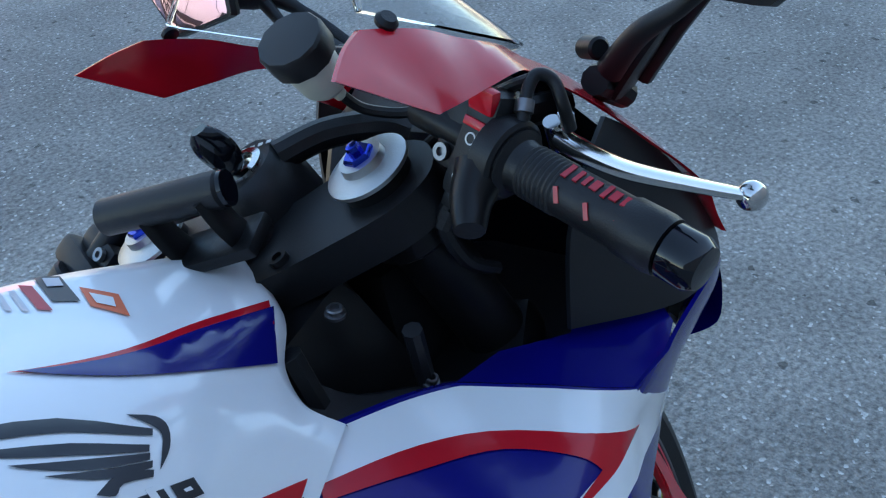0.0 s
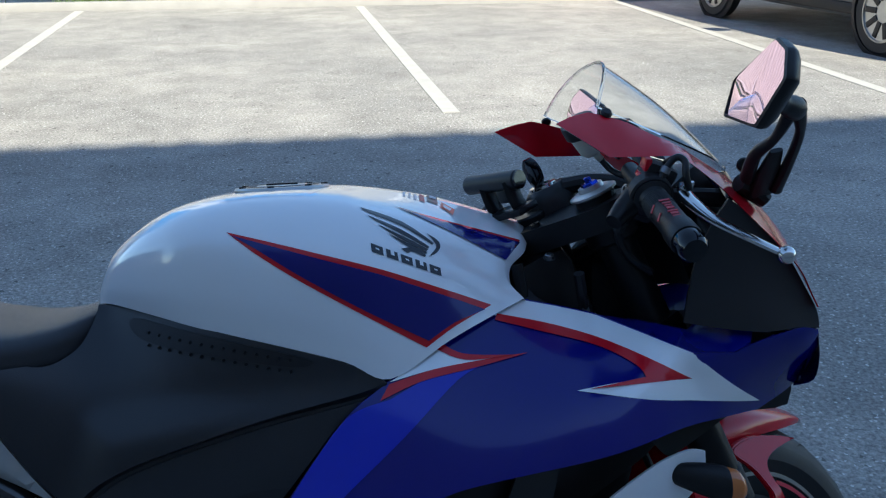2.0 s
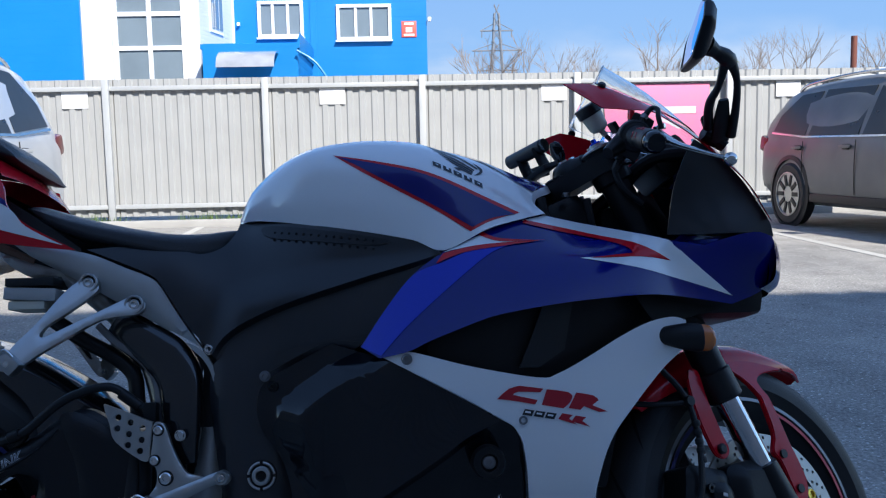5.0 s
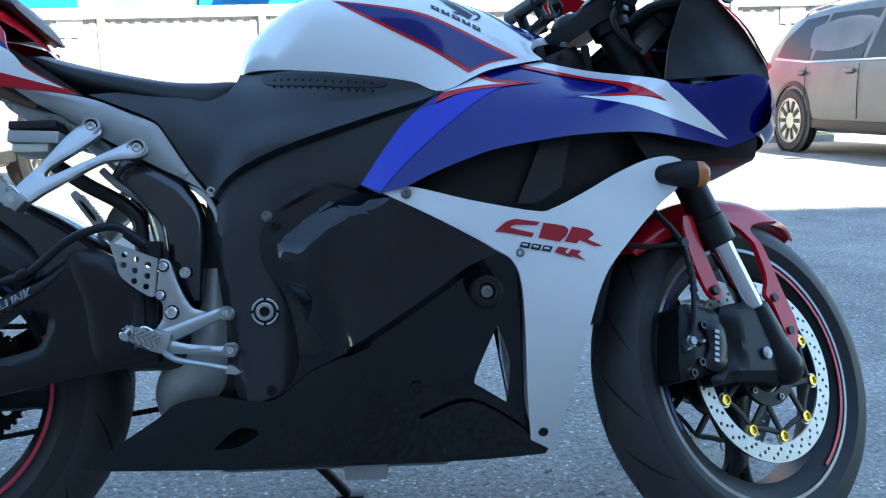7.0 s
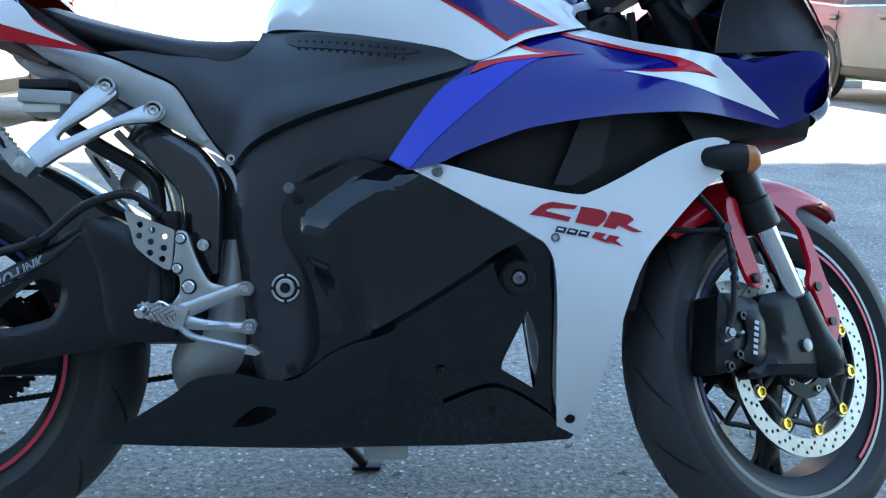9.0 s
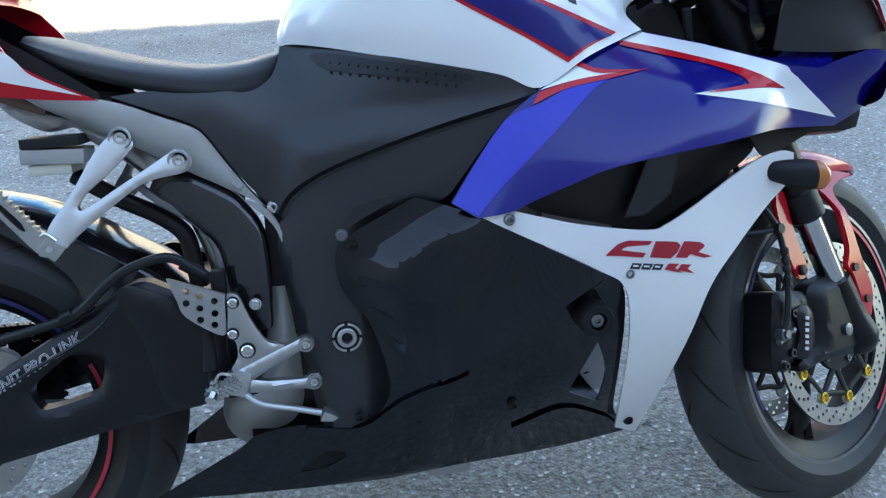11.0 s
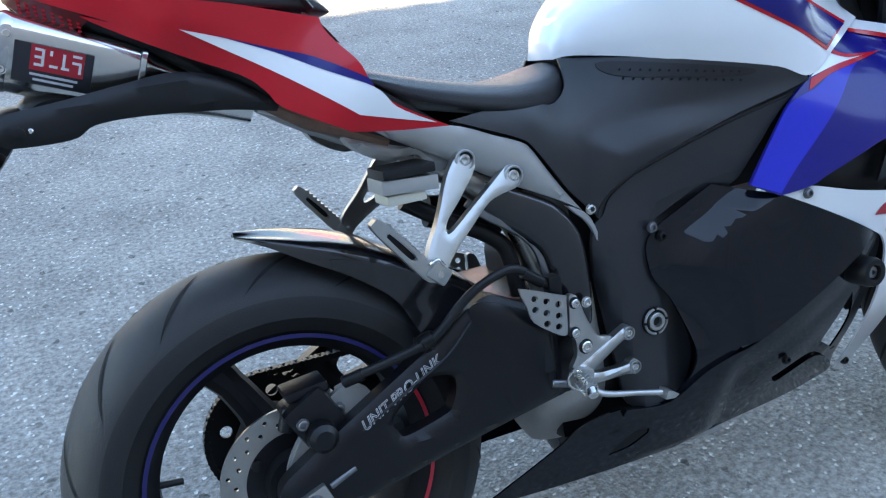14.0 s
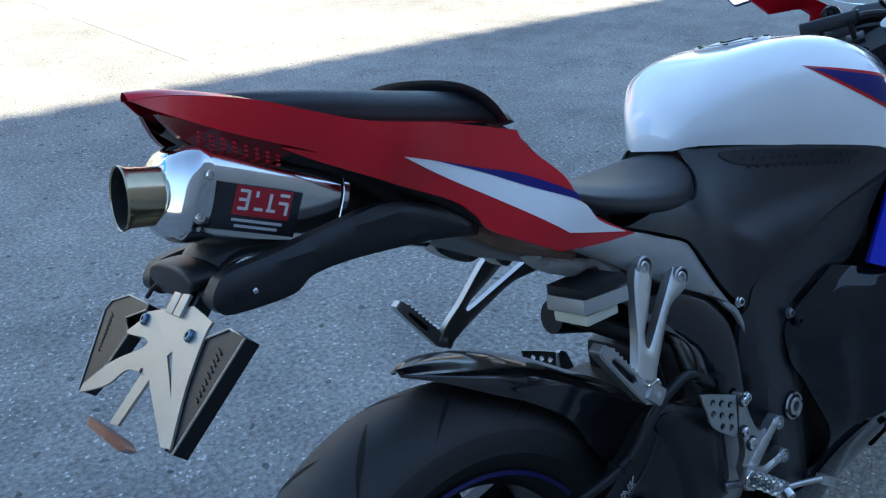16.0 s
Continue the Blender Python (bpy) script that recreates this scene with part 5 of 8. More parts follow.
part("pedal_link", rod((0.398, -0.176, 0.378), (0.372, -0.170, 0.384), 0.006, bevel=0.001), DARK_STEEL, pedal)
part("rear_master_cylinder", rod((0.372, -0.160, 0.400), (0.372, -0.155, 0.475), 0.013, bevel=0.002), BLACK_PLASTIC, bike)
part("master_cap", rod((0.374, -0.162, 0.40), (0.374, -0.164, 0.375), 0.008, bevel=0.001), DARK_CAST, bike)
part("side_stand", tube([(0.54, 0.10, 0.20), (0.60, 0.17, 0.15), (0.655, 0.235, 0.078)], 0.010, 12), BLACK_ALLOY, bike, "black side stand")
part("stand_foot", box((0.055, 0.04, 0.008), (0.660, 0.245, 0.074), Euler((radians(LEAN), 0, 0)).to_matrix(), 0.003), BLACK_ALLOY, bike)
part("link_bracket", box((0.07, 0.10, 0.03), (0.71, -0.02, 0.165), bevel=0.006), CAST, bike)

# swingarm
ARM = [(-0.034, 0.302), (-0.036, 0.345), (0.006, 0.376), (0.081, 0.418), (0.166, 0.464), (0.225, 0.497), (0.262, 0.522), (0.298, 0.534), (0.334, 0.518), (0.400, 0.485, 1), (0.40, 0.355, 1), (0.321, 0.342), (0.229, 0.326), (0.150, 0.310), (0.060, 0.292), (-0.005, 0.282)]
ARM_HOLE = [(0.131, 0.396), (0.158, 0.420), (0.190, 0.440), (0.226, 0.434), (0.231, 0.417), (0.221, 0.389), (0.205, 0.379), (0.150, 0.367), (0.137, 0.374)]
for s in (-1, 1):
    arm = part("swingarm", rounded(ARM, s * 0.163, s * 0.128, 0.016, 0.010, [ARM_HOLE], 0.010), DARK_CAST, bike, "black alloy swingarm with pale lettering")
    part("arm_rib", tube([(0.085, s * 0.158, 0.398), (0.14, s * 0.160, 0.428), (0.22, s * 0.160, 0.468), (0.262, s * 0.158, 0.505)], 0.006, 8, flat=(1, 0.5)), DARK_CAST, arm)
    part("arm_web", rounded([(0.262, 0.520), (0.292, 0.528), (0.345, 0.500), (0.385, 0.470, 1), (0.385, 0.365, 1), (0.318, 0.352), (0.298, 0.39), (0.288, 0.45)], s * 0.170, s * 0.158, 0.014, 0.008), DARK_CAST, arm)
    part("axle_block", box((0.046, 0.012, 0.042), (0.004, s * 0.168, 0.318), Euler((0, -0.35, 0)).to_matrix(), 0.003), ALLOY, arm)
    part("axle_nut", lathe([(0.016, 0), (0.016, 0.012), (0.013, 0.015), (0.009, 0.015), (0.009, 0.004)], (0, s * 0.172, 0.320), (0, s, 0), 24), DARK_STEEL, arm)
    part("adjuster", rod((0.028, s * 0.163, 0.335), (0.066, s * 0.160, 0.349), 0.0045), DARK_STEEL, arm)
part("swingarm_bridge", box((0.11, 0.27, 0.16), (0.385, 0, 0.42), bevel=0.02), DARK_CAST, bike)
text_part("lettering", "UNIT PRO-LINK", 0.0215, GREY_GRAPHIC, bike, Matrix.Translation((0.146, -0.1638, 0.4345)) @ pose(0, 0, 0, 90, 0, 0) @ pose(0, 0, 0, 0, 0, 27.6) @ Matrix.Diagonal((0.92, 1, 1, 1)), 0.0002, 0.3, "pale outlined lettering on the swingarm", stroke=0.00055)


# rear wheel details
def spokes(parent, n, r0, r1, w0, w1, depth, mat, twist=0.25, double=0.0, phase=0.35):
    for k in range(n):
        a = 2 * math.pi * k / n + phase
        for off in ((-double, double) if double else (0.0,)):
            pts = []
            for f in (0, 0.35, 0.7, 1.0):
                r, aa = r0 + (r1 - r0) * f, a + twist * f + off * (0.25 + 0.75 * f)
                pts.append((r * math.cos(aa), 0, r * math.sin(aa)))
            part("spoke", tube(pts, w0, 10, 3, radii=[w0, w0 * 0.75, w1 * 0.9, w1 * 1.15], flat=(1.0, depth), up=(0, 1, 0)), mat, parent)


def rim_tape(parent, r, y, mat, a0, a1, width=0.006):
    """A narrow reflective tape along the rim flange."""
    bm = bmesh.new()
    prev = None
    sg = 1 if y > 0 else -1
    for k in range(61):
        a = a0 + (a1 - a0) * k / 60
        cur = [bm.verts.new(((r + d) * math.cos(a), y + sg * e, (r + d) * math.sin(a))) for d, e in ((0, 0), (0, 0.0008), (width, 0.0008), (width, 0))]
        if prev:
            for i in range(4):
                bm.faces.new((prev[i], prev[(i + 1) % 4], cur[(i + 1) % 4], cur[i]))
        prev = cur
    part("rim_tape", bm, mat, parent)


def disc(parent, r, y, hole_rings, inner, mat, carrier, buttons, thick=0.005, name="brake_disc"):
    """A drilled floating brake disc with its carrier and buttons."""
    n = 120
    ring = lambda rr, k: [(rr * math.cos(2 * math.pi * i / k), rr * math.sin(2 * math.pi * i / k)) for i in range(k)]
    holes = [ring(inner, 60)[::-1]]
    for rr, num, hr, ph in hole_rings:
        for k in range(num):
            a = 2 * math.pi * (k + ph) / num
            holes.append([(rr * math.cos(a) + hr * math.cos(b), rr * math.sin(a) + hr * math.sin(b)) for b in (2 * math.pi * i / 8 for i in range(8))])
    bm = bmesh.new()
    V, tris = fill(ring(r, n), holes, 0.02)
    f = [bm.verts.new((x, y, z)) for x, z in V]
    b = [bm.verts.new((x, y + thick, z)) for x, z in V]
    seen = {}
    for t in tris:
        bm.faces.new([f[i] for i in t])
        bm.faces.new([b[i] for i in reversed(t)])
        for i in range(3):
            e = tuple(sorted((t[i], t[(i + 1) % 3])))
            seen[e] = seen.get(e, 0) + 1
    for (i, j), c in seen.items():
        if c == 1:
            bm.faces.new((f[i], f[j], b[j], b[i]))
    bmesh.ops.delete(bm, geom=[v for v in bm.verts if not v.link_faces], context="VERTS")
    d = part(name, bm, mat, parent, "drilled steel brake disc", sharp=30)
    return d


VIOLET_TAPE = material("blue_rim_tape", (0.012, 0.012, 0.11), 0.35, vary=0.1)
RED_TAPE = material("red_rim_tape", (0.62, 0.03, 0.06), 0.35, vary=0.1)
spokes(rear_wheel, 3, 0.05, 0.192, 0.034, 0.026, 1.0, RIM_BLACK, 0.15, 0.0, radians(107))
part("hub", lathe([(0.02, -0.10), (0.045, -0.10), (0.055, -0.05), (0.06, 0), (0.07, 0.05), (0.055, 0.10), (0.02, 0.10)], axis=(0, 1, 0), seg=36), RIM_BLACK, rear_wheel)
disc(rear_wheel, 0.110, -0.083, [(0.100, 20, 0.0035, 0), (0.088, 20, 0.0035, 0.5)], 0.074, DISC_STEEL, RIM_BLACK, 0)
part("disc_carrier", lathe([(0.045, -0.080), (0.076, -0.082), (0.077, -0.078), (0.045, -0.070)], axis=(0, 1, 0), seg=40, closed=True), RIM_BLACK, rear_wheel)
for k in range(5):
    a = 2 * math.pi * k / 5
    part("carrier_bolt", lathe([(0.008, 0), (0.008, 0.004), (0.004, 0.005)], (0.066 * math.cos(a), -0.083, 0.066 * math.sin(a)), (0, -1, 0), 14), DARK_CAST, rear_wheel)
part("valve", rod((-0.186, -0.03, 0.03), (-0.150, -0.03, 0.026), 0.005), BLACK_PLASTIC, rear_wheel)
rim_tape(rear_wheel, 0.205, -0.0755, VIOLET_TAPE, 0.6, 3.1)
rim_tape(rear_wheel, 0.205, -0.0755, RED_TAPE, -1.4, 0.4)
# sprocket and chain on the far side
ringv = []
for k in range(172):
    a = 2 * math.pi * k / 172
    r = 0.098 + (0.006 if (k // 2) % 2 else 0)
    ringv.append((r * math.cos(a), r * math.sin(a)))
sh = [[(0.074 * math.cos(a) + 0.010 * math.cos(b), 0.074 * math.sin(a) + 0.010 * math.sin(b)) for b in (2 * math.pi * i / 12 for i in range(12))] for a in (2 * math.pi * k / 9 for k in range(9))]
spm = shell(ringv, 0.098, 0.006, holes=sh + [[(0.045 * math.cos(2 * math.pi * i / 24), 0.045 * math.sin(2 * math.pi * i / 24)) for i in range(24)]], step=0.05, steps=1)
part("sprocket", spm, BLACK_ALLOY, rear_wheel, "black rear sprocket")
link = bmesh.new()
for x in (-0.006, 0.006):
    add_lathe(link, [(0.0055, 0), (0.0055, 0.016)], (x, -0.008, 0), (0, 1, 0), 10)
for y in (-0.008, 0.007):
    add_box(link, (0.016, 0.0015, 0.009), (0, y, 0))
CHAIN = []
for k in range(26):
    CHAIN.append((0.0 + 0.52 * k / 26, 0.320 + 0.103 - 0.005 * k / 26, -0.01))
    CHAIN.append((0.0 + 0.52 * k / 26, 0.320 - 0.103 + 0.075 * k / 26, 0.144))
for k in range(16):
    a = math.pi / 2 + math.pi * (k + 0.5) / 16
    CHAIN.append((0.103 * math.cos(a), 0.320 + 0.103 * math.sin(a), a - math.pi / 2))
chain = part("drive_chain", bmesh.new(), BLACK_ALLOY, bike, "dark drive chain")
lm = bpy.data.meshes.new("link")
link.to_mesh(lm)
link.free()
lm.materials.append(BLACK_ALLOY)
for x, z, a in CHAIN:
    o = new("link", lm)
    o.parent, o.matrix_basis = chain, Matrix.Translation((x, 0.101, z)) @ Matrix.Rotation(-a, 4, "Y")
# caliper
cal = part("rear_caliper", box((0.066, 0.060, 0.070), (0.030, -0.112, 0.424), Euler((0, -0.5, 0)).to_matrix(), 0.010), DARK_CAST, bike, "dark rear brake caliper")
part("piston_housing", lathe([(0.021, 0), (0.022, 0.004), (0.020, 0.020), (0.013, 0.026)], (0.032, -0.140, 0.402), (0, -1, 0), 24), DARK_CAST, cal)
part("caliper_bridge", box((0.060, 0.050, 0.014), (0.026, -0.108, 0.462), Euler((0, -0.1, 0)).to_matrix(), 0.004), DARK_CAST, cal)
part("slide_boot", rod((-0.012, -0.120, 0.412), (0.000, -0.120, 0.445), 0.010, bevel=0.002), BLACK_PLASTIC, cal)
part("caliper_bracket", plate([(-0.02, 0.34), (0.0, 0.39), (0.060, 0.448), (0.092, 0.452), (0.115, 0.425), (0.07, 0.36), (0.02, 0.315)], -0.124, -0.112, step=0.04, bevel=0.003), CAST, cal)
for p in ((0.066, -0.126, 0.424), (0.010, -0.144, 0.424)):
    bolt(p, 0.007, cal, DARK_STEEL)
part("bleed_nipple", rod((0.05, -0.12, 0.445), (0.062, -0.125, 0.456), 0.006), STEEL, cal)
# hugger
HUG = [(-0.010, 0.012, 0.668, 0.004), (0.03, 0.050, 0.664, 0.014), (0.08, 0.078, 0.654, 0.030), (0.14, 0.088, 0.636, 0.045), (0.20, 0.090, 0.606, 0.060), (0.26, 0.090, 0.568, 0.075), (0.31, 0.088, 0.536, 0.085), (0.345, 0.085, 0.500, 0.080)]
part("hugger", thicken(loft([[(x - d * 0.3, -w, z - d), (x - d * 0.1, -w * 0.96, z - d * 0.3), (x, -w * 0.6, z - 0.002), (x, 0, z + 0.004), (x, w * 0.6, z - 0.002), (x - d * 0.1, w * 0.96, z - d * 0.3), (x - d * 0.3, w, z - d)] for x, w, z, d in HUG]), 0.003), CARBON, bike, "glossy black carbon rear hugger")
HUG_SIDE = [(0.10, 0.622), (0.17, 0.600), (0.24, 0.562), (0.30, 0.520), (0.320, 0.495), (0.262, 0.478), (0.226, 0.470), (0.208, 0.490), (0.185, 0.540), (0.135, 0.590)]
for s in (False, True):
    part("hugger_side", shell(HUG_SIDE, lambda q: -0.092 - 0.25 * np.clip(0.52 - q[:, 1], 0, 0.06), 0.004, step=0.012, mirror=s), CARBON, bike)


# ---- front half of the motorcycle ----
FORK_TOP, FORK_LOW = Vector((1.084, 0.104, 0.925)), Vector((1.363, 0.104, 0.2935))


def leg_at(s, side):
    p = FORK_TOP.lerp(FORK_LOW, s)
    return Vector((p.x, p.y * side, p.z))


FRAME_OF_STEER = Matrix(((math.cos(RAKE), 0, -math.sin(RAKE), 0), (0, 1, 0, 0), (math.sin(RAKE), 0, math.cos(RAKE), 0), (0, 0, 0, 1)))
for side in (-1, 1):
    fork = part("fork_leg", rod(leg_at(0, side), leg_at(0.665, side), 0.0265, bevel=0.002), BLACK_ALLOY, bike, "black upside-down fork leg", STEER)
    part("collar", rod(leg_at(0.60, side), leg_at(0.675, side), 0.0295, bevel=0.003), BLACK_PLASTIC, fork)
    part("slider_tube", rod(leg_at(0.66, side), leg_at(0.88, side), 0.0208, seg=28), CHROME, fork, "chromed fork slider")
    foot = part("fork_foot", tube([leg_at(0.845, side), leg_at(0.90, side), leg_at(0.955, side), leg_at(1.0, side) + Vector((0, side * 0.006, -0.004)), leg_at(1.035, side)], 0.03, 18, radii=[0.027, 0.029, 0.031, 0.033, 0.020]), BLACK_ALLOY, fork, "black cast fork foot")
    part("axle_end", lathe([(0.016, 0), (0.016, 0.008), (0.012, 0.012), (0.008, 0.012), (0.007, 0.003)], FRONT_AXLE + Vector((-0.006, side * 0.122, 0.0)), (0, side, 0), 20), STEEL, fork)
    part("pinch_bolt", lathe([(0.010, 0), (0.010, 0.007), (0.004, 0.008)], (1.310, side * 0.122, 0.311), (0, side, 0), 16), DARK_STEEL, fork)
    up = leg_at(0, side) - leg_at(0.1, side)
    part("preload_ring", lathe([(0.026, -0.002), (0.031, 0.0), (0.031, 0.003), (0.024, 0.006), (0.017, 0.0062), (0.016, 0.012)], leg_at(0, side), up, 36), ALLOY, fork, "bright machined fork cap")
    part("adjuster_hex", lathe([(0.0115, 0.006), (0.0115, 0.014), (0.010, 0.016), (0.005, 0.016), (0.005, 0.022), (0.003, 0.023)], leg_at(0, side), up, 6), BLUE_ANODISED, fork, "blue anodised adjuster")
    # caliper and its mount on the fork foot
    near = lambda bm: bm if side < 0 else flip(bm)
    calp = part("front_caliper", near(rounded([(1.165, 0.392), (1.205, 0.390), (1.245, 0.380), (1.250, 0.349), (1.240, 0.296), (1.217, 0.284), (1.170, 0.276), (1.141, 0.274), (1.148, 0.330), (1.156, 0.365)], -0.112, -0.052, 0.012, 0.010)), BLACK_ALLOY, bike, "black four-piston front caliper", STEER)
    face = part("caliper_face", near(rounded([(1.195, 0.360), (1.223, 0.364), (1.237, 0.345), (1.231, 0.300), (1.211, 0.283), (1.180, 0.292), (1.197, 0.321)], -0.122, -0.108, 0.006, 0.005)), BLACK_ALLOY, calp)
    for k in range(6):
        c = Vector((1.203, 0, 0.300)).lerp(Vector((1.2135, 0, 0.346)), k / 5)
        part("maker_bar", box((0.0085, 0.0012, 0.0052), (c.x, side * 0.1222, c.z), Matrix.Rotation(0.25, 3, "Y")), GREY_GRAPHIC, face)
    for x, z, r in ((1.193, 0.357, 0.007), (1.177, 0.298, 0.007), (1.157, 0.281, 0.0065)):
        part("caliper_bolt", lathe([(r * 1.5, 0), (r * 1.5, 0.003), (r, 0.004), (r, 0.010), (r * 0.5, 0.010), (r * 0.45, 0.005)], (x, side * 0.108, z), (0, side, 0), 16), DARK_CAST, calp)
    part("pad_pin", rod((1.150, side * 0.112, 0.318), (1.192, side * 0.112, 0.332), 0.0045), DARK_STEEL, calp)
    part("banjo", lathe([(0.010, 0), (0.010, 0.014), (0.007, 0.015), (0.007, 0.020)], (1.158, side * 0.106, 0.330), (0, side, 0), 6), DARK_STEEL, calp)
    part("banjo_neck", rod((1.160, side * 0.116, 0.332), (1.180, side * 0.116, 0.328), 0.006), BLACK_ALLOY, calp)
    hose = part("brake_hose", tube([(1.158, side * 0.116, 0.332), (1.170, side * 0.120, 0.360), (1.181, side * 0.121, 0.424), (1.179, side * 0.120, 0.459), (1.174, side * 0.118, 0.491), (1.160, side * 0.112, 0.520), (1.135, side * 0.10, 0.560), (1.12, side * 0.08, 0.64)], 0.0050, 10), BLACK_PLASTIC, bike, "black front brake hose", STEER)
    part("hose_joint", lathe([(0.008, -0.006), (0.010, 0), (0.008, 0.006)], (1.175, side * 0.119, 0.491), (0, side, 0), 14), BLACK_ALLOY, hose)
    part("hose_branch", tube([(1.175, side * 0.117, 0.491), (1.149, side * 0.105, 0.489), (1.110, side * 0.085, 0.492), (1.07, side * 0.05, 0.505)], 0.0045, 8), BLACK_PLASTIC, hose)
    for k in range(5):
        part("hose_sleeve", lathe([(0.0052, 0), (0.0066, 0.002), (0.0066, 0.008), (0.0052, 0.010)], (1.1805, side * 0.1205, 0.395 + 0.014 * k), (0, 0, 1), 10), RUBBER, hose)
    part("caliper_mount", near(rounded([(1.240, 0.384), (1.285, 0.398), (1.331, 0.398), (1.345, 0.358), (1.352, 0.325), (1.372, 0.318), (1.388, 0.295), (1.376, 0.268), (1.340, 0.264), (1.300, 0.268), (1.255, 0.268), (1.205, 0.262), (1.200, 0.276), (1.232, 0.292), (1.242, 0.330)], -0.124, -0.084, 0.018, 0.016)), BLACK_ALLOY, bike, "black cast fork foot and caliper mount", STEER)

# front wheel details (local to the wheel's centre)
for k in range(3):
    a0 = radians(-102 + 120 * k)
    ca, sa = math.cos(a0), math.sin(a0)
    turn = lambda r, w: (r * ca - w * sa, r * sa + w * ca)
    blade = rounded([turn(0.030, -0.020), turn(0.09, -0.0165), turn(0.15, -0.018), turn(0.185, -0.030), turn(0.192, -0.036), turn(0.192, 0.036), turn(0.185, 0.030), turn(0.15, 0.018), turn(0.09, 0.0165), turn(0.030, 0.020)], -0.017, 0.0, 0.010, 0.007, [[turn(0.176, -0.005), turn(0.183, 0), turn(0.176, 0.005), turn(0.170, 0)]], 0.012)
    part("spoke", blade, RIM_BLACK, front_wheel)
    part("spoke", flip(rounded([turn(0.030, -0.020), turn(0.09, -0.0165), turn(0.15, -0.018), turn(0.192, -0.036), turn(0.192, 0.036), turn(0.15, 0.018), turn(0.09, 0.0165), turn(0.030, 0.020)], -0.017, 0.0, 0.010, 0.007, (), 0.012)), RIM_BLACK, front_wheel)
part("hub", lathe([(0.016, -0.085), (0.03, -0.085), (0.042, -0.05), (0.034, 0), (0.042, 0.05), (0.03, 0.085), (0.016, 0.085)], axis=(0, 1, 0), seg=36), RIM_BLACK, front_wheel)
part("axle", lathe([(0.0125, -0.128), (0.0125, 0.128)], axis=(0, 1, 0), seg=20), STEEL, front_wheel)
for y in (-0.068, 0.063):
    disc(front_wheel, 0.155, y, [(0.1480, 30, 0.0030, 0), (0.1405, 30, 0.0030, 0.35), (0.1330, 30, 0.0030, 0.65)], 0.126, DISC_STEEL, RIM_BLACK, 10)
    sy = -1 if y < 0 else 1
    part("carrier_hub", lathe([(0.040, y - 0.004), (0.062, y - 0.003), (0.063, y + 0.004), (0.040, y + 0.005)], axis=(0, 1, 0), seg=40, closed=True), RIM_BLACK, front_wheel)
    for k in range(10):
        a = radians(-10 + 36 * k)
        b = a + radians(36)
        on = lambda r, t: (r * math.cos(t), y + 0.002, r * math.sin(t))
        part("rotor_button", lathe([(0.0098, -0.002), (0.0098, 0.0030), (0.0088, 0.0038), (0.0062, 0.0036), (0.0055, 0.0005)], (0.1135 * math.cos(a), y + (0 if sy < 0 else 0.005), 0.1135 * math.sin(a)), (0, sy, 0), 24), GOLD, front_wheel, "gold disc button" if k == 0 else "")
        part("button_lug", lathe([(0.0125, 0), (0.0135, 0.002), (0.0125, 0.004)], (0.1145 * math.cos(a), y + 0.0005, 0.1145 * math.sin(a)), (0, 1, 0), 20), DISC_STEEL, front_wheel)
        part("carrier_arm", tube([on(0.056, a + (0.31 if k % 2 else -0.31) * 0.9), on(0.108, a)], 0.006, 8, 3, radii=[0.0075, 0.0062], flat=(1, 0.5), up=(0, 1, 0)), RIM_BLACK, front_wheel)
        part("carrier_link", tube([on(0.109, a), on(0.101, (a + b) / 2), on(0.109, b)], 0.005, 8, 3, flat=(1, 0.5), up=(0, 1, 0)), RIM_BLACK, front_wheel)
    for k in range(5):
        a = radians(8 + 72 * k)
        part("carrier_bolt", lathe([(0.0055, 0), (0.0055, 0.004), (0.003, 0.004), (0.0028, 0.001)], (0.052 * math.cos(a), y + (-0.003 if sy < 0 else 0.004), 0.052 * math.sin(a)), (0, sy, 0), 14), DARK_STEEL, front_wheel)
rim_tape(front_wheel, 0.205, -0.0485, RED_TAPE, -0.9, 1.2)
rim_tape(front_wheel, 0.205, -0.0485, VIOLET_TAPE, 2.1, 3.6)
part("rim_lip", lathe([(0.2245, -0.0495), (0.2255, -0.0478), (0.2150, -0.0485), (0.2155, -0.0498)], axis=(0, 1, 0), seg=96, closed=True), DARK_STEEL, front_wheel)
part("rim_lip", lathe([(0.2245, -0.075), (0.2255, -0.0738), (0.2205, -0.0752)], axis=(0, 1, 0), seg=96, closed=True), STEEL, rear_wheel)


def tread(parent, R, a, b, n, mat, span, sweep):
    """Slanting rain grooves as strips just proud of the carcass, their shade put in as black."""
    for k in range(n):
        for sd in (-1, 1):
            a0 = 2 * math.pi * (k + (0.5 if sd > 0 else 0)) / n
            bm = bmesh.new()
            prev = None
            for i in range(13):
                f = i / 12
                v = math.pi / 2 + sd * (0.08 + span * f)
                th = a0 + sweep * f
                wdt = 0.0050 * math.sin(math.pi * (0.08 + 0.9 * f))
                ring = []
                for e in (-1, 1):
                    r = R - b + b * math.sin(v) ** 0.9 + 0.0008
                    ring.append(bm.verts.new((r * math.cos(th + e * wdt / R), -a * math.cos(v) * 1.002, r * math.sin(th + e * wdt / R))))
                if prev:
                    bm.faces.new((prev[0], prev[1], ring[1], ring[0]))
                prev = ring
            part("groove_strip", bm, mat, parent)


tread(front_wheel, 0.296, 0.060, 0.057, 16, GROOVE, 0.95, 0.28)
tread(rear_wheel, 0.312, 0.090, 0.075, 14, GROOVE, 0.95, 0.30)

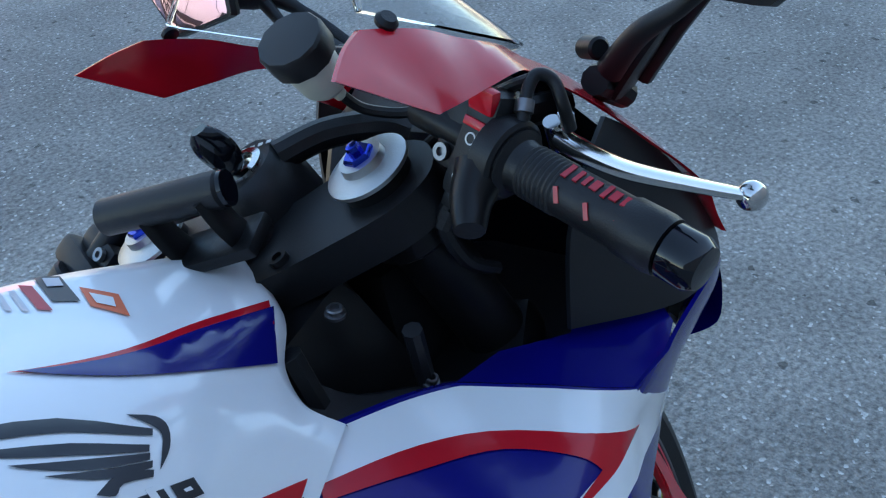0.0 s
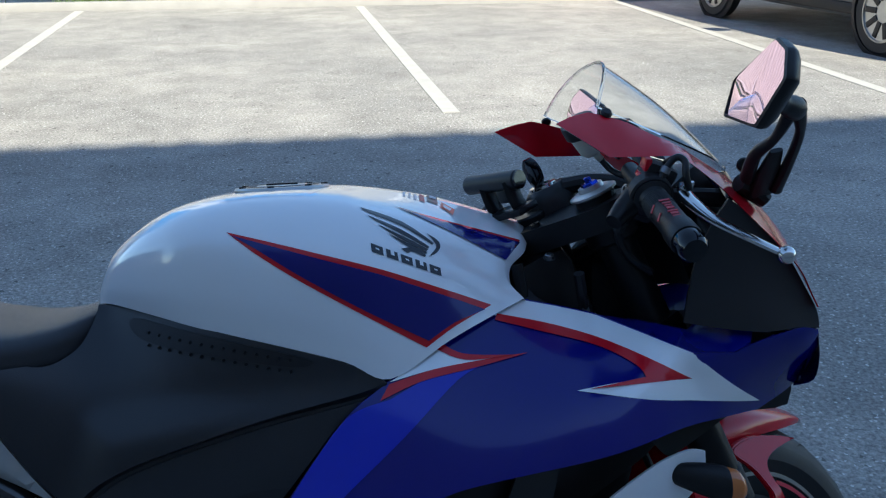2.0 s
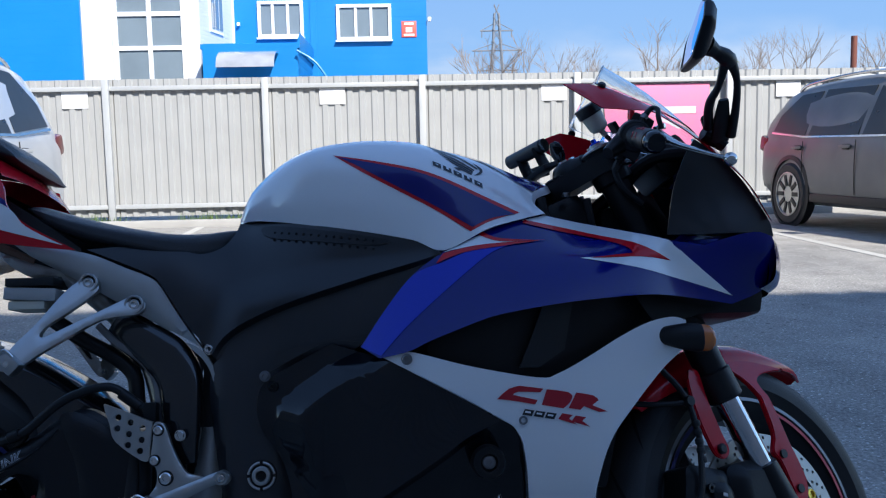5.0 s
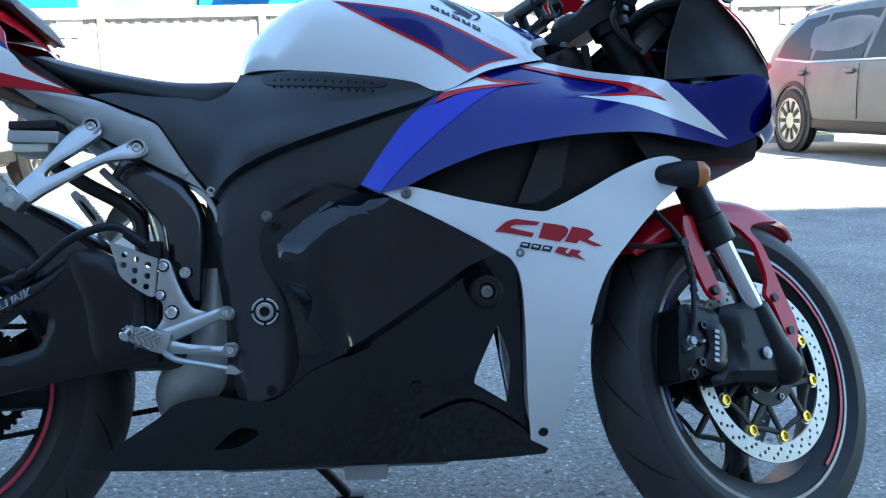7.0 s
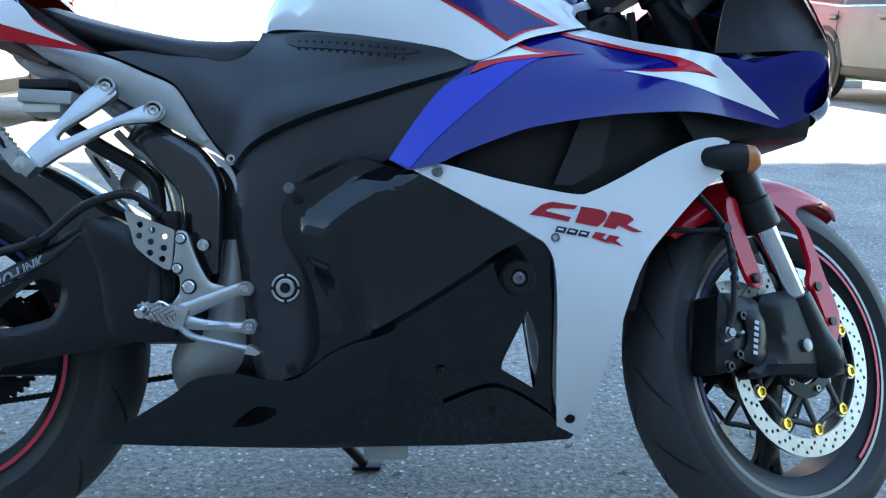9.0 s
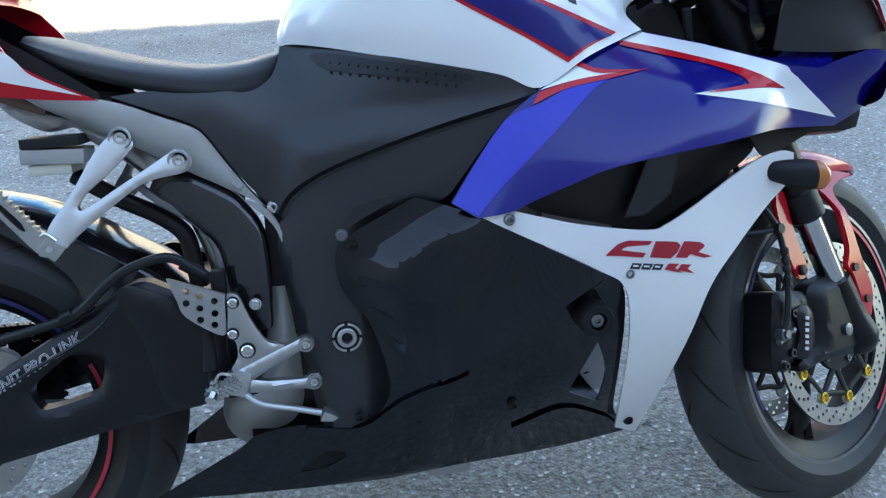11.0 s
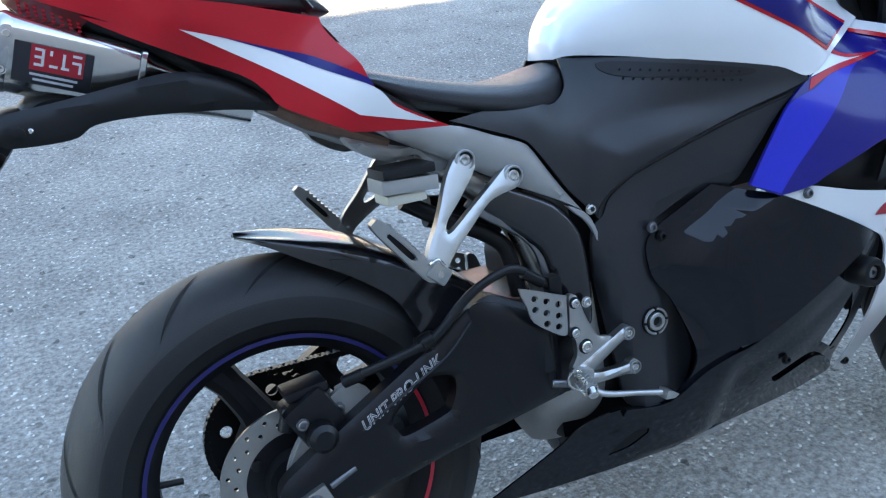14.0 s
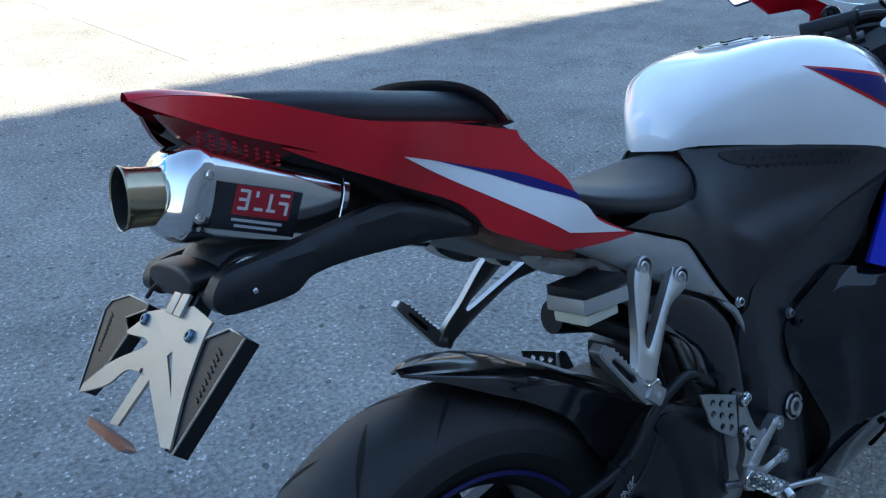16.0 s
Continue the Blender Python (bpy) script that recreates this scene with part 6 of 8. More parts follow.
# mudguard
FEND = []
for deg, w, d in ((52, 0.012, 0.004), (60, 0.040, 0.016), (72, 0.058, 0.030), (88, 0.066, 0.044), (106, 0.068, 0.052), (120, 0.066, 0.046), (132, 0.060, 0.030), (140, 0.052, 0.016)):
    a = radians(deg)
    rr = 0.316 + 0.0009 * max(0, 72 - deg)
    FEND.append([(FRONT_AXLE.x + (rr + o) * math.cos(a), y, FRONT_AXLE.z + (rr + o) * math.sin(a)) for y, o in ((-w, -d), (-w * 0.98, -d * 0.4), (-w * 0.62, 0), (0, 0.007), (w * 0.62, 0), (w * 0.98, -d * 0.4), (w, -d))])
guard = part("front_mudguard", thicken(loft(FEND), 0.003), RED, bike, "glossy red front mudguard with side stays", STEER)
for side in (-1, 1):
    st = plate([(1.300, 0.560), (1.345, 0.572), (1.400, 0.566), (1.440, 0.556, 1), (1.385, 0.548), (1.356, 0.535), (1.352, 0.512), (1.369, 0.461), (1.381, 0.423), (1.393, 0.394), (1.402, 0.359), (1.392, 0.324), (1.382, 0.316), (1.373, 0.324), (1.363, 0.358), (1.351, 0.393), (1.338, 0.411), (1.347, 0.441), (1.336, 0.492), (1.324, 0.530)], -0.122, -0.112, step=0.02, bevel=0.002)
    for v in st.verts:
        v.co.y += max(0, (v.co.z - 0.50)) * 0.55
    part("stay", st if side < 0 else flip(st), RED, guard)
    for x, z in ((1.380, 0.350), (1.357, 0.406)):
        part("stay_bolt", lathe([(0.007, 0), (0.007, 0.005), (0.003, 0.005)], (x, side * 0.121, z), (0, side, 0), 16), DARK_CAST, guard)
    rs = plate([(1.198, 0.540), (1.222, 0.545), (1.232, 0.500), (1.250, 0.445), (1.260, 0.418), (1.250, 0.404), (1.236, 0.405), (1.224, 0.416), (1.208, 0.456), (1.198, 0.500)], -0.104, -0.096, step=0.04, bevel=0.002)
    part("stay_bolt", lathe([(0.0085, 0), (0.0085, 0.006), (0.006, 0.008), (0.003, 0.008)], (1.240, side * 0.103, 0.418), (0, side, 0), 16), DARK_CAST, guard)
    part("rear_stay", rs if side < 0 else flip(rs), RED, guard)

# steering head: clamps, caps, ignition, mount bar
HEAD = STEER @ Matrix.Translation((1.0606, 0, 0.914)) @ FRAME_OF_STEER
clamp_bm = bmesh.new()
plan = outline([(0.062, 0.104), (0.050, 0.138), (0.018, 0.148), (-0.010, 0.125), (-0.030, 0.075), (-0.044, 0.030), (-0.046, 0.0), (-0.044, -0.030), (-0.030, -0.075), (-0.010, -0.125), (0.018, -0.148), (0.050, -0.138), (0.062, -0.104), (0.045, -0.060), (0.030, -0.03), (0.028, 0), (0.030, 0.03), (0.045, 0.060)])
lo_v = [clamp_bm.verts.new((x, y, -0.042)) for x, y in plan]
hi_v = [clamp_bm.verts.new((x, y, -0.010)) for x, y in plan]
for i in range(len(plan)):
    j = (i + 1) % len(plan)
    clamp_bm.faces.new((lo_v[i], lo_v[j], hi_v[j], hi_v[i]))
clamp_bm.faces.new(lo_v[::-1])
clamp_bm.faces.new(hi_v)
bmesh.ops.bevel(clamp_bm, geom=[e for e in clamp_bm.edges if e.calc_face_angle(0) > 0.8], offset=0.006, segments=3, affect="EDGES")
clamp = part("top_clamp", clamp_bm, BLACK_PLASTIC, bike, "black cast top fork clamp", HEAD)
part("stem_nut", lathe([(0.021, -0.010), (0.021, -0.002), (0.017, 0.001), (0.010, 0.001)], axis=(0, 0, 1), seg=24), BLACK_ALLOY, clamp)
for x, y in ((-0.030, -0.040), (-0.030, 0.040)):
    part("clamp_screw", lathe([(0.007, 0), (0.007, 0.005), (0.004, 0.005), (0.004, 0.002)], (x, y, -0.010), (0, 0, 1), 16), BLACK_ALLOY, clamp)
part("lower_clamp", box((0.09, 0.27, 0.04), (0.01, 0, -0.20), bevel=0.012), BLACK_ALLOY, bike, matrix=HEAD)
part("steering_stem", lathe([(0.028, -0.22), (0.034, -0.05)], axis=(0, 0, 1), seg=24), BLACK_ALLOY, bike, matrix=HEAD)
ign = part("ignition_lock", loft([[(0.048 + r * math.cos(a) * 1.3, r * math.sin(a), z) for a in (2 * math.pi * k / 14 for k in range(14))] for z, r in ((-0.03, 0.034), (0.0, 0.033), (0.015, 0.028), (0.022, 0.022))], True, True, 3, 1), BLACK_PLASTIC, bike, "black ignition lock with key inserted", HEAD)
part("lock_ring", lathe([(0.019, 0.022), (0.019, 0.026), (0.013, 0.027), (0.012, 0.020)], (0.044, 0, 0), (0, 0, 1), 26), STEEL, ign)
part("key_head", loft([[(0.038 + 0.006 * math.cos(a), 0.016 * sc * math.sin(a), z) for a in (2 * math.pi * k / 14 for k in range(14))] for z, sc in ((0.026, 0.4), (0.034, 0.9), (0.048, 1.1), (0.060, 0.9), (0.067, 0.4))], True, True, 3, 1), BLACK_GLOSS, ign, "black plastic key head")
part("fob", box((0.020, 0.030, 0.018), (0.010, 0.034, 0.030), Euler((0.2, 0.3, 0.4)).to_matrix(), 0.003), BLACK_PLASTIC, ign)
part("lock_housing", tube([(0.060, -0.02, 0.012), (0.085, -0.05, 0.002), (0.098, -0.085, -0.015), (0.10, -0.10, -0.03)], 0.012, 10), BLACK_PLASTIC, ign)
for k in range(4):
    part("label_mark", box((0.003, 0.004, 0.0006), (0.066, -0.018 + 0.008 * k, 0.0235)), WHITE_GRAPHIC, ign)
mount = part("mount_bar", rod((1.005, 0.052, 0.964), (1.0145, -0.044, 0.955), 0.0128, bevel=0.002), BLACK_PLASTIC, bike, "black accessory mounting bar above the clamp", STEER)
part("bar_cap", rod((1.0145, -0.0435, 0.955), (1.0152, -0.0465, 0.9547), 0.0122), BLACK_GLOSS, mount)
for y in (-0.030, 0.020):
    part("bar_post", tube([(1.010, y, 0.956), (1.016, y, 0.936), (1.026, y, 0.918)], 0.008, 10, flat=(1.6, 0.6)), BLACK_ALLOY, mount)
part("bar_base", box((0.035, 0.085, 0.010), (1.024, -0.004, 0.918), Euler((0, -RAKE, 0)).to_matrix(), 0.003), BLACK_ALLOY, mount)

# bars, grips, controls
GRIP_IN, GRIP_END = Vector((1.078, 0.205, 0.903)), Vector((1.0287, 0.2917, 0.8427))
for side in (-1, 1):
    sg = lambda p: Vector((p[0], p[1] * side, p[2]))
    gi, ge = sg(GRIP_IN), sg(GRIP_END)
    ax = (ge - gi).normalized()
    L = (ge - gi).length
    clip = part("clip_on", rod(gi - ax * 0.085, gi + ax * 0.02, 0.0115), BLACK_ALLOY, bike, "black clip-on handlebar", STEER)
    part("clip_clamp", rod(leg_at(0.035, side), leg_at(0.095, side), 0.034, bevel=0.004), BLACK_ALLOY, clip)
    grip = part("grip", lathe([(0.0135, 0), (0.0215, 0.001), (0.0225, 0.005), (0.0175, 0.008), (0.0165, 0.012), (0.0165, L - 0.030), (0.0180, L - 0.027), (0.0185, L - 0.006), (0.0175, L)], gi, ax, 32), BLACK_PLASTIC, bike, "black rubber grip with red accents", STEER)
    for k in range(8):
        part("grip_rib", lathe([(0.0168, 0), (0.0174, 0.0012), (0.0168, 0.0024)], gi + ax * (0.016 + 0.0036 * k), ax, 24), RUBBER, grip)
    part("bar_end", lathe([(0.0145, 0), (0.0165, 0.002), (0.0165, 0.018), (0.013, 0.024), (0.004, 0.025)], ge, ax, 28), BLACK_GLOSS, grip, "black bar end weight")
    up = Vector((-0.35, 0, 0.93))
    sidev = ax.cross(up).normalized()
    upn = sidev.cross(ax).normalized()
    if side < 0:
        for i, (dx, w, h) in enumerate(((0.050, 0.0035, 0.012), (0.0575, 0.003, 0.010), (0.0635, 0.003, 0.008), (0.070, 0.005, 0.008), (0.078, 0.003, 0.011), (0.084, 0.005, 0.008), (0.091, 0.003, 0.008))):
            th = 0.25
            nrm = upn * math.cos(th) - sidev * math.sin(th)
            part("red_mark", box((w, h, 0.001), gi + ax * (dx - 0.004) + nrm * 0.0166, Matrix((ax, nrm.cross(ax), nrm)).transposed()), RED_GRAPHIC, grip)
        for k in range(3):
            th = -0.75
            nrm = upn * math.cos(th) - sidev * math.sin(th)
            part("red_dash", box((0.003, 0.010, 0.001), gi + ax * (0.048 + 0.022 * k) + nrm * 0.0166, Matrix((ax, nrm.cross(ax), nrm)).transposed() @ Matrix.Rotation(0.5, 3, "Z")), RED_GRAPHIC, grip)
    rise = (Vector((0.40, -0.34, 0.85)) if side < 0 else Vector((0.60, 0.30, 0.74))).normalized()
    out_ax = (STEER.to_3x3() @ ax).normalized()
    face = out_ax.cross(rise).normalized() * (1 if side < 0 else -1)
    if face.z < 0:
        face = -face
    rise = (rise - out_ax * rise.dot(out_ax)).normalized()
    mpod = Matrix((out_ax, rise, face)).transposed()
    mid = STEER @ (gi - ax * 0.024) - face * 0.004
    pod = part("switch_pod", box((0.026, 0.074, 0.040), mid, mpod, 0.008), BLACK_PLASTIC, bike, "black handlebar switch pod")
    part("throttle_housing", lathe([(0.024, 0), (0.0265, 0.002), (0.0265, 0.017), (0.024, 0.019)], STEER @ (gi - ax * 0.016), out_ax, 28), BLACK_PLASTIC, pod)
    part("pod_half", box((0.022, 0.050, 0.034), mid - out_ax * 0.022 - face * 0.004, mpod, 0.007), BLACK_PLASTIC, pod)
    part("pod_screw", lathe([(0.006, 0), (0.006, 0.004), (0.003, 0.004), (0.003, 0.001)], mid - out_ax * 0.022 - rise * 0.014 + face * 0.014, face, 14), DARK_STEEL, pod)
    if side < 0:
        part("kill_switch", box((0.020, 0.016, 0.008), mid + rise * 0.030 + face * 0.020, mpod @ Euler((0.35, 0, 0)).to_matrix(), 0.002), RED, pod, "red engine stop switch")
        part("red_bar", box((0.018, 0.006, 0.003), mid + rise * 0.014 + face * 0.0205, mpod, 0.001), RED, pod)
        for dz in (0.004, -0.022):
            part("switch_symbol", lathe([(0.0042, 0), (0.0042, 0.0006), (0.0032, 0.0006), (0.0032, 0)], mid + rise * dz + face * 0.0199, face, 16, closed=True), WHITE_GRAPHIC, pod)
        part("starter_button", box((0.022, 0.012, 0.010), mid - rise * 0.040 + face * 0.010, mpod, 0.003), BLACK_ALLOY, pod)
        part("pod_lead", tube([mid - rise * 0.036 - out_ax * 0.010, mid - rise * 0.060 - out_ax * 0.012 + face * 0.004, mid - rise * 0.085 - face * 0.02, mid - rise * 0.095 - face * 0.06], 0.0055, 8), BLACK_PLASTIC, pod)
        part("lead_sleeve", tube([mid - rise * 0.050 - out_ax * 0.011 + face * 0.002, mid - rise * 0.064 - out_ax * 0.012 + face * 0.002], 0.0075, 10), RUBBER, pod)
    # lever and perch
    perch = part("lever_perch", tube([gi - ax * 0.012 + sidev * 0.015, gi - ax * 0.004 + sidev * 0.035 - upn * 0.004, gi + ax * 0.010 + sidev * 0.052 - upn * 0.006], 0.013, 12, radii=[0.018, 0.014, 0.010]), BLACK_ALLOY, bike, "black lever perch and cylinder", STEER)
    p0 = sg((1.110, 0.226, 0.904))
    tip = sg((1.148, 0.323, 0.8175))
    part("lever", tube([p0, p0.lerp(tip, 0.15) + sidev * 0.006, p0.lerp(tip, 0.4) + sidev * 0.010, p0.lerp(tip, 0.7) + sidev * 0.006, tip], 0.007, 16, radii=[0.0100, 0.0105, 0.0085, 0.0068, 0.0052], flat=(1.2, 0.62), square=0.8), STEEL, perch, "polished alloy brake lever with ball end" if side < 0 else "polished alloy clutch lever with ball end")
    bm = bmesh.new()
    bmesh.ops.create_icosphere(bm, subdivisions=3, radius=0.0105, matrix=Matrix.Translation(tip))
    part("lever_ball", bm, STEEL, perch)
    part("lever_pin", rod(p0 + upn * 0.012, p0 - upn * 0.012, 0.006), STEEL, perch)
    if side < 0:
        loop = part("hose_loop", tube([(1.072, -0.212, 0.905), (1.084, -0.219, 0.925), (1.094, -0.226, 0.940), (1.101, -0.232, 0.945), (1.104, -0.239, 0.938), (1.100, -0.241, 0.923), (1.106, -0.238, 0.905)], 0.0042, 12), BLACK_PLASTIC, perch, "black brake hose")
        part("hose_clip", lathe([(0.0062, -0.004), (0.0062, 0.004)], (1.088, -0.2215, 0.931), (0.5, -0.3, 0.8), 12), DARK_STEEL, perch)
        part("feed_hose", tube([(1.098, -0.228, 0.944), (1.105, -0.205, 0.942), (1.115, -0.170, 0.935), (1.125, -0.13, 0.92)], 0.0042, 10), BLACK_PLASTIC, perch)
        part("banjo_bolt", rod((1.107, -0.232, 0.912), (1.112, -0.240, 0.910), 0.0055, seg=6), STEEL, perch)
# fluid pot
POT_FOOT = Vector((1.143, -0.036, 0.994))
POT_UP = (Vector((1.112, -0.048, 1.042)) - POT_FOOT).normalized()
POT = Matrix.Translation(POT_FOOT + POT_UP * 0.020) @ frame_of(POT_UP).to_4x4() @ Matrix.Scale(0.70, 4)
pot = part("fluid_reservoir", lathe([(0.010, -0.030), (0.019, -0.026), (0.024, -0.019), (0.028, 0.018), (0.028, 0.022)], axis=(0, 0, 1), seg=36, squash=(1, 1.1)), RESERVOIR, bike, "milky brake fluid reservoir with black lid", POT)
part("lid", lathe([(0.032, 0.018), (0.034, 0.020), (0.034, 0.042), (0.032, 0.045), (0.010, 0.046)], axis=(0, 0, 1), seg=12, squash=(1, 1.1)), BLACK_PLASTIC, pot, "black ribbed lid")
part("spigot", rod((0, 0, -0.028), (0.004, 0, -0.046), 0.007), RESERVOIR, pot)
part("pot_bracket", box((0.012, 0.05, 0.03), (0.03, -0.01, -0.04), bevel=0.003), BLACK_ALLOY, pot)
part("feed_hose", tube([(0.004, 0, -0.044), (0.010, -0.010, -0.075), (0.03, -0.045, -0.095), (0.05, -0.07, -0.085)], 0.006, 8), BLACK_PLASTIC, pot)

# upper cowl, screen, nose
COWL_CTRL = [(1.053, 1.030, -0.179), (1.100, 1.047, -0.139), (1.116, 0.990, -0.173), (1.160, 0.989, -0.167), (1.201, 0.988, -0.161), (1.245, 0.955, -0.174), (1.290, 0.905, -0.190), (1.324, 0.867, -0.200), (1.348, 0.838, -0.196), (1.086, 1.022, -0.172), (1.140, 1.014, -0.164), (1.200, 1.000, -0.150),
             (1.183, 1.020, -0.128), (1.247, 0.980, -0.122), (1.313, 0.935, -0.120), (1.385, 0.835, -0.115), (1.372, 0.80, -0.182)]
cowl_y = spline_surface(COWL_CTRL)
COWL = [(1.053, 1.030, 1), (1.064, 1.034), (1.080, 1.039), (1.102, 1.043, 1), (1.126, 1.037), (1.154, 1.028), (1.183, 1.014), (1.218, 0.999), (1.247, 0.982), (1.272, 0.966), (1.313, 0.937), (1.345, 0.900), (1.376, 0.843), (1.384, 0.800, 1), (1.368, 0.800, 1), (1.348, 0.838), (1.324, 0.867), (1.290, 0.905), (1.250, 0.952), (1.226, 0.976), (1.201, 0.987), (1.160, 0.9885), (1.116, 0.9895, 1)]
NOSE_CTRL = [(1.215, 0.784, -0.148), (1.300, 0.775, -0.196), (1.374, 0.770, -0.176), (1.354, 0.82, -0.181), (1.335, 0.86, -0.180), (1.300, 0.895, -0.176), (1.230, 0.955, -0.172), (1.235, 0.85, -0.155)]
nose_y = spline_surface(NOSE_CTRL)
for s in (False, True):
    cowl = part("upper_cowl", shell(COWL, cowl_y, 0.004, step=0.013, mirror=s), RED, bike, "glossy red upper cowl wing")
    sy = 1 if s else -1
    part("screen_screw", lathe([(0.007, 0), (0.0075, 0.003), (0.005, 0.006)], (1.125, sy * 0.138, 1.040), (0.1, sy * 0.7, 0.7), 16), BLACK_PLASTIC, cowl)
    part("nose_panel", shell([(1.215, 0.784, 1), (1.262, 0.778), (1.300, 0.776), (1.345, 0.777), (1.377, 0.772, 1), (1.372, 0.795), (1.355, 0.825), (1.332, 0.865), (1.297, 0.908), (1.262, 0.935, 1), (1.245, 0.905), (1.228, 0.855)], nose_y, 0.004, step=0.012, mirror=s), DARK_PLASTIC, bike, "matte black inner nose panel")
    bm = bmesh.new()
    SHELF = [(1.106, 0.137, 0.800), (1.152, 0.174, 0.782), (1.1985, 0.216, 0.762), (1.256, 0.200, 0.755), (1.224, 0.138, 0.773), (1.165, 0.120, 0.786),
             (1.280, 0.192, 0.766), (1.300, 0.160, 0.776), (1.240, 0.136, 0.784)]
    sv = [bm.verts.new((x, sy * y, z)) for x, y, z in SHELF]
    for face in ((0, 1, 5), (1, 2, 3, 4), (1, 4, 5), (4, 3, 6), (4, 6, 7, 8)):
        bm.faces.new([sv[k] for k in face])
    bmesh.ops.recalc_face_normals(bm, faces=bm.faces)
    part("fairing_shelf", thicken(bm, 0.003), BODY_BLUE, bike)
# clear screen
REAR_EDGE = [(1.119, -0.124, 1.050), (1.136, -0.098, 1.084), (1.150, -0.055, 1.106), (1.156, 0, 1.113), (1.150, 0.055, 1.106), (1.136, 0.098, 1.084), (1.119, 0.124, 1.050)]
FOOT_EDGE = [(1.128, -0.126, 1.046), (1.205, -0.122, 1.012), (1.285, -0.090, 0.980), (1.335, 0, 0.962), (1.285, 0.090, 0.980), (1.205, 0.122, 1.012), (1.128, 0.126, 1.046)]
rings = []
for a, b in zip(REAR_EDGE, FOOT_EDGE):
    a, b = Vector(a), Vector(b)
    mid = (a + b) / 2 + Vector((0.3, 0, 1)) * 0.035 * (a - b).length
    rings.append([tuple(a), tuple(mid), tuple(b)])
screen = part("windscreen", thicken(loft(rings, steps_u=6, steps_v=6), 0.0025), CLEAR, bike, "clear acrylic double-bubble windscreen")
screen.visible_shadow = False
part("screen_edge", tube(REAR_EDGE, 0.0022, 8), CLEAR, screen, "bright polished screen edge")
NOSE = []
for z, pts in ((0.690, ((1.372, -0.135), (1.402, -0.075), (1.418, 0))), (0.735, ((1.372, -0.160), (1.416, -0.085), (1.444, 0))), (0.778, ((1.362, -0.165), (1.410, -0.085), (1.440, 0))), (0.835, ((1.340, -0.172), (1.390, -0.085), (1.420, 0))),
               (0.890, ((1.300, -0.165), (1.360, -0.075), (1.388, 0))), (0.940, ((1.272, -0.135), (1.330, -0.055), (1.350, 0))), (0.962, ((1.290, -0.085), (1.328, -0.03), (1.338, 0)))):
    NOSE.append([(x, y, z) for x, y in pts] + [(x, -y, z) for x, y in pts[1::-1]])
nose = part("nose", loft(NOSE), BLACK_GLOSS, bike, "glossy black nose with headlamps")
part("headlamp", loft([[(x + 0.002, y, z) for x, y, z in ring] for ring in NOSE[2:5]]), CAR_GLASS, nose)
CHIN = [[(x, y, z) for x, y in pts] + [(x, -y, z) for x, y in pts[1::-1]] for z, pts in (
    (0.692, ((1.362, -0.142), (1.398, -0.080), (1.412, 0))), (0.705, ((1.376, -0.166), (1.414, -0.090), (1.438, 0))), (0.738, ((1.380, -0.172), (1.420, -0.094), (1.449, 0))), (0.770, ((1.374, -0.175), (1.417, -0.092), (1.446, 0))))]
part("nose_chin", loft(CHIN), BODY_BLUE, nose, "glossy blue chin of the nose")
# cockpit: instrument pod, inner trims, radiator
part("instrument_pod", box((0.07, 0.16, 0.055), (1.255, 0, 0.935), Euler((0, -0.7, 0)).to_matrix(), 0.012), BLACK_PLASTIC, bike, "black instrument pod")
part("fairing_bracket", tube([(1.30, -0.11, 0.93), (1.22, -0.07, 0.93), (1.16, -0.03, 0.88), (1.12, 0, 0.85)], 0.012, 10), BLACK_ALLOY, bike)
part("fairing_bracket", tube([(1.30, 0.11, 0.93), (1.22, 0.07, 0.93), (1.16, 0.03, 0.88), (1.12, 0, 0.85)], 0.012, 10), BLACK_ALLOY, bike)
part("head_stock", box((0.16, 0.14, 0.17), (1.055, 0, 0.775), Euler((0, -RAKE, 0)).to_matrix(), 0.03), BLACK_ALLOY, bike)
# added matt black block that hides the sunlit far nose panel
part("inner_block", box((0.08, 0.16, 0.10), (1.168, 0.03, 0.805), bevel=0.02), INNER_BLACK, bike)
# duct box enlarged as a dark filler in front of the lit far fairing
part("air_duct", box((0.32, 0.25, 0.10), (1.22, 0, 0.70), bevel=0.03), BLACK_PLASTIC, bike)
part("radiator", box((0.05, 0.30, 0.26), (1.10, 0, 0.52), Euler((0, 0.25, 0)).to_matrix(), 0.008), BLACK_ALLOY, bike, "black radiator behind the front wheel")
part("inner_cable", tube([(1.09, -0.13, 0.85), (1.10, -0.115, 0.80), (1.105, -0.105, 0.74), (1.10, -0.10, 0.66)], 0.007, 8), BLACK_PLASTIC, bike)
part("inner_cable", tube([(1.02, -0.09, 0.86), (1.03, -0.095, 0.80), (1.05, -0.095, 0.74), (1.06, -0.09, 0.66)], 0.010, 8), BLACK_PLASTIC, bike)
bolt((1.065, -0.085, 0.865), 0.006, bike, DARK_STEEL, axis=(0, -0.3, 1))
bolt((1.10, -0.12, 0.80), 0.005, bike, DARK_STEEL, axis=(0, -0.6, 1))
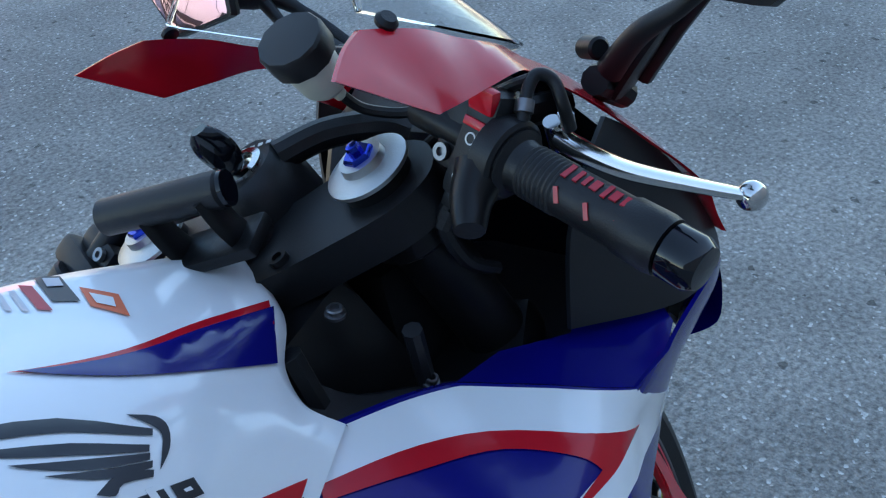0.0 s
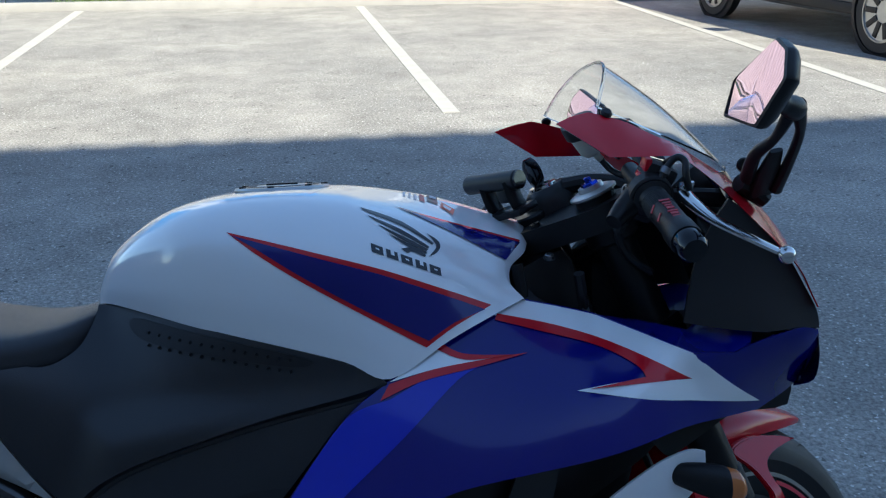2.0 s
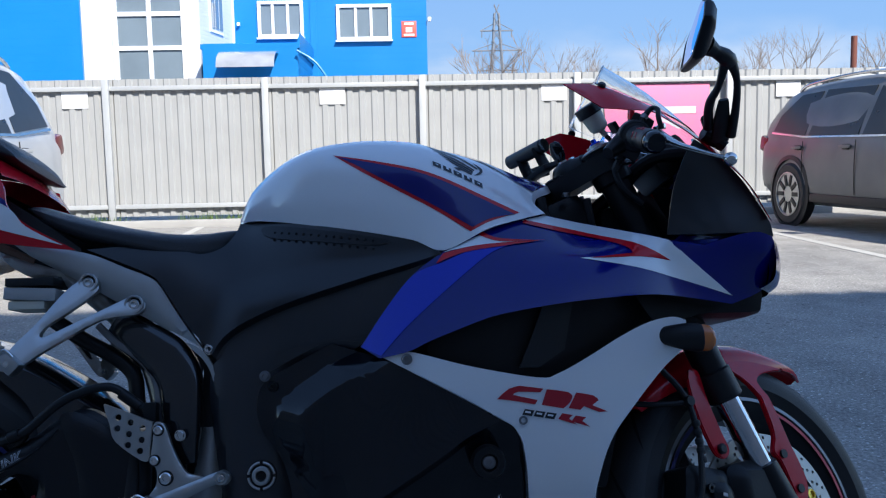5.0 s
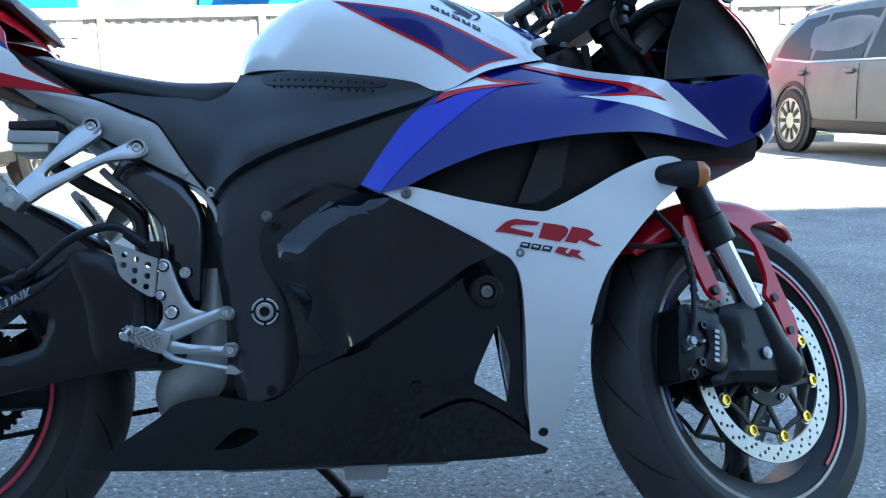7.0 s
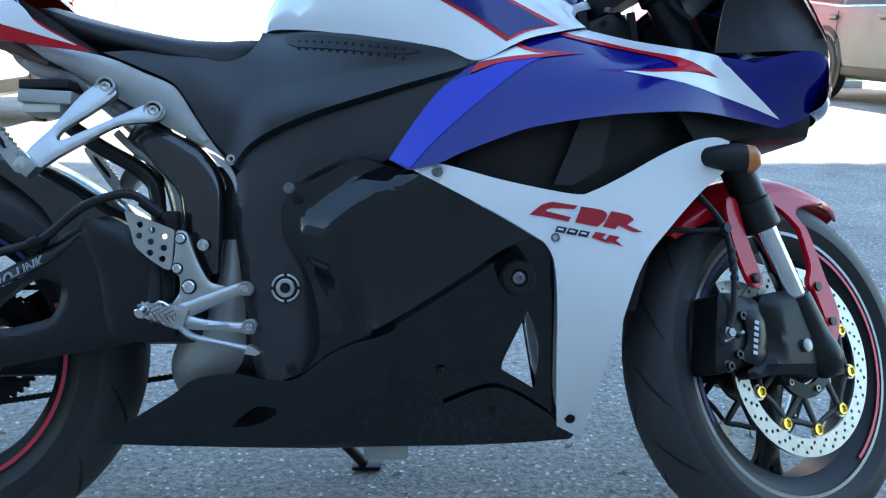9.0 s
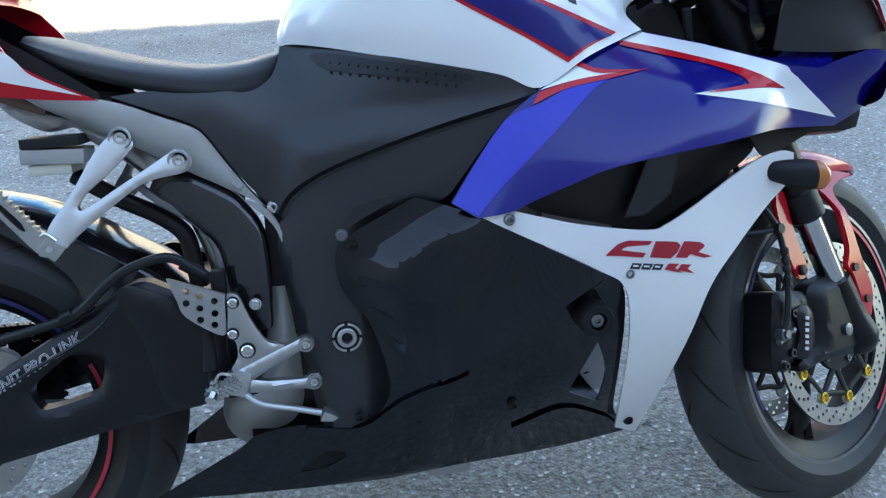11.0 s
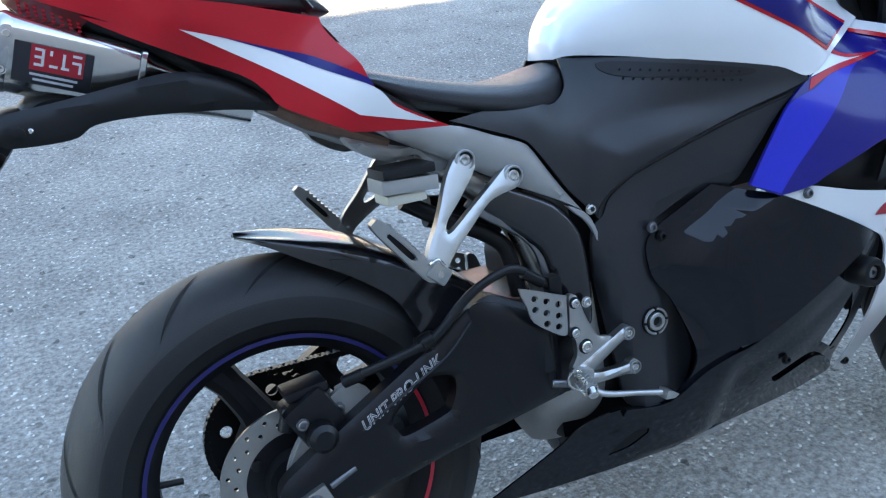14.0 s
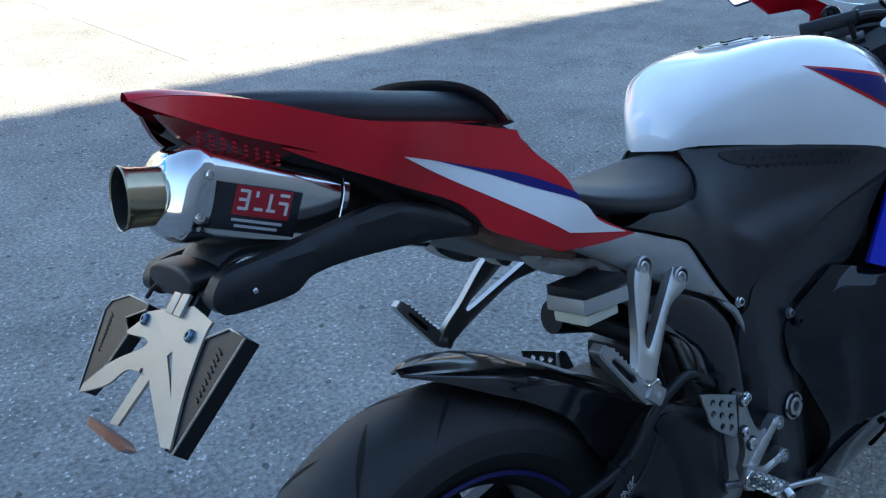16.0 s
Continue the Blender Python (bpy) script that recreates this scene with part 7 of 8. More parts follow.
for s in (False, True):
    part("inner_trim", shell([(1.005, 0.860), (1.03, 0.835), (1.055, 0.812), (1.12, 0.79), (1.19, 0.765), (1.22, 0.72), (1.10, 0.69), (1.00, 0.74), (0.97, 0.80)], lambda q: fair_y(q) + 0.03, 0.004, step=0.02, mirror=s), BLACK_PLASTIC, bike)
    part("duct_panel", shell([(0.831, 0.623), (0.888, 0.652), (0.932, 0.668), (1.019, 0.690), (1.120, 0.690), (1.175, 0.660), (1.150, 0.625), (1.017, 0.560), (0.986, 0.552), (0.913, 0.570), (0.827, 0.596)], lambda q: low_y(q) + 0.045, 0.004, step=0.02, mirror=s), BLACK_PLASTIC, bike)
    part("duct_fin", shell([(1.000, 0.680, 1), (1.045, 0.690, 1), (1.025, 0.60, 1), (0.985, 0.575, 1), (0.955, 0.575, 1), (0.975, 0.62)], lambda q: low_y(q) + 0.025, 0.006, step=0.02, mirror=s), DARK_PLASTIC, bike)
    part("fairing_lower_lip", shell([(1.13, 0.690, 1), (1.20, 0.672), (1.30, 0.664, 1), (1.20, 0.640), (1.165, 0.642)], lambda q: fair_y(q) + 0.03, 0.004, step=0.02, mirror=s), INNER_BLACK, bike)

# mirrors
MIRROR_RADIUS = 0.9   # the glass is slightly convex
MIRROR_PTS = [(1.235, -0.231, 1.071), (1.239, -0.330, 1.103), (1.236, -0.360, 1.088), (1.231, -0.372, 1.058), (1.223, -0.325, 1.013), (1.228, -0.224, 1.031)]
for s in (1, -1):
    P = [Vector((x, y * s, z)) for x, y, z in MIRROR_PTS]
    cen = sum(P, Vector()) / 6
    nrm = Vector((0.977, -0.095 * s, -0.236)).normalized()
    P = [q + nrm * (cen - q).dot(nrm) for q in P]
    def polyring(scale, depth):
        out = []
        for i, q in enumerate(P):
            a, b = P[i - 1], P[(i + 1) % 6]
            for f in (0.10, 0.0, -0.10):
                base = q.lerp(a, f) if f > 0 else (q.lerp(b, -f) if f < 0 else q.lerp((a + b) / 2, 0.035))
                out.append(cen + (base - cen) * scale + nrm * depth)
        return out
    bm = bmesh.new()
    rr = [[bm.verts.new(p) for p in polyring(sc, dp)] for sc, dp in ((0.925, 0.003), (0.935, -0.003), (1.0, -0.002), (1.015, 0.004), (0.97, 0.010), (0.78, 0.018), (0.40, 0.023))]
    for a, b in zip(rr, rr[1:]):
        for i in range(len(a)):
            j = (i + 1) % len(a)
            bm.faces.new((a[i], a[j], b[j], b[i]))
    bm.faces.new(rr[-1])
    bm.faces.new(rr[0][::-1])
    shell_ob = part("mirror", bm, BLACK_PLASTIC, bike, "five-sided black rear-view mirror on a slotted stalk")
    bm = bmesh.new()
    reach = max((q - cen).length for q in P)
    dome = []
    for k in range(16):
        dome.append([bm.verts.new(p - nrm * (0.0004 + (reach ** 2 - (p - cen).length_squared) / (2 * MIRROR_RADIUS))) for p in polyring(0.932 * (1 - k / 16.0), 0)])
    hub = bm.verts.new(cen - nrm * (0.0004 + reach ** 2 / (2 * MIRROR_RADIUS)))
    for a, b in zip(dome, dome[1:]):
        for i in range(len(a)):
            bm.faces.new((a[i], b[i], b[(i + 1) % len(a)], a[(i + 1) % len(a)]))
    for i in range(len(dome[-1])):
        bm.faces.new((dome[-1][i], hub, dome[-1][(i + 1) % len(dome[-1])]))
    part("mirror_glass", bm, MIRROR, shell_ob, "pink-tinted mirror glass")
    M = lambda x, y, z: Vector((x, y * s, z))
    part("ball_joint", tube([M(1.252, -0.292, 1.046), M(1.268, -0.284, 1.040), M(1.286, -0.272, 1.036), M(1.298, -0.256, 1.034)], 0.013, 14, radii=[0.016, 0.010, 0.013, 0.013]), BLACK_PLASTIC, shell_ob)
    part("stalk", tube([M(1.296, -0.264, 1.038), M(1.316, -0.236, 1.012), M(1.326, -0.196, 0.978), M(1.328, -0.160, 0.944)], 0.008, 12, radii=[0.010, 0.0055, 0.0065, 0.009], flat=(1, 1.2)), BLACK_PLASTIC, shell_ob)
    part("stalk_web", tube([M(1.290, -0.262, 1.032), M(1.288, -0.232, 1.004), M(1.284, -0.196, 0.986), M(1.292, -0.160, 0.958)], 0.008, 12, radii=[0.008, 0.005, 0.007, 0.009], flat=(1, 1.2)), BLACK_PLASTIC, shell_ob)
    part("stalk_panel", tube([M(1.304, -0.206, 0.990), M(1.308, -0.180, 0.966), M(1.312, -0.152, 0.938)], 0.018, 12, radii=[0.008, 0.014, 0.016], flat=(1.0, 0.4), up=(0, 1, 0), square=0.7), BLACK_PLASTIC, shell_ob)
    part("stalk_base", tube([M(1.286, -0.150, 0.952), M(1.302, -0.146, 0.945), M(1.322, -0.148, 0.928)], 0.013, 10, radii=[0.011, 0.014, 0.010]), BLACK_ALLOY, shell_ob)
    part("pivot_screw", rod(M(1.300, -0.134, 0.972), M(1.290, -0.156, 0.974), 0.0085, bevel=0.002), BLACK_ALLOY, shell_ob)


# indicators, crash bobbins, fairing bolts
for s in (-1, 1):
    ind = part("turn_signal", loft([[(1.173 + d, s * (0.205 + d * 0.55) + s * 0.0 + s * r * 0.8 * math.cos(a), 0.618 - d * 0.12 + r * math.sin(a)) for a in (2 * math.pi * k / 16 for k in range(16))] for d, r in ((-0.014, 0.004), (0.005, 0.013), (0.030, 0.0195), (0.048, 0.0215), (0.055, 0.0205))], True, True, 4, 1), BLACK_PLASTIC, bike, "black turn signal with amber lens")
    part("lens", loft([[(1.173 + d, s * (0.205 + d * 0.55) + s * r * 0.8 * math.cos(a), 0.618 - d * 0.12 + r * math.sin(a)) for a in (2 * math.pi * k / 16 for k in range(16))] for d, r in ((0.055, 0.0205), (0.065, 0.019), (0.071, 0.012))], True, True, 4, 1), AMBER, ind, "amber lens")
    bob = part("crash_bobbin", lathe([(0.0235, 0), (0.0245, 0.006), (0.0240, 0.038), (0.0215, 0.045), (0.0125, 0.045), (0.0115, 0.034)], (0.902, s * 0.222, 0.4425), (0, s, 0), 36), BLACK_PLASTIC, bike, "black crash protector bobbin")
    part("bobbin_ring", lathe([(0.0205, 0.0445), (0.0205, 0.0456), (0.0150, 0.0456), (0.0150, 0.0445)], (0.902, s * 0.222, 0.4425), (0, s, 0), 36, closed=True), BLACK_ALLOY, bob)
    part("bobbin_bolt", lathe([(0.0095, 0.030), (0.0095, 0.040), (0.008, 0.041), (0.004, 0.041), (0.004, 0.036)], (0.902, s * 0.222, 0.4425), (0, s, 0), 20), DARK_STEEL, bob)
    for x, y, z in ((0.789, 0.2525, 0.591), (0.955, 0.243, 0.499), (0.998, 0.006 - float(low_y(np.array([(0.998, 0.222)]))[0]), 0.222), (0.5837, 0.170, 0.5591), (0.796, 0.180, 0.303), (0.575, 0.165, 0.306)):
        bolt((x, s * y, z), 0.0065, bike, DARK_STEEL if x > 0.7 and z > 0.48 else BLACK_ALLOY, axis=(0, s, 0))
    part("belly_edge", shell([(0.50, 0.300, 1), (0.575, 0.292), (0.640, 0.335), (0.73, 0.372, 1), (0.70, 0.350), (0.64, 0.318), (0.575, 0.276), (0.50, 0.286)], panel_y, 0.008, step=0.018, lift=0.006, mirror=s > 0), BLACK_GLOSS, bike)
    part("belly_scoop", shell([(0.80, 0.255, 1), (0.88, 0.280), (0.965, 0.232, 1), (0.99, 0.205, 1), (0.90, 0.215)], panel_y, 0.010, step=0.012, lift=0.005, mirror=s > 0), BLACK_GLOSS, bike)

# model mark on the lower fairing: plain slanted shapes
for s in (False, True):
    host = [o for o in bike.children if o.name.startswith("lower_fairing")][1 if s else 0]
    def mark(pts, mat, lift=0.0052):
        part("model_mark", shell(pts, low_y, 0.0004, step=0.03, lift=lift, mirror=s, steps=2), mat, host)
    # three slanting blocks with slots
    mark([(0.917, 0.531, 1), (0.934, 0.545), (0.950, 0.549, 1), (0.985, 0.544, 1), (0.980, 0.539, 1), (0.948, 0.5405), (0.940, 0.5365, 1), (0.976, 0.528, 1), (0.972, 0.522, 1), (0.935, 0.529)], RED_GRAPHIC)
    mark([(0.990, 0.543, 1), (1.022, 0.538), (1.028, 0.531, 1), (1.024, 0.523), (1.014, 0.515, 1), (0.982, 0.521, 1)], RED_GRAPHIC)
    mark([(1.034, 0.537, 1), (1.060, 0.532), (1.068, 0.525, 1), (1.058, 0.518, 1), (1.082, 0.508, 1), (1.068, 0.508, 1), (1.045, 0.517, 1), (1.040, 0.512, 1), (1.022, 0.515, 1)], RED_GRAPHIC)
    for k in range(3):
        x0 = 0.957 + 0.0165 * k
        mark([(x0, 0.516 - 0.0028 * k, 1), (x0 + 0.014, 0.5135 - 0.0028 * k, 1), (x0 + 0.010, 0.5055 - 0.0028 * k, 1), (x0 - 0.004, 0.508 - 0.0028 * k, 1)], BLACK_GRAPHIC)
        mark([(x0 + 0.001, 0.5135 - 0.0028 * k, 1), (x0 + 0.009, 0.512 - 0.0028 * k, 1), (x0 + 0.008, 0.5095 - 0.0028 * k, 1), (x0 - 0.000, 0.511 - 0.0028 * k, 1)], WHITE, 0.0058)
    for k in range(2):
        x0 = 1.012 + 0.020 * k
        mark([(x0, 0.508 - 0.004 * k, 1), (x0 + 0.016, 0.505 - 0.004 * k, 1), (x0 + 0.010, 0.500 - 0.004 * k, 1), (x0 + 0.022, 0.491 - 0.004 * k, 1), (x0 + 0.012, 0.494 - 0.004 * k, 1), (x0 - 0.006, 0.500 - 0.004 * k, 1)], RED_GRAPHIC)
# wing and maker's mark on the tank: plain feathers and bars
for s in (False, True):
    def feather(pts):
        part("wing_mark", shell(pts, tank_y, 0.0004, step=0.006, lift=E1, mirror=s, steps=3), BLACK_GRAPHIC, tank)
    for (xa, za), (xm, zm), (xb, zb), h in (((0.829, 0.943), (0.876, 0.922), (0.911, 0.8985), 0.0023), ((0.837, 0.934), (0.874, 0.914), (0.905, 0.8950), 0.0021), ((0.847, 0.924), (0.876, 0.9065), (0.903, 0.8925), 0.0019), ((0.857, 0.914), (0.880, 0.8995), (0.902, 0.8895), 0.0017), ((0.871, 0.8965), (0.885, 0.8940), (0.900, 0.8865), 0.0020)):
        feather([(xa, za, 1), (xm, zm + h), (xb, zb, 1), (xb - 0.002, zb - 0.0018, 1), (xm - 0.001, zm - h), (xa + 0.007, za - 0.0055)])
    feather([(0.904, 0.9095, 1), (0.916, 0.901), (0.9185, 0.894), (0.913, 0.8875), (0.903, 0.8845, 1), (0.908, 0.8885), (0.9135, 0.894), (0.911, 0.9005)])
    for k in range(5):
        x0, z0 = 0.8365 + 0.0165 * k, 0.9055 - 0.0072 * k
        part("maker_mark", shell([(x0, z0, 1), (x0 + 0.013, z0 - 0.0058, 1), (x0 + 0.0135, z0 - 0.0145, 1), (x0 + 0.0005, z0 - 0.0090, 1)], tank_y, 0.0004, step=0.005, lift=E1, mirror=s, steps=1), BLACK_GRAPHIC, tank)
        part("maker_slot", shell([(x0 + 0.0045, z0 - (0.0 if k % 2 else 0.0055), 1), (x0 + 0.0085, z0 - 0.0015 - (0.0 if k % 2 else 0.0055), 1), (x0 + 0.009, z0 - 0.0090, 1), (x0 + 0.005, z0 - 0.0070, 1)], tank_y, 0.0004, step=0.005, lift=E2, mirror=s, steps=1), WHITE, tank)

# filler cap, warning labels on the tank's top
cap_m = Matrix.Translation((0.736, 0, 0.9655)) @ pose(0, 0, 0, 0, -0.5, 0)
cap = part("filler_cap", lathe([(0.060, -0.008), (0.061, 0.000), (0.059, 0.0025), (0.048, 0.003), (0.046, 0.002), (0.034, 0.002), (0.032, 0.004), (0.012, 0.0045)], axis=(0, 0, 1), seg=48), ALLOY, bike, "alloy fuel filler cap with a ring of screws", cap_m)
for k in range(7):
    a = 2 * math.pi * k / 7
    part("cap_screw", lathe([(0.0045, 0), (0.0045, 0.002), (0.002, 0.002)], (0.054 * math.cos(a), 0.054 * math.sin(a), 0.0025), (0, 0, 1), 12), BLACK_ALLOY, cap)
part("cap_ring", lathe([(0.047, 0.003), (0.0475, 0.0036), (0.044, 0.0036), (0.0435, 0.0026)], axis=(0, 0, 1), seg=40, closed=True), BLACK_GRAPHIC, cap)
part("key_flap", box((0.040, 0.016, 0.003), (0, 0, 0.005), bevel=0.001), BLACK_ALLOY, cap)


def top_mark(name, pts, mat, parent, lift):
    """A printed patch lying on the tank's top: an outline in plan, dropped on the surface."""
    bm = bmesh.new()
    n = 8
    rows = []
    for i in range(n + 1):
        row = []
        for j in range(n + 1):
            u, v = i / n, j / n
            x = (1 - v) * ((1 - u) * pts[0][0] + u * pts[1][0]) + v * ((1 - u) * pts[3][0] + u * pts[2][0])
            y = (1 - v) * ((1 - u) * pts[0][1] + u * pts[1][1]) + v * ((1 - u) * pts[3][1] + u * pts[2][1])
            hit = TANK_TREE.ray_cast(Vector((x, y, 2)), Vector((0, 0, -1)))[0]
            row.append(bm.verts.new(hit + Vector((0.33, -0.22, 0.92)) * lift))
        rows.append(row)
    for i in range(n):
        for j in range(n):
            bm.faces.new((rows[i][j], rows[i + 1][j], rows[i + 1][j + 1], rows[i][j + 1]))
    part(name, bm, mat, parent)


for nm, mat, lift, quad in (
        ("black_label", BLACK_GRAPHIC, 0.0010, ((0.917, -0.036), (0.930, -0.042), (0.926, -0.078), (0.913, -0.072))),
        ("label_window", GREY_GRAPHIC, 0.0016, ((0.920, -0.041), (0.928, -0.045), (0.926, -0.056), (0.918, -0.053))),
        ("orange_label", ORANGE_GRAPHIC, 0.0010, ((0.933, -0.060), (0.948, -0.076), (0.941, -0.104), (0.928, -0.086))),
        ("label_window", WHITE_GRAPHIC, 0.0016, ((0.934, -0.070), (0.943, -0.080), (0.939, -0.092), (0.932, -0.084))),
        ("red_label", RED_GRAPHIC, 0.0010, ((0.906, -0.042), (0.912, -0.047), (0.909, -0.083), (0.903, -0.078))),
        ("line_of_print", GREY_GRAPHIC, 0.0010, ((0.899, -0.046), (0.902, -0.048), (0.899, -0.078), (0.896, -0.075))),
        ("line_of_print", GREY_GRAPHIC, 0.0010, ((0.892, -0.044), (0.895, -0.046), (0.892, -0.072), (0.889, -0.070))),
        ("line_of_print", GREY_GRAPHIC, 0.0010, ((0.885, -0.044), (0.888, -0.046), (0.885, -0.070), (0.882, -0.068)))):
    top_mark(nm, [(x + 0.006, y + 0.038) for x, y in quad], mat, tank, lift)

# ---- around the lot ----
CLAD_BLUE = material("blue_cladding", (0.010, 0.17, 0.46), 0.42, vary=0.07, scale=0.8, bump=0.05)
CLAD_WHITE = material("white_cladding", (0.62, 0.64, 0.68), 0.45, vary=0.06, scale=0.8, bump=0.05)
FRAME_WHITE = material("white_window_frame", (0.78, 0.78, 0.78), 0.4, vary=0.04)
PANE = material("window_pane", (0.16, 0.20, 0.23), 0.05, vary=0.3, scale=0.9, coat=1.0)
SIGN_WHITE = material("sign_white", (0.72, 0.72, 0.72), 0.5, vary=0.05)
SIGN_RED = material("sign_red", (0.62, 0.10, 0.07), 0.5, vary=0.08)


def clad(p0, p1, z0, z1, pitch=0.20, lip=0.006):
    """Horizontal cladding boards between two plan points, each with a small lip."""
    bm = bmesh.new()
    a, b = Vector((*p0, 0)), Vector((*p1, 0))
    out = Vector(((b - a).y, -(b - a).x, 0)).normalized()
    rows, z = [], z0
    while z < z1 - 1e-6:
        t = min(z + pitch, z1)
        rows += [(z, 0), (z + 0.02, lip), (t - 0.005, lip)]
        z = t
    rows.append((z1, 0))
    prev = None
    for z, d in rows:
        cur = [bm.verts.new(p + out * d + Vector((0, 0, z))) for p in (a, b)]
        if prev:
            bm.faces.new((prev[0], prev[1], cur[1], cur[0]))
        prev = cur
    thicken(bm, 0.05)
    return bm


blue_building = thing("blue_building", "bright blue metal-clad building with white framed windows behind the fence", "building")
part("wall", clad((-3.9, 24.0), (1.5, 24.0), 0, 9.5), CLAD_BLUE, blue_building)
part("side_wall", clad((1.5, 24.0), (1.5, 38.0), 0, 9.5), CLAD_BLUE, blue_building)
part("wall", clad((-18, 21.4), (-7.2, 21.4), 0, 9.5), CLAD_BLUE, blue_building)
part("bay_wall", clad((-7.2, 21.5), (-4.29, 21.5), 0, 9.5, 0.11, 0.006), CLAD_WHITE, blue_building)
part("bay_side", clad((-4.29, 21.5), (-3.9, 24.0), 0, 9.5, 0.11, 0.006), CLAD_WHITE, blue_building)
part("roof", box((20, 16.5, 0.3), (-8.3, 29.9, 9.6)), CLAD_WHITE, blue_building)
part("drip_trim", box((0.18, 0.06, 9.5), (-1.68, 23.95, 4.75)), CLAD_BLUE, blue_building)
part("corner_trim", box((0.16, 0.10, 9.5), (-3.95, 23.93, 4.75)), FRAME_WHITE, blue_building)


def window(x0, x1, z0, z1, y, cols, rows, parent, bar=0.09):
    """A white framed window with panes set back and a sill."""
    w = part("window", box((x1 - x0, 0.03, z1 - z0), ((x0 + x1) / 2, y - 0.02, (z0 + z1) / 2)), FRAME_WHITE, parent)
    for z in (z0 + bar / 2, z1 - bar / 2):
        part("frame_bar", box((x1 - x0, 0.10, bar), ((x0 + x1) / 2, y - 0.06, z), bevel=0.01), FRAME_WHITE, w)
    for x in (x0 + bar / 2, x1 - bar / 2):
        part("frame_bar", box((bar, 0.10, z1 - z0 - 2 * bar), (x, y - 0.06, (z0 + z1) / 2), bevel=0.01), FRAME_WHITE, w)
    part("window_sill", box((x1 - x0 + 0.06, 0.16, 0.04), ((x0 + x1) / 2, y - 0.09, z0 - 0.02)), FRAME_WHITE, w)
    for i in range(1, len(cols) - 1):
        part("mullion", box((bar * 0.8, 0.08, z1 - z0 - 2 * bar), (x0 + (x1 - x0) * cols[i], y - 0.055, (z0 + z1) / 2)), FRAME_WHITE, w)
    for j in range(1, len(rows) - 1):
        part("transom", box((x1 - x0 - 2 * bar, 0.085, bar * 0.8), ((x0 + x1) / 2, y - 0.057, z0 + (z1 - z0) * rows[j])), FRAME_WHITE, w)
    for i in range(len(cols) - 1):
        for j in range(len(rows) - 1):
            a, b = x0 + (x1 - x0) * cols[i] + bar * 0.4, x0 + (x1 - x0) * cols[i + 1] - bar * 0.4
            c, d = z0 + (z1 - z0) * rows[j] + bar * 0.4, z0 + (z1 - z0) * rows[j + 1] - bar * 0.4
            part("pane", box((b - a, 0.01, d - c), ((a + b) / 2, y - 0.045, (c + d) / 2)), PANE, w)
    return w


window(-3.22, -1.95, 4.27, 5.28, 23.98, (0, 0.33, 0.66, 1), (0, 1), blue_building)
window(-1.03, 0.51, 4.17, 5.16, 23.98, (0, 0.35, 0.63, 1), (0, 1), blue_building)
window(-6.44, -4.60, 2.4, 5.9, 21.48, (0, 0.5, 1), (0, 0.38, 0.62, 1), blue_building, 0.13)
side_win = part("window", box((0.9, 0.05, 1.05), (0, 0, 0)), FRAME_WHITE, blue_building, matrix=Matrix.Translation((-4.10, 22.6, 4.75)) @ pose(0, 0, 0, 0, 0, 81.0))
for k in range(3):
    part("pane", box((0.22, 0.02, 0.85), (-0.28 + 0.28 * k, -0.03, 0)), PANE, side_win)
sg = part("number_sign", box((0.42, 0.02, 0.44), (1.0, 23.93, 4.46), bevel=0.004), SIGN_RED, blue_building, "red sign with unreadable bars")
for w, z in ((0.26, 4.61), (0.18, 4.44), (0.30, 4.30)):
    part("bar", box((w, 0.006, 0.06 if z > 4.5 or z < 4.4 else 0.13), (1.0, 23.917, z)), SIGN_WHITE, sg)
part("wall_lamp", box((0.10, 0.16, 0.12), (1.58, 23.9, 4.72), bevel=0.03), FRAME_WHITE, blue_building)
part("wall_lamp", box((0.08, 0.14, 0.10), (-3.75, 23.88, 4.65), bevel=0.03), FRAME_WHITE, blue_building)
part("porch", clad((-4.05, 20.6), (-1.75, 20.6), 0, 3.62), CLAD_BLUE, blue_building)
part("porch_side", clad((-1.75, 20.6), (-1.75, 24.0), 0, 3.62), CLAD_BLUE, blue_building)
part("porch_roof", box((2.4, 3.5, 0.12), (-2.9, 22.3, 3.64)), CLAD_BLUE, blue_building)
CANOPY = material("grey_canopy_sheet", (0.30, 0.31, 0.33), 0.2, vary=0.3, scale=3, coat=0.6)
part("canopy", thicken(loft([[(x, 20.5 - 0.9 * math.sin(a), 3.05 + 0.45 * math.cos(a)) for a in (0, 0.4, 0.8, 1.2, 1.57)] for x in (-3.55, -3.1, -2.6, -2.2)]), 0.02), CANOPY, blue_building)
part("stair_rail", tube([(-1.75, 20.4, 3.5), (-1.3, 20.4, 3.2), (-0.9, 20.4, 2.6)], 0.03, 8), CLAD_BLUE, blue_building)


# notices and banner on the fence
def notice(x, z=1.78):
    t = thing("notice", "white notice plate with unreadable print on the fence", "sign", (x, FENCE_Y + 0.063, z), group="fence notices")
    part("plate", box((0.36, 0.012, 0.23), bevel=0.003), SIGN_WHITE, t)
    for k in range(5):
        part("bar", box((0.030, 0.004, 0.055), (-0.10 + 0.05 * k, -0.007, 0.0)), GREY_GRAPHIC, t)


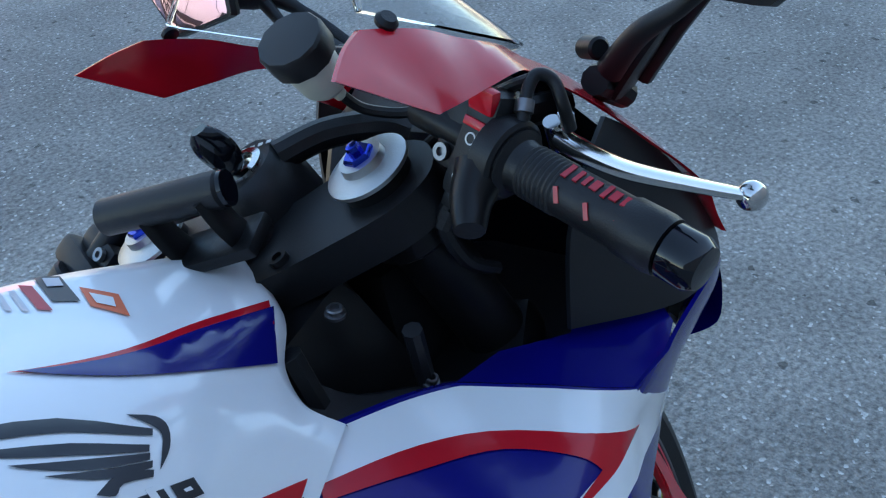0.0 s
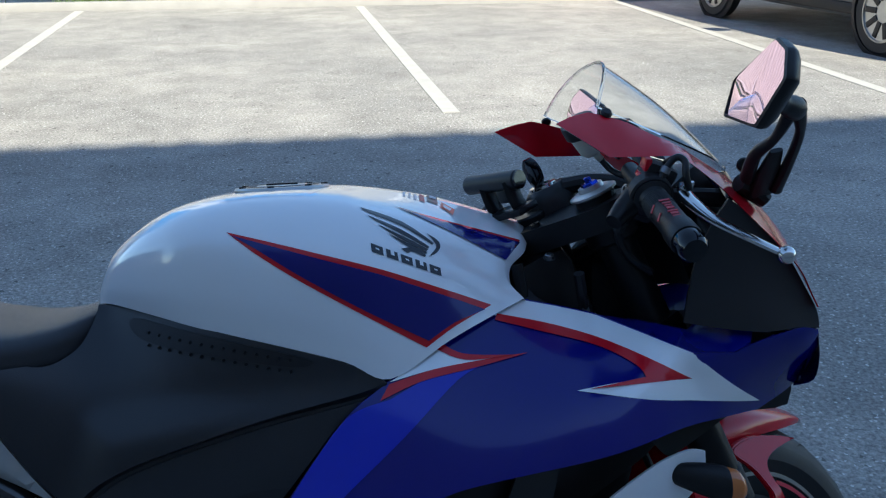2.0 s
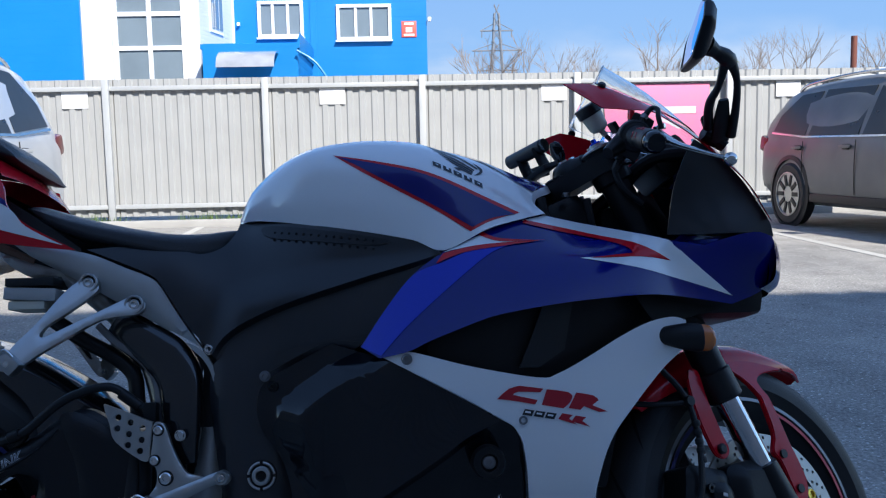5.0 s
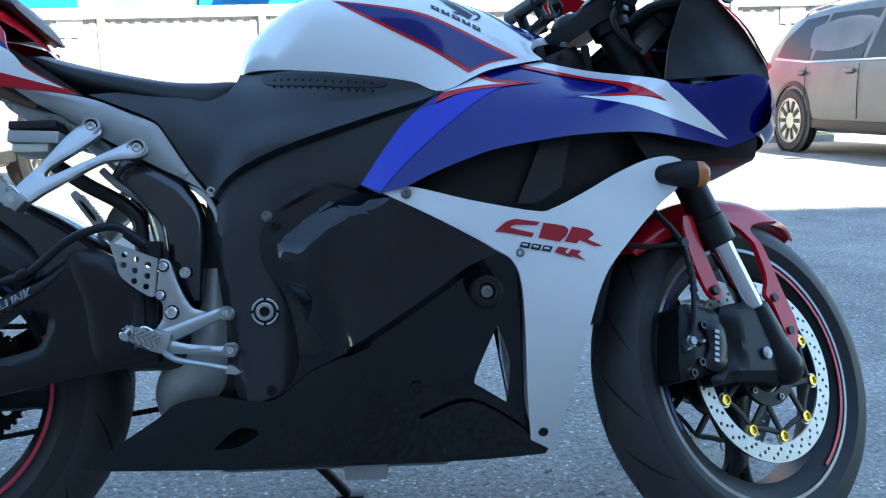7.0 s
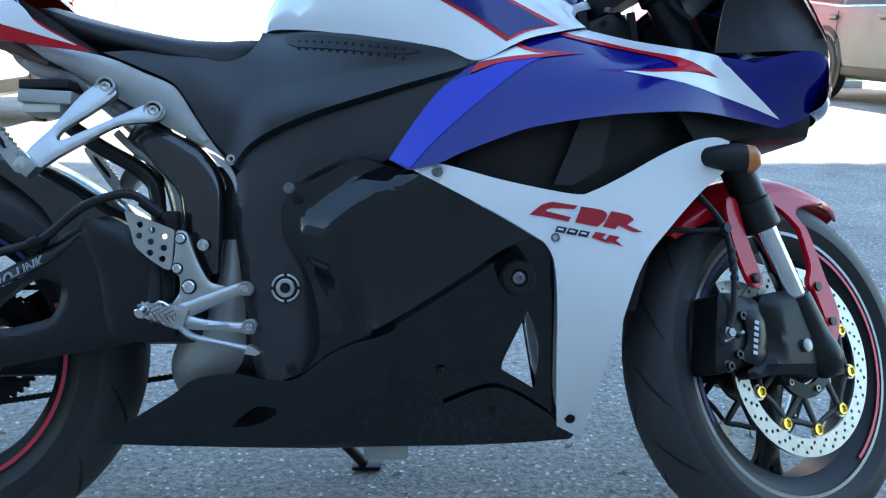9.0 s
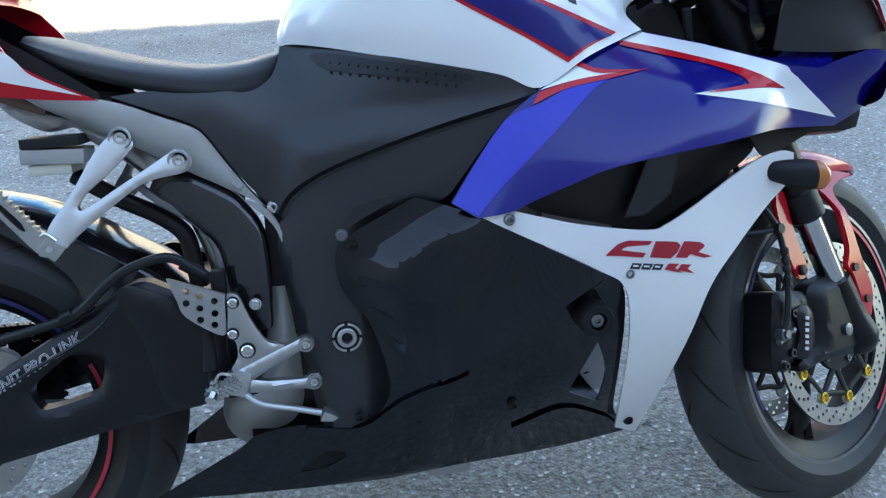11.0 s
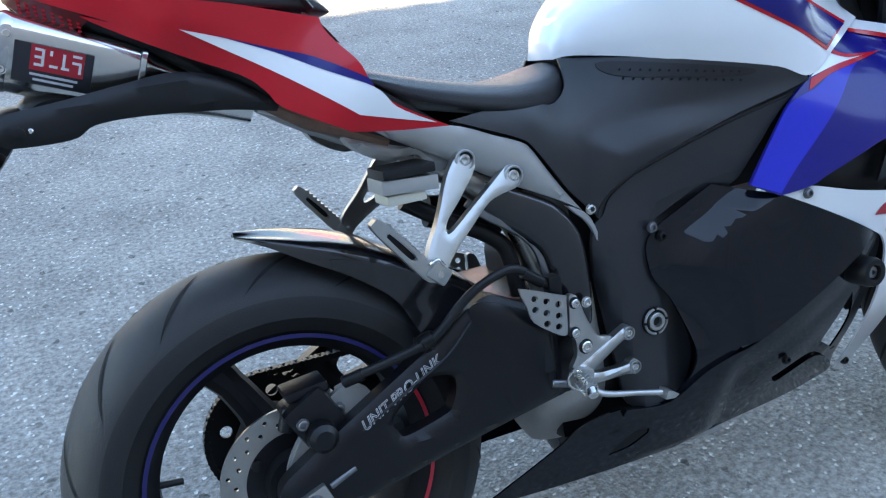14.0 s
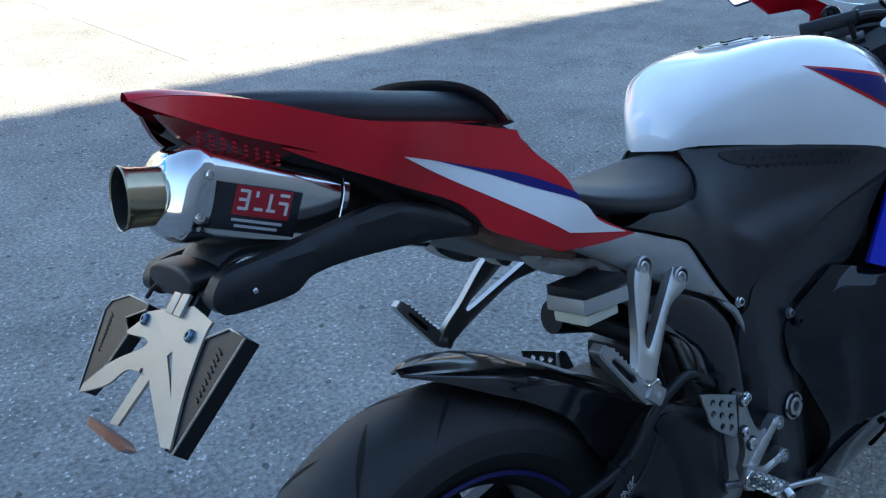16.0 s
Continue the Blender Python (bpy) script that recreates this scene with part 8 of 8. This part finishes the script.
for x in (-3.78, -0.20, 2.95, 6.35):
    notice(x)
BANNER = material("magenta_banner", (0.55, 0.12, 0.42), 0.5, vary=0.1, scale=1.1, second=(0.75, 0.22, 0.20))
ban = thing("banner", "purple and orange printed banner tied to the fence", "banner", (4.45, FENCE_Y + 0.064, 1.35))
part("cloth", box((1.5, 0.01, 1.05), bevel=0.003), BANNER, ban)
part("print_block", box((0.7, 0.006, 0.18), (-0.2, -0.008, -0.25)), ORANGE_GRAPHIC, ban)
part("print_block", box((0.5, 0.006, 0.10), (0.3, -0.008, 0.15)), GREY_GRAPHIC, ban)

# grass at the fence foot
GRASS = material("grass_blades", (0.09, 0.14, 0.035), 0.7, vary=0.4, scale=3)
bm = bmesh.new()
rnd = random.Random(4)
for k in range(5200):
    cx = rnd.uniform(-9, 14)
    if noise.noise(Vector((cx * 0.9, 3.1, 0))) < -0.15:
        continue
    x, y, h = cx + rnd.gauss(0, 0.06), FENCE_Y + rnd.uniform(-0.20, 0.25), rnd.uniform(0.05, 0.22)
    dx, dy = rnd.gauss(0, 0.05), rnd.gauss(0, 0.05)
    w = 0.008
    bm.faces.new([bm.verts.new(p) for p in ((x - w, y, 0), (x + w, y, 0), (x + dx, y + dy, h))])
tagged(finish("grass", bm, GRASS), "thin spring grass along the foot of the fence", "grass", kind="stuff")
KERB = material("kerb_concrete", (0.34, 0.33, 0.31), 0.85, vary=0.2, scale=5, bump=0.5, bump_scale=60)
tagged(finish("kerb", box((60, 0.14, 0.12), (2, FENCE_Y - 0.28, 0.04), bevel=0.012), KERB), "low concrete kerb along the fence", "kerb", kind="structure")

# far sky with low soft clouds
SKY_FAR = bpy.data.materials.new("far_sky")
SKY_FAR.use_nodes = True
fn, fl = SKY_FAR.node_tree.nodes, SKY_FAR.node_tree.links
fn.remove(fn["Principled BSDF"])
tc, mp, nz = fn.new("ShaderNodeTexCoord"), fn.new("ShaderNodeMapping"), fn.new("ShaderNodeTexNoise")
mp.inputs["Scale"].default_value = (0.012, 1, 0.030)
nz.inputs["Scale"].default_value, nz.inputs["Detail"].default_value = 1.0, 7
sx, band, soft_edge, mix, glow = fn.new("ShaderNodeSeparateXYZ"), fn.new("ShaderNodeMapRange"), fn.new("ShaderNodeMapRange"), fn.new("ShaderNodeMix"), fn.new("ShaderNodeEmission")
high, mul = fn.new("ShaderNodeValToRGB"), fn.new("ShaderNodeMath")
band.inputs["From Min"].default_value, band.inputs["From Max"].default_value, band.inputs["To Min"].default_value, band.inputs["To Max"].default_value = 30, 75, 1, 0
soft_edge.inputs["From Min"].default_value, soft_edge.inputs["From Max"].default_value = 0.46, 0.66
mul.operation, mix.data_type = "MULTIPLY", "RGBA"
rise = fn.new("ShaderNodeMapRange")
rise.inputs["From Max"].default_value = 170
high.color_ramp.elements[0].color, high.color_ramp.elements[1].color = (0.155, 0.225, 0.31, 1), (0.070, 0.150, 0.30, 1)
mix.inputs["B"].default_value = (0.29, 0.30, 0.315, 1)
fl.new(tc.outputs["Object"], mp.inputs["Vector"])
fl.new(tc.outputs["Object"], sx.inputs[0])
fl.new(mp.outputs[0], nz.inputs["Vector"])
fl.new(nz.outputs["Fac"], soft_edge.inputs["Value"])
fl.new(sx.outputs["Z"], band.inputs["Value"])
fl.new(sx.outputs["Z"], rise.inputs["Value"])
fl.new(rise.outputs[0], high.inputs["Fac"])
fl.new(soft_edge.outputs[0], mul.inputs[0])
fl.new(band.outputs[0], mul.inputs[1])
fl.new(mul.outputs[0], mix.inputs["Factor"])
fl.new(high.outputs["Color"], mix.inputs["A"])
fl.new(mix.outputs["Result"], glow.inputs["Color"])
fl.new(glow.outputs[0], fn["Material Output"].inputs["Surface"])
backdrop_mesh = bpy.data.meshes.new("backdrop")
backdrop_mesh.from_pydata([(-450, 480, -1), (490, 480, -1), (490, 480, 170), (-450, 480, 170)], [], [(0, 1, 2, 3)])
backdrop_mesh.materials.append(SKY_FAR)
tagged(new("backdrop", backdrop_mesh), "pale blue sky with low soft white clouds", "sky", kind="structure")

# pylon, pole, bare trees
PYLON = material("pylon_steel", (0.16, 0.17, 0.19), 0.6, metal=0.3)
pylon = thing("power_pylon", "distant grey steel lattice power pylon", "pylon", (16.8, 150, 0))
for sx in (-1, 1):
    for sy in (-1, 1):
        part("leg", tube([(sx * 2.6, sy * 2.6, 0), (sx * 1.1, sy * 1.1, 13), (sx * 0.35, sy * 0.35, 24.5)], 0.16, 6, 2), PYLON, pylon)
for k in range(9):
    f = k / 8
    z, w = 8 + 16 * f, 1.65 - 1.25 * f
    for s in (-1, 1):
        part("brace", rod((-w, s * w, z), (w, s * w, z + 1.9), 0.07, seg=5), PYLON, pylon)
        part("brace", rod((w, s * w, z), (-w, s * w, z + 1.9), 0.07, seg=5), PYLON, pylon)
for z, L in ((15.0, 3.4), (18.3, 4.2), (21.6, 2.8)):
    part("crossarm", rod((-L, 0, z), (L, 0, z), 0.13, seg=6), PYLON, pylon)
    for s in (-1, 1):
        part("crossarm_stay", rod((s * L, 0, z), (s * 0.5, 0, z + 1.2), 0.07, seg=5), PYLON, pylon)
        part("insulator", rod((s * L * 0.9, 0, z), (s * L * 0.9, 0, z - 1.1), 0.09, seg=6), PYLON, pylon)
pole = thing("pipe_pole", "rusty brown steel pipe standing behind the fence", "pole", (8.3, 13.2, 0))
part("pipe", rod((0, 0, 0), (0, 0, 2.75), 0.05, seg=14), material("rust_paint", (0.16, 0.05, 0.03), 0.7, vary=0.4, scale=9), pole)

BARK = material("bare_bark", (0.15, 0.115, 0.09), 0.85, vary=0.35, scale=2, second=(0.26, 0.21, 0.17))
BUD = material("spring_leaves", (0.14, 0.17, 0.05), 0.6, vary=0.4, scale=0.6)


def tree(x, y, h, seed, leaves=0):
    """A bare spring tree: tapered trunk, limbs, twigs, and a veil of buds."""
    r = random.Random(seed)
    t = thing("tree", "bare spring tree with thin upright branches" if not leaves else "bushy tree in first yellow-green leaf", "tree", (x, y, 0), group="trees behind the fence")
    trunk, twigs, leaf = bmesh.new(), bmesh.new(), bmesh.new()

    def grow(p, d, ln, rad, level):
        q = p + d * ln
        bmx = trunk if level < 2 else twigs
        rod(p, q, rad, rad * 0.62, seg=6 if level < 2 else 3, bm=bmx)
        if level == 4:
            for _ in range(leaves):
                c = q + Vector((r.gauss(0, 0.25), r.gauss(0, 0.25), r.gauss(0, 0.2)))
                a, b = Vector((r.gauss(0, 1), r.gauss(0, 1), r.gauss(0, 1))).normalized() * 0.07, Vector((r.gauss(0, 1), r.gauss(0, 1), r.gauss(0, 1))).normalized() * 0.07
                leaf.faces.new([leaf.verts.new(v) for v in (c, c + a, c + a + b, c + b)])
            return
        for k in range((3, 4, 4, 4)[level]):
            e = (d + Vector((r.gauss(0, 0.45), r.gauss(0, 0.45), r.uniform(-0.1, 0.5)))).normalized()
            grow(p + d * ln * r.uniform(0.55, 1.0), e, ln * r.uniform(0.48, 0.74), rad * 0.46, level + 1)

    grow(Vector((0, 0, 0)), Vector((r.gauss(0, 0.05), r.gauss(0, 0.05), 1)).normalized(), h * 0.40, 0.014 * h, 0)
    part("trunk", trunk, BARK, t)
    part("crown", twigs, BARK, t)
    if leaves:
        part("leaves", leaf, BUD, t)
    else:
        leaf.free()


rt = random.Random(11)
for k in range(24):
    tree(5.0 + 1.02 * k + rt.uniform(-0.5, 0.5), 44 + rt.uniform(-5, 7), rt.uniform(6.6, 9.2), 20 + k)
for k in range(13):
    tree(4.4 + 1.9 * k + rt.uniform(-0.7, 0.7), 38 + rt.uniform(-2, 5), rt.uniform(3.6, 4.8), 60 + k, 14)


# parked cars
def suv(name, label, paint, matrix, H=1.73, L=4.86, overhang=0.86):
    t = thing(name, label, "car", matrix=matrix)
    k = H / 1.73
    st = [(-2.42, 0.55, 0.95, 1.00, 0.78), (-2.36, 0.42, 1.05, 1.34, 0.88), (-2.22, 0.34, 1.07, 1.54, 0.93), (-1.85, 0.28, 1.06, 1.67, 0.95), (-0.9, 0.26, 1.04, 1.73, 0.965), (0.0, 0.26, 1.02, 1.71, 0.965), (0.62, 0.26, 1.00, 1.52, 0.96),
          (1.10, 0.26, 0.98, 1.14, 0.95), (1.85, 0.28, 0.92, 1.00, 0.92), (2.28, 0.36, 0.80, 0.86, 0.86), (2.42, 0.48, 0.64, 0.68, 0.74)]
    S = L / 4.84

    def tail_x(x):
        return (x if x > -1.42 else -1.42 + (x + 1.42) * overhang) * S
    rings = []
    for x, fl, be, ro, w in st:
        x, fl, be, ro = tail_x(x), fl, be * k, ro * k
        re_ = max(be + 0.02, ro - 0.05)
        wr = w * (0.74 if ro > be + 0.3 else 0.86)
        half_r = [(-w * 0.88, fl), (-w, fl + 0.16), (-w * 1.005, (fl + be) / 2 + 0.1), (-w * 0.975, be), (-wr, re_), (-wr * 0.6, ro - 0.008)]
        rings.append([(x, y, z) for y, z in half_r] + [(x, 0, ro)] + [(x, -y, z) for y, z in half_r[::-1]])
    body = part("body", loft(rings, steps_u=4, steps_v=3), paint, t, sharp=50)

    def wy(q):
        f = np.clip((q[:, 1] - 1.04 * k) / (0.64 * k), 0, 1)
        return -(0.965 * 0.978 - (0.965 * 0.978 - 0.965 * 0.752) * f)
    for m in (False, True):
        for pts in ([(-0.05, 1.08, 1), (0.95, 1.07, 1), (0.48, 1.47, 1), (0.02, 1.60, 1)], [(-1.10, 1.09, 1), (-0.13, 1.08, 1), (-0.07, 1.61, 1), (-1.00, 1.63, 1)], [(-2.02, 1.17, 1), (-1.18, 1.10, 1), (-1.08, 1.62, 1), (-1.55, 1.60, 1), (-1.95, 1.36, 1)]):
            part("side_window", shell([(tail_x(x), z * k, *c) for x, z, *c in pts], wy, 0.01, step=0.2, lift=0.006, mirror=m), CAR_GLASS, t)
        part("window_trim", shell([(tail_x(-2.05), 1.135 * k, 1), (-1.2 * S, 1.070 * k, 1), (0.98 * S, 1.045 * k, 1), (0.98 * S, 1.065 * k, 1), (-1.2 * S, 1.092 * k, 1), (tail_x(-2.05), 1.158 * k, 1)], wy, 0.01, step=0.2, lift=0.010, mirror=m), STEEL, t)
        sy = 1 if m else -1
        for x in (-0.28, -1.25):
            hd = part("door_handle", box((0.20, 0.03, 0.035), (x * S, sy * 0.985, 0.96 * k), bevel=0.010), paint, t)
            part("handle_recess", box((0.12, 0.012, 0.06), (x * S, sy * 0.972, 0.955 * k), bevel=0.004), BLACK_PLASTIC, hd)
        for x in (-0.10, -1.14, 0.98):
            part("door_seam", tube([(x * S, sy * 0.972, 1.03 * k), (x * S, sy * 0.984, 0.75 * k), (x * S, sy * 0.975, 0.42)], 0.005, 6), BLACK_PLASTIC, t)
        part("sill_cladding", box((2.2 * S, 0.05, 0.10), (-0.05, sy * 0.945, 0.35), bevel=0.02), BLACK_PLASTIC, t)
        part("tail_light", box((0.30, 0.16, 0.20), (tail_x(-2.24), sy * 0.84, 1.00 * k), Euler((0, 0.25, 0)).to_matrix(), 0.04), RED_LENS, t)
        part("headlight", box((0.34, 0.30, 0.14), (2.14 * S, sy * 0.66, 0.80 * k), bevel=0.05), PANE, t)
        part("door_mirror", box((0.12, 0.22, 0.15), (0.72 * S, sy * 1.05, 1.12 * k), bevel=0.04), paint, t)
        part("roof_rail", tube([(-1.75 * S, sy * 0.66, 1.66 * k), (-1.5 * S, sy * 0.66, 1.74 * k), (-0.6 * S, sy * 0.67, 1.78 * k), (0.0, sy * 0.67, 1.76 * k), (0.25 * S, sy * 0.66, 1.69 * k)], 0.018, 8), STEEL, t)
        for x in (-1.42, 1.40):
            part("wheel_arch", lathe([(0.43, 0), (0.44, 0.02), (0.39, 0.03), (0.385, 0)], (x * S, sy * 0.955, 0.40), (0, sy, 0), 40), BLACK_PLASTIC, t)
            wh = part("wheel", lathe([(0.05, 0.0), (0.26, 0.0), (0.265, 0.012), (0.25, 0.014), (0.24, -0.05), (0.05, -0.06)], (x * S, sy * 0.985, 0.375), (0, sy, 0), 40), ALLOY, t)
            part("tyre", lathe([(0.265, -0.16), (0.34, -0.17), (0.375, -0.14), (0.375, -0.02), (0.345, 0.008), (0.262, 0.004)], (x * S, sy * 0.985, 0.375), (0, sy, 0), 48, closed=True), RUBBER, wh)
            for j in range(10):
                a = 2 * math.pi * j / 10
                part("gap", box((0.14, 0.012, 0.050), (x * S + 0.165 * math.cos(a), sy * 0.988, 0.375 + 0.165 * math.sin(a)), Matrix.Rotation(-a, 3, "Y"), 0.004), BLACK_PLASTIC, wh)
    part("rear_window", loft([[(tail_x(-2.395), y, 1.12 * k) for y in (-0.72, 0, 0.72)], [(tail_x(-2.27), y, 1.50 * k) for y in (-0.62, 0, 0.62)]], steps_u=2, steps_v=3), CAR_GLASS, t)
    part("windscreen", loft([[(1.10 * S, y, 1.165 * k) for y in (-0.78, 0, 0.78)], [(0.58 * S, y, 1.56 * k) for y in (-0.66, 0, 0.66)]], steps_u=2, steps_v=3), CAR_GLASS, t)
    part("rear_bumper", box((0.14, 1.7, 0.26), (tail_x(-2.38), 0, 0.55), bevel=0.06), BLACK_PLASTIC, t)
    part("front_bumper", box((0.12, 1.6, 0.22), (2.38 * S, 0, 0.46), bevel=0.05), BLACK_PLASTIC, t)
    part("plate_bar", box((0.01, 0.52, 0.11), (tail_x(-2.46), 0, 0.80)), SIGN_WHITE, t)
    return t


GREY_CAR = material("dusty_grey_car_paint", (0.085, 0.088, 0.092), 0.42, metal=0.2, vary=0.2, scale=2.5, coat=0.25, second=(0.17, 0.16, 0.148))
SILVER_CAR = material("silver_car_paint", (0.52, 0.53, 0.54), 0.32, metal=0.4, vary=0.1, scale=2, coat=0.7)
suv("grey_suv", "dusty dark grey sport utility vehicle backed towards the fence", GREY_CAR, Matrix.Translation((6.52, 7.74, 0)) @ pose(0, 0, 0, 0, 0, -85), H=1.68)
suv("silver_suv", "silver sport utility vehicle with roof rails parked in a bay", SILVER_CAR, Matrix.Translation((-3.42, 5.15, 0)) @ pose(0, 0, 0, 0, 0, -90), H=1.86, L=4.8)
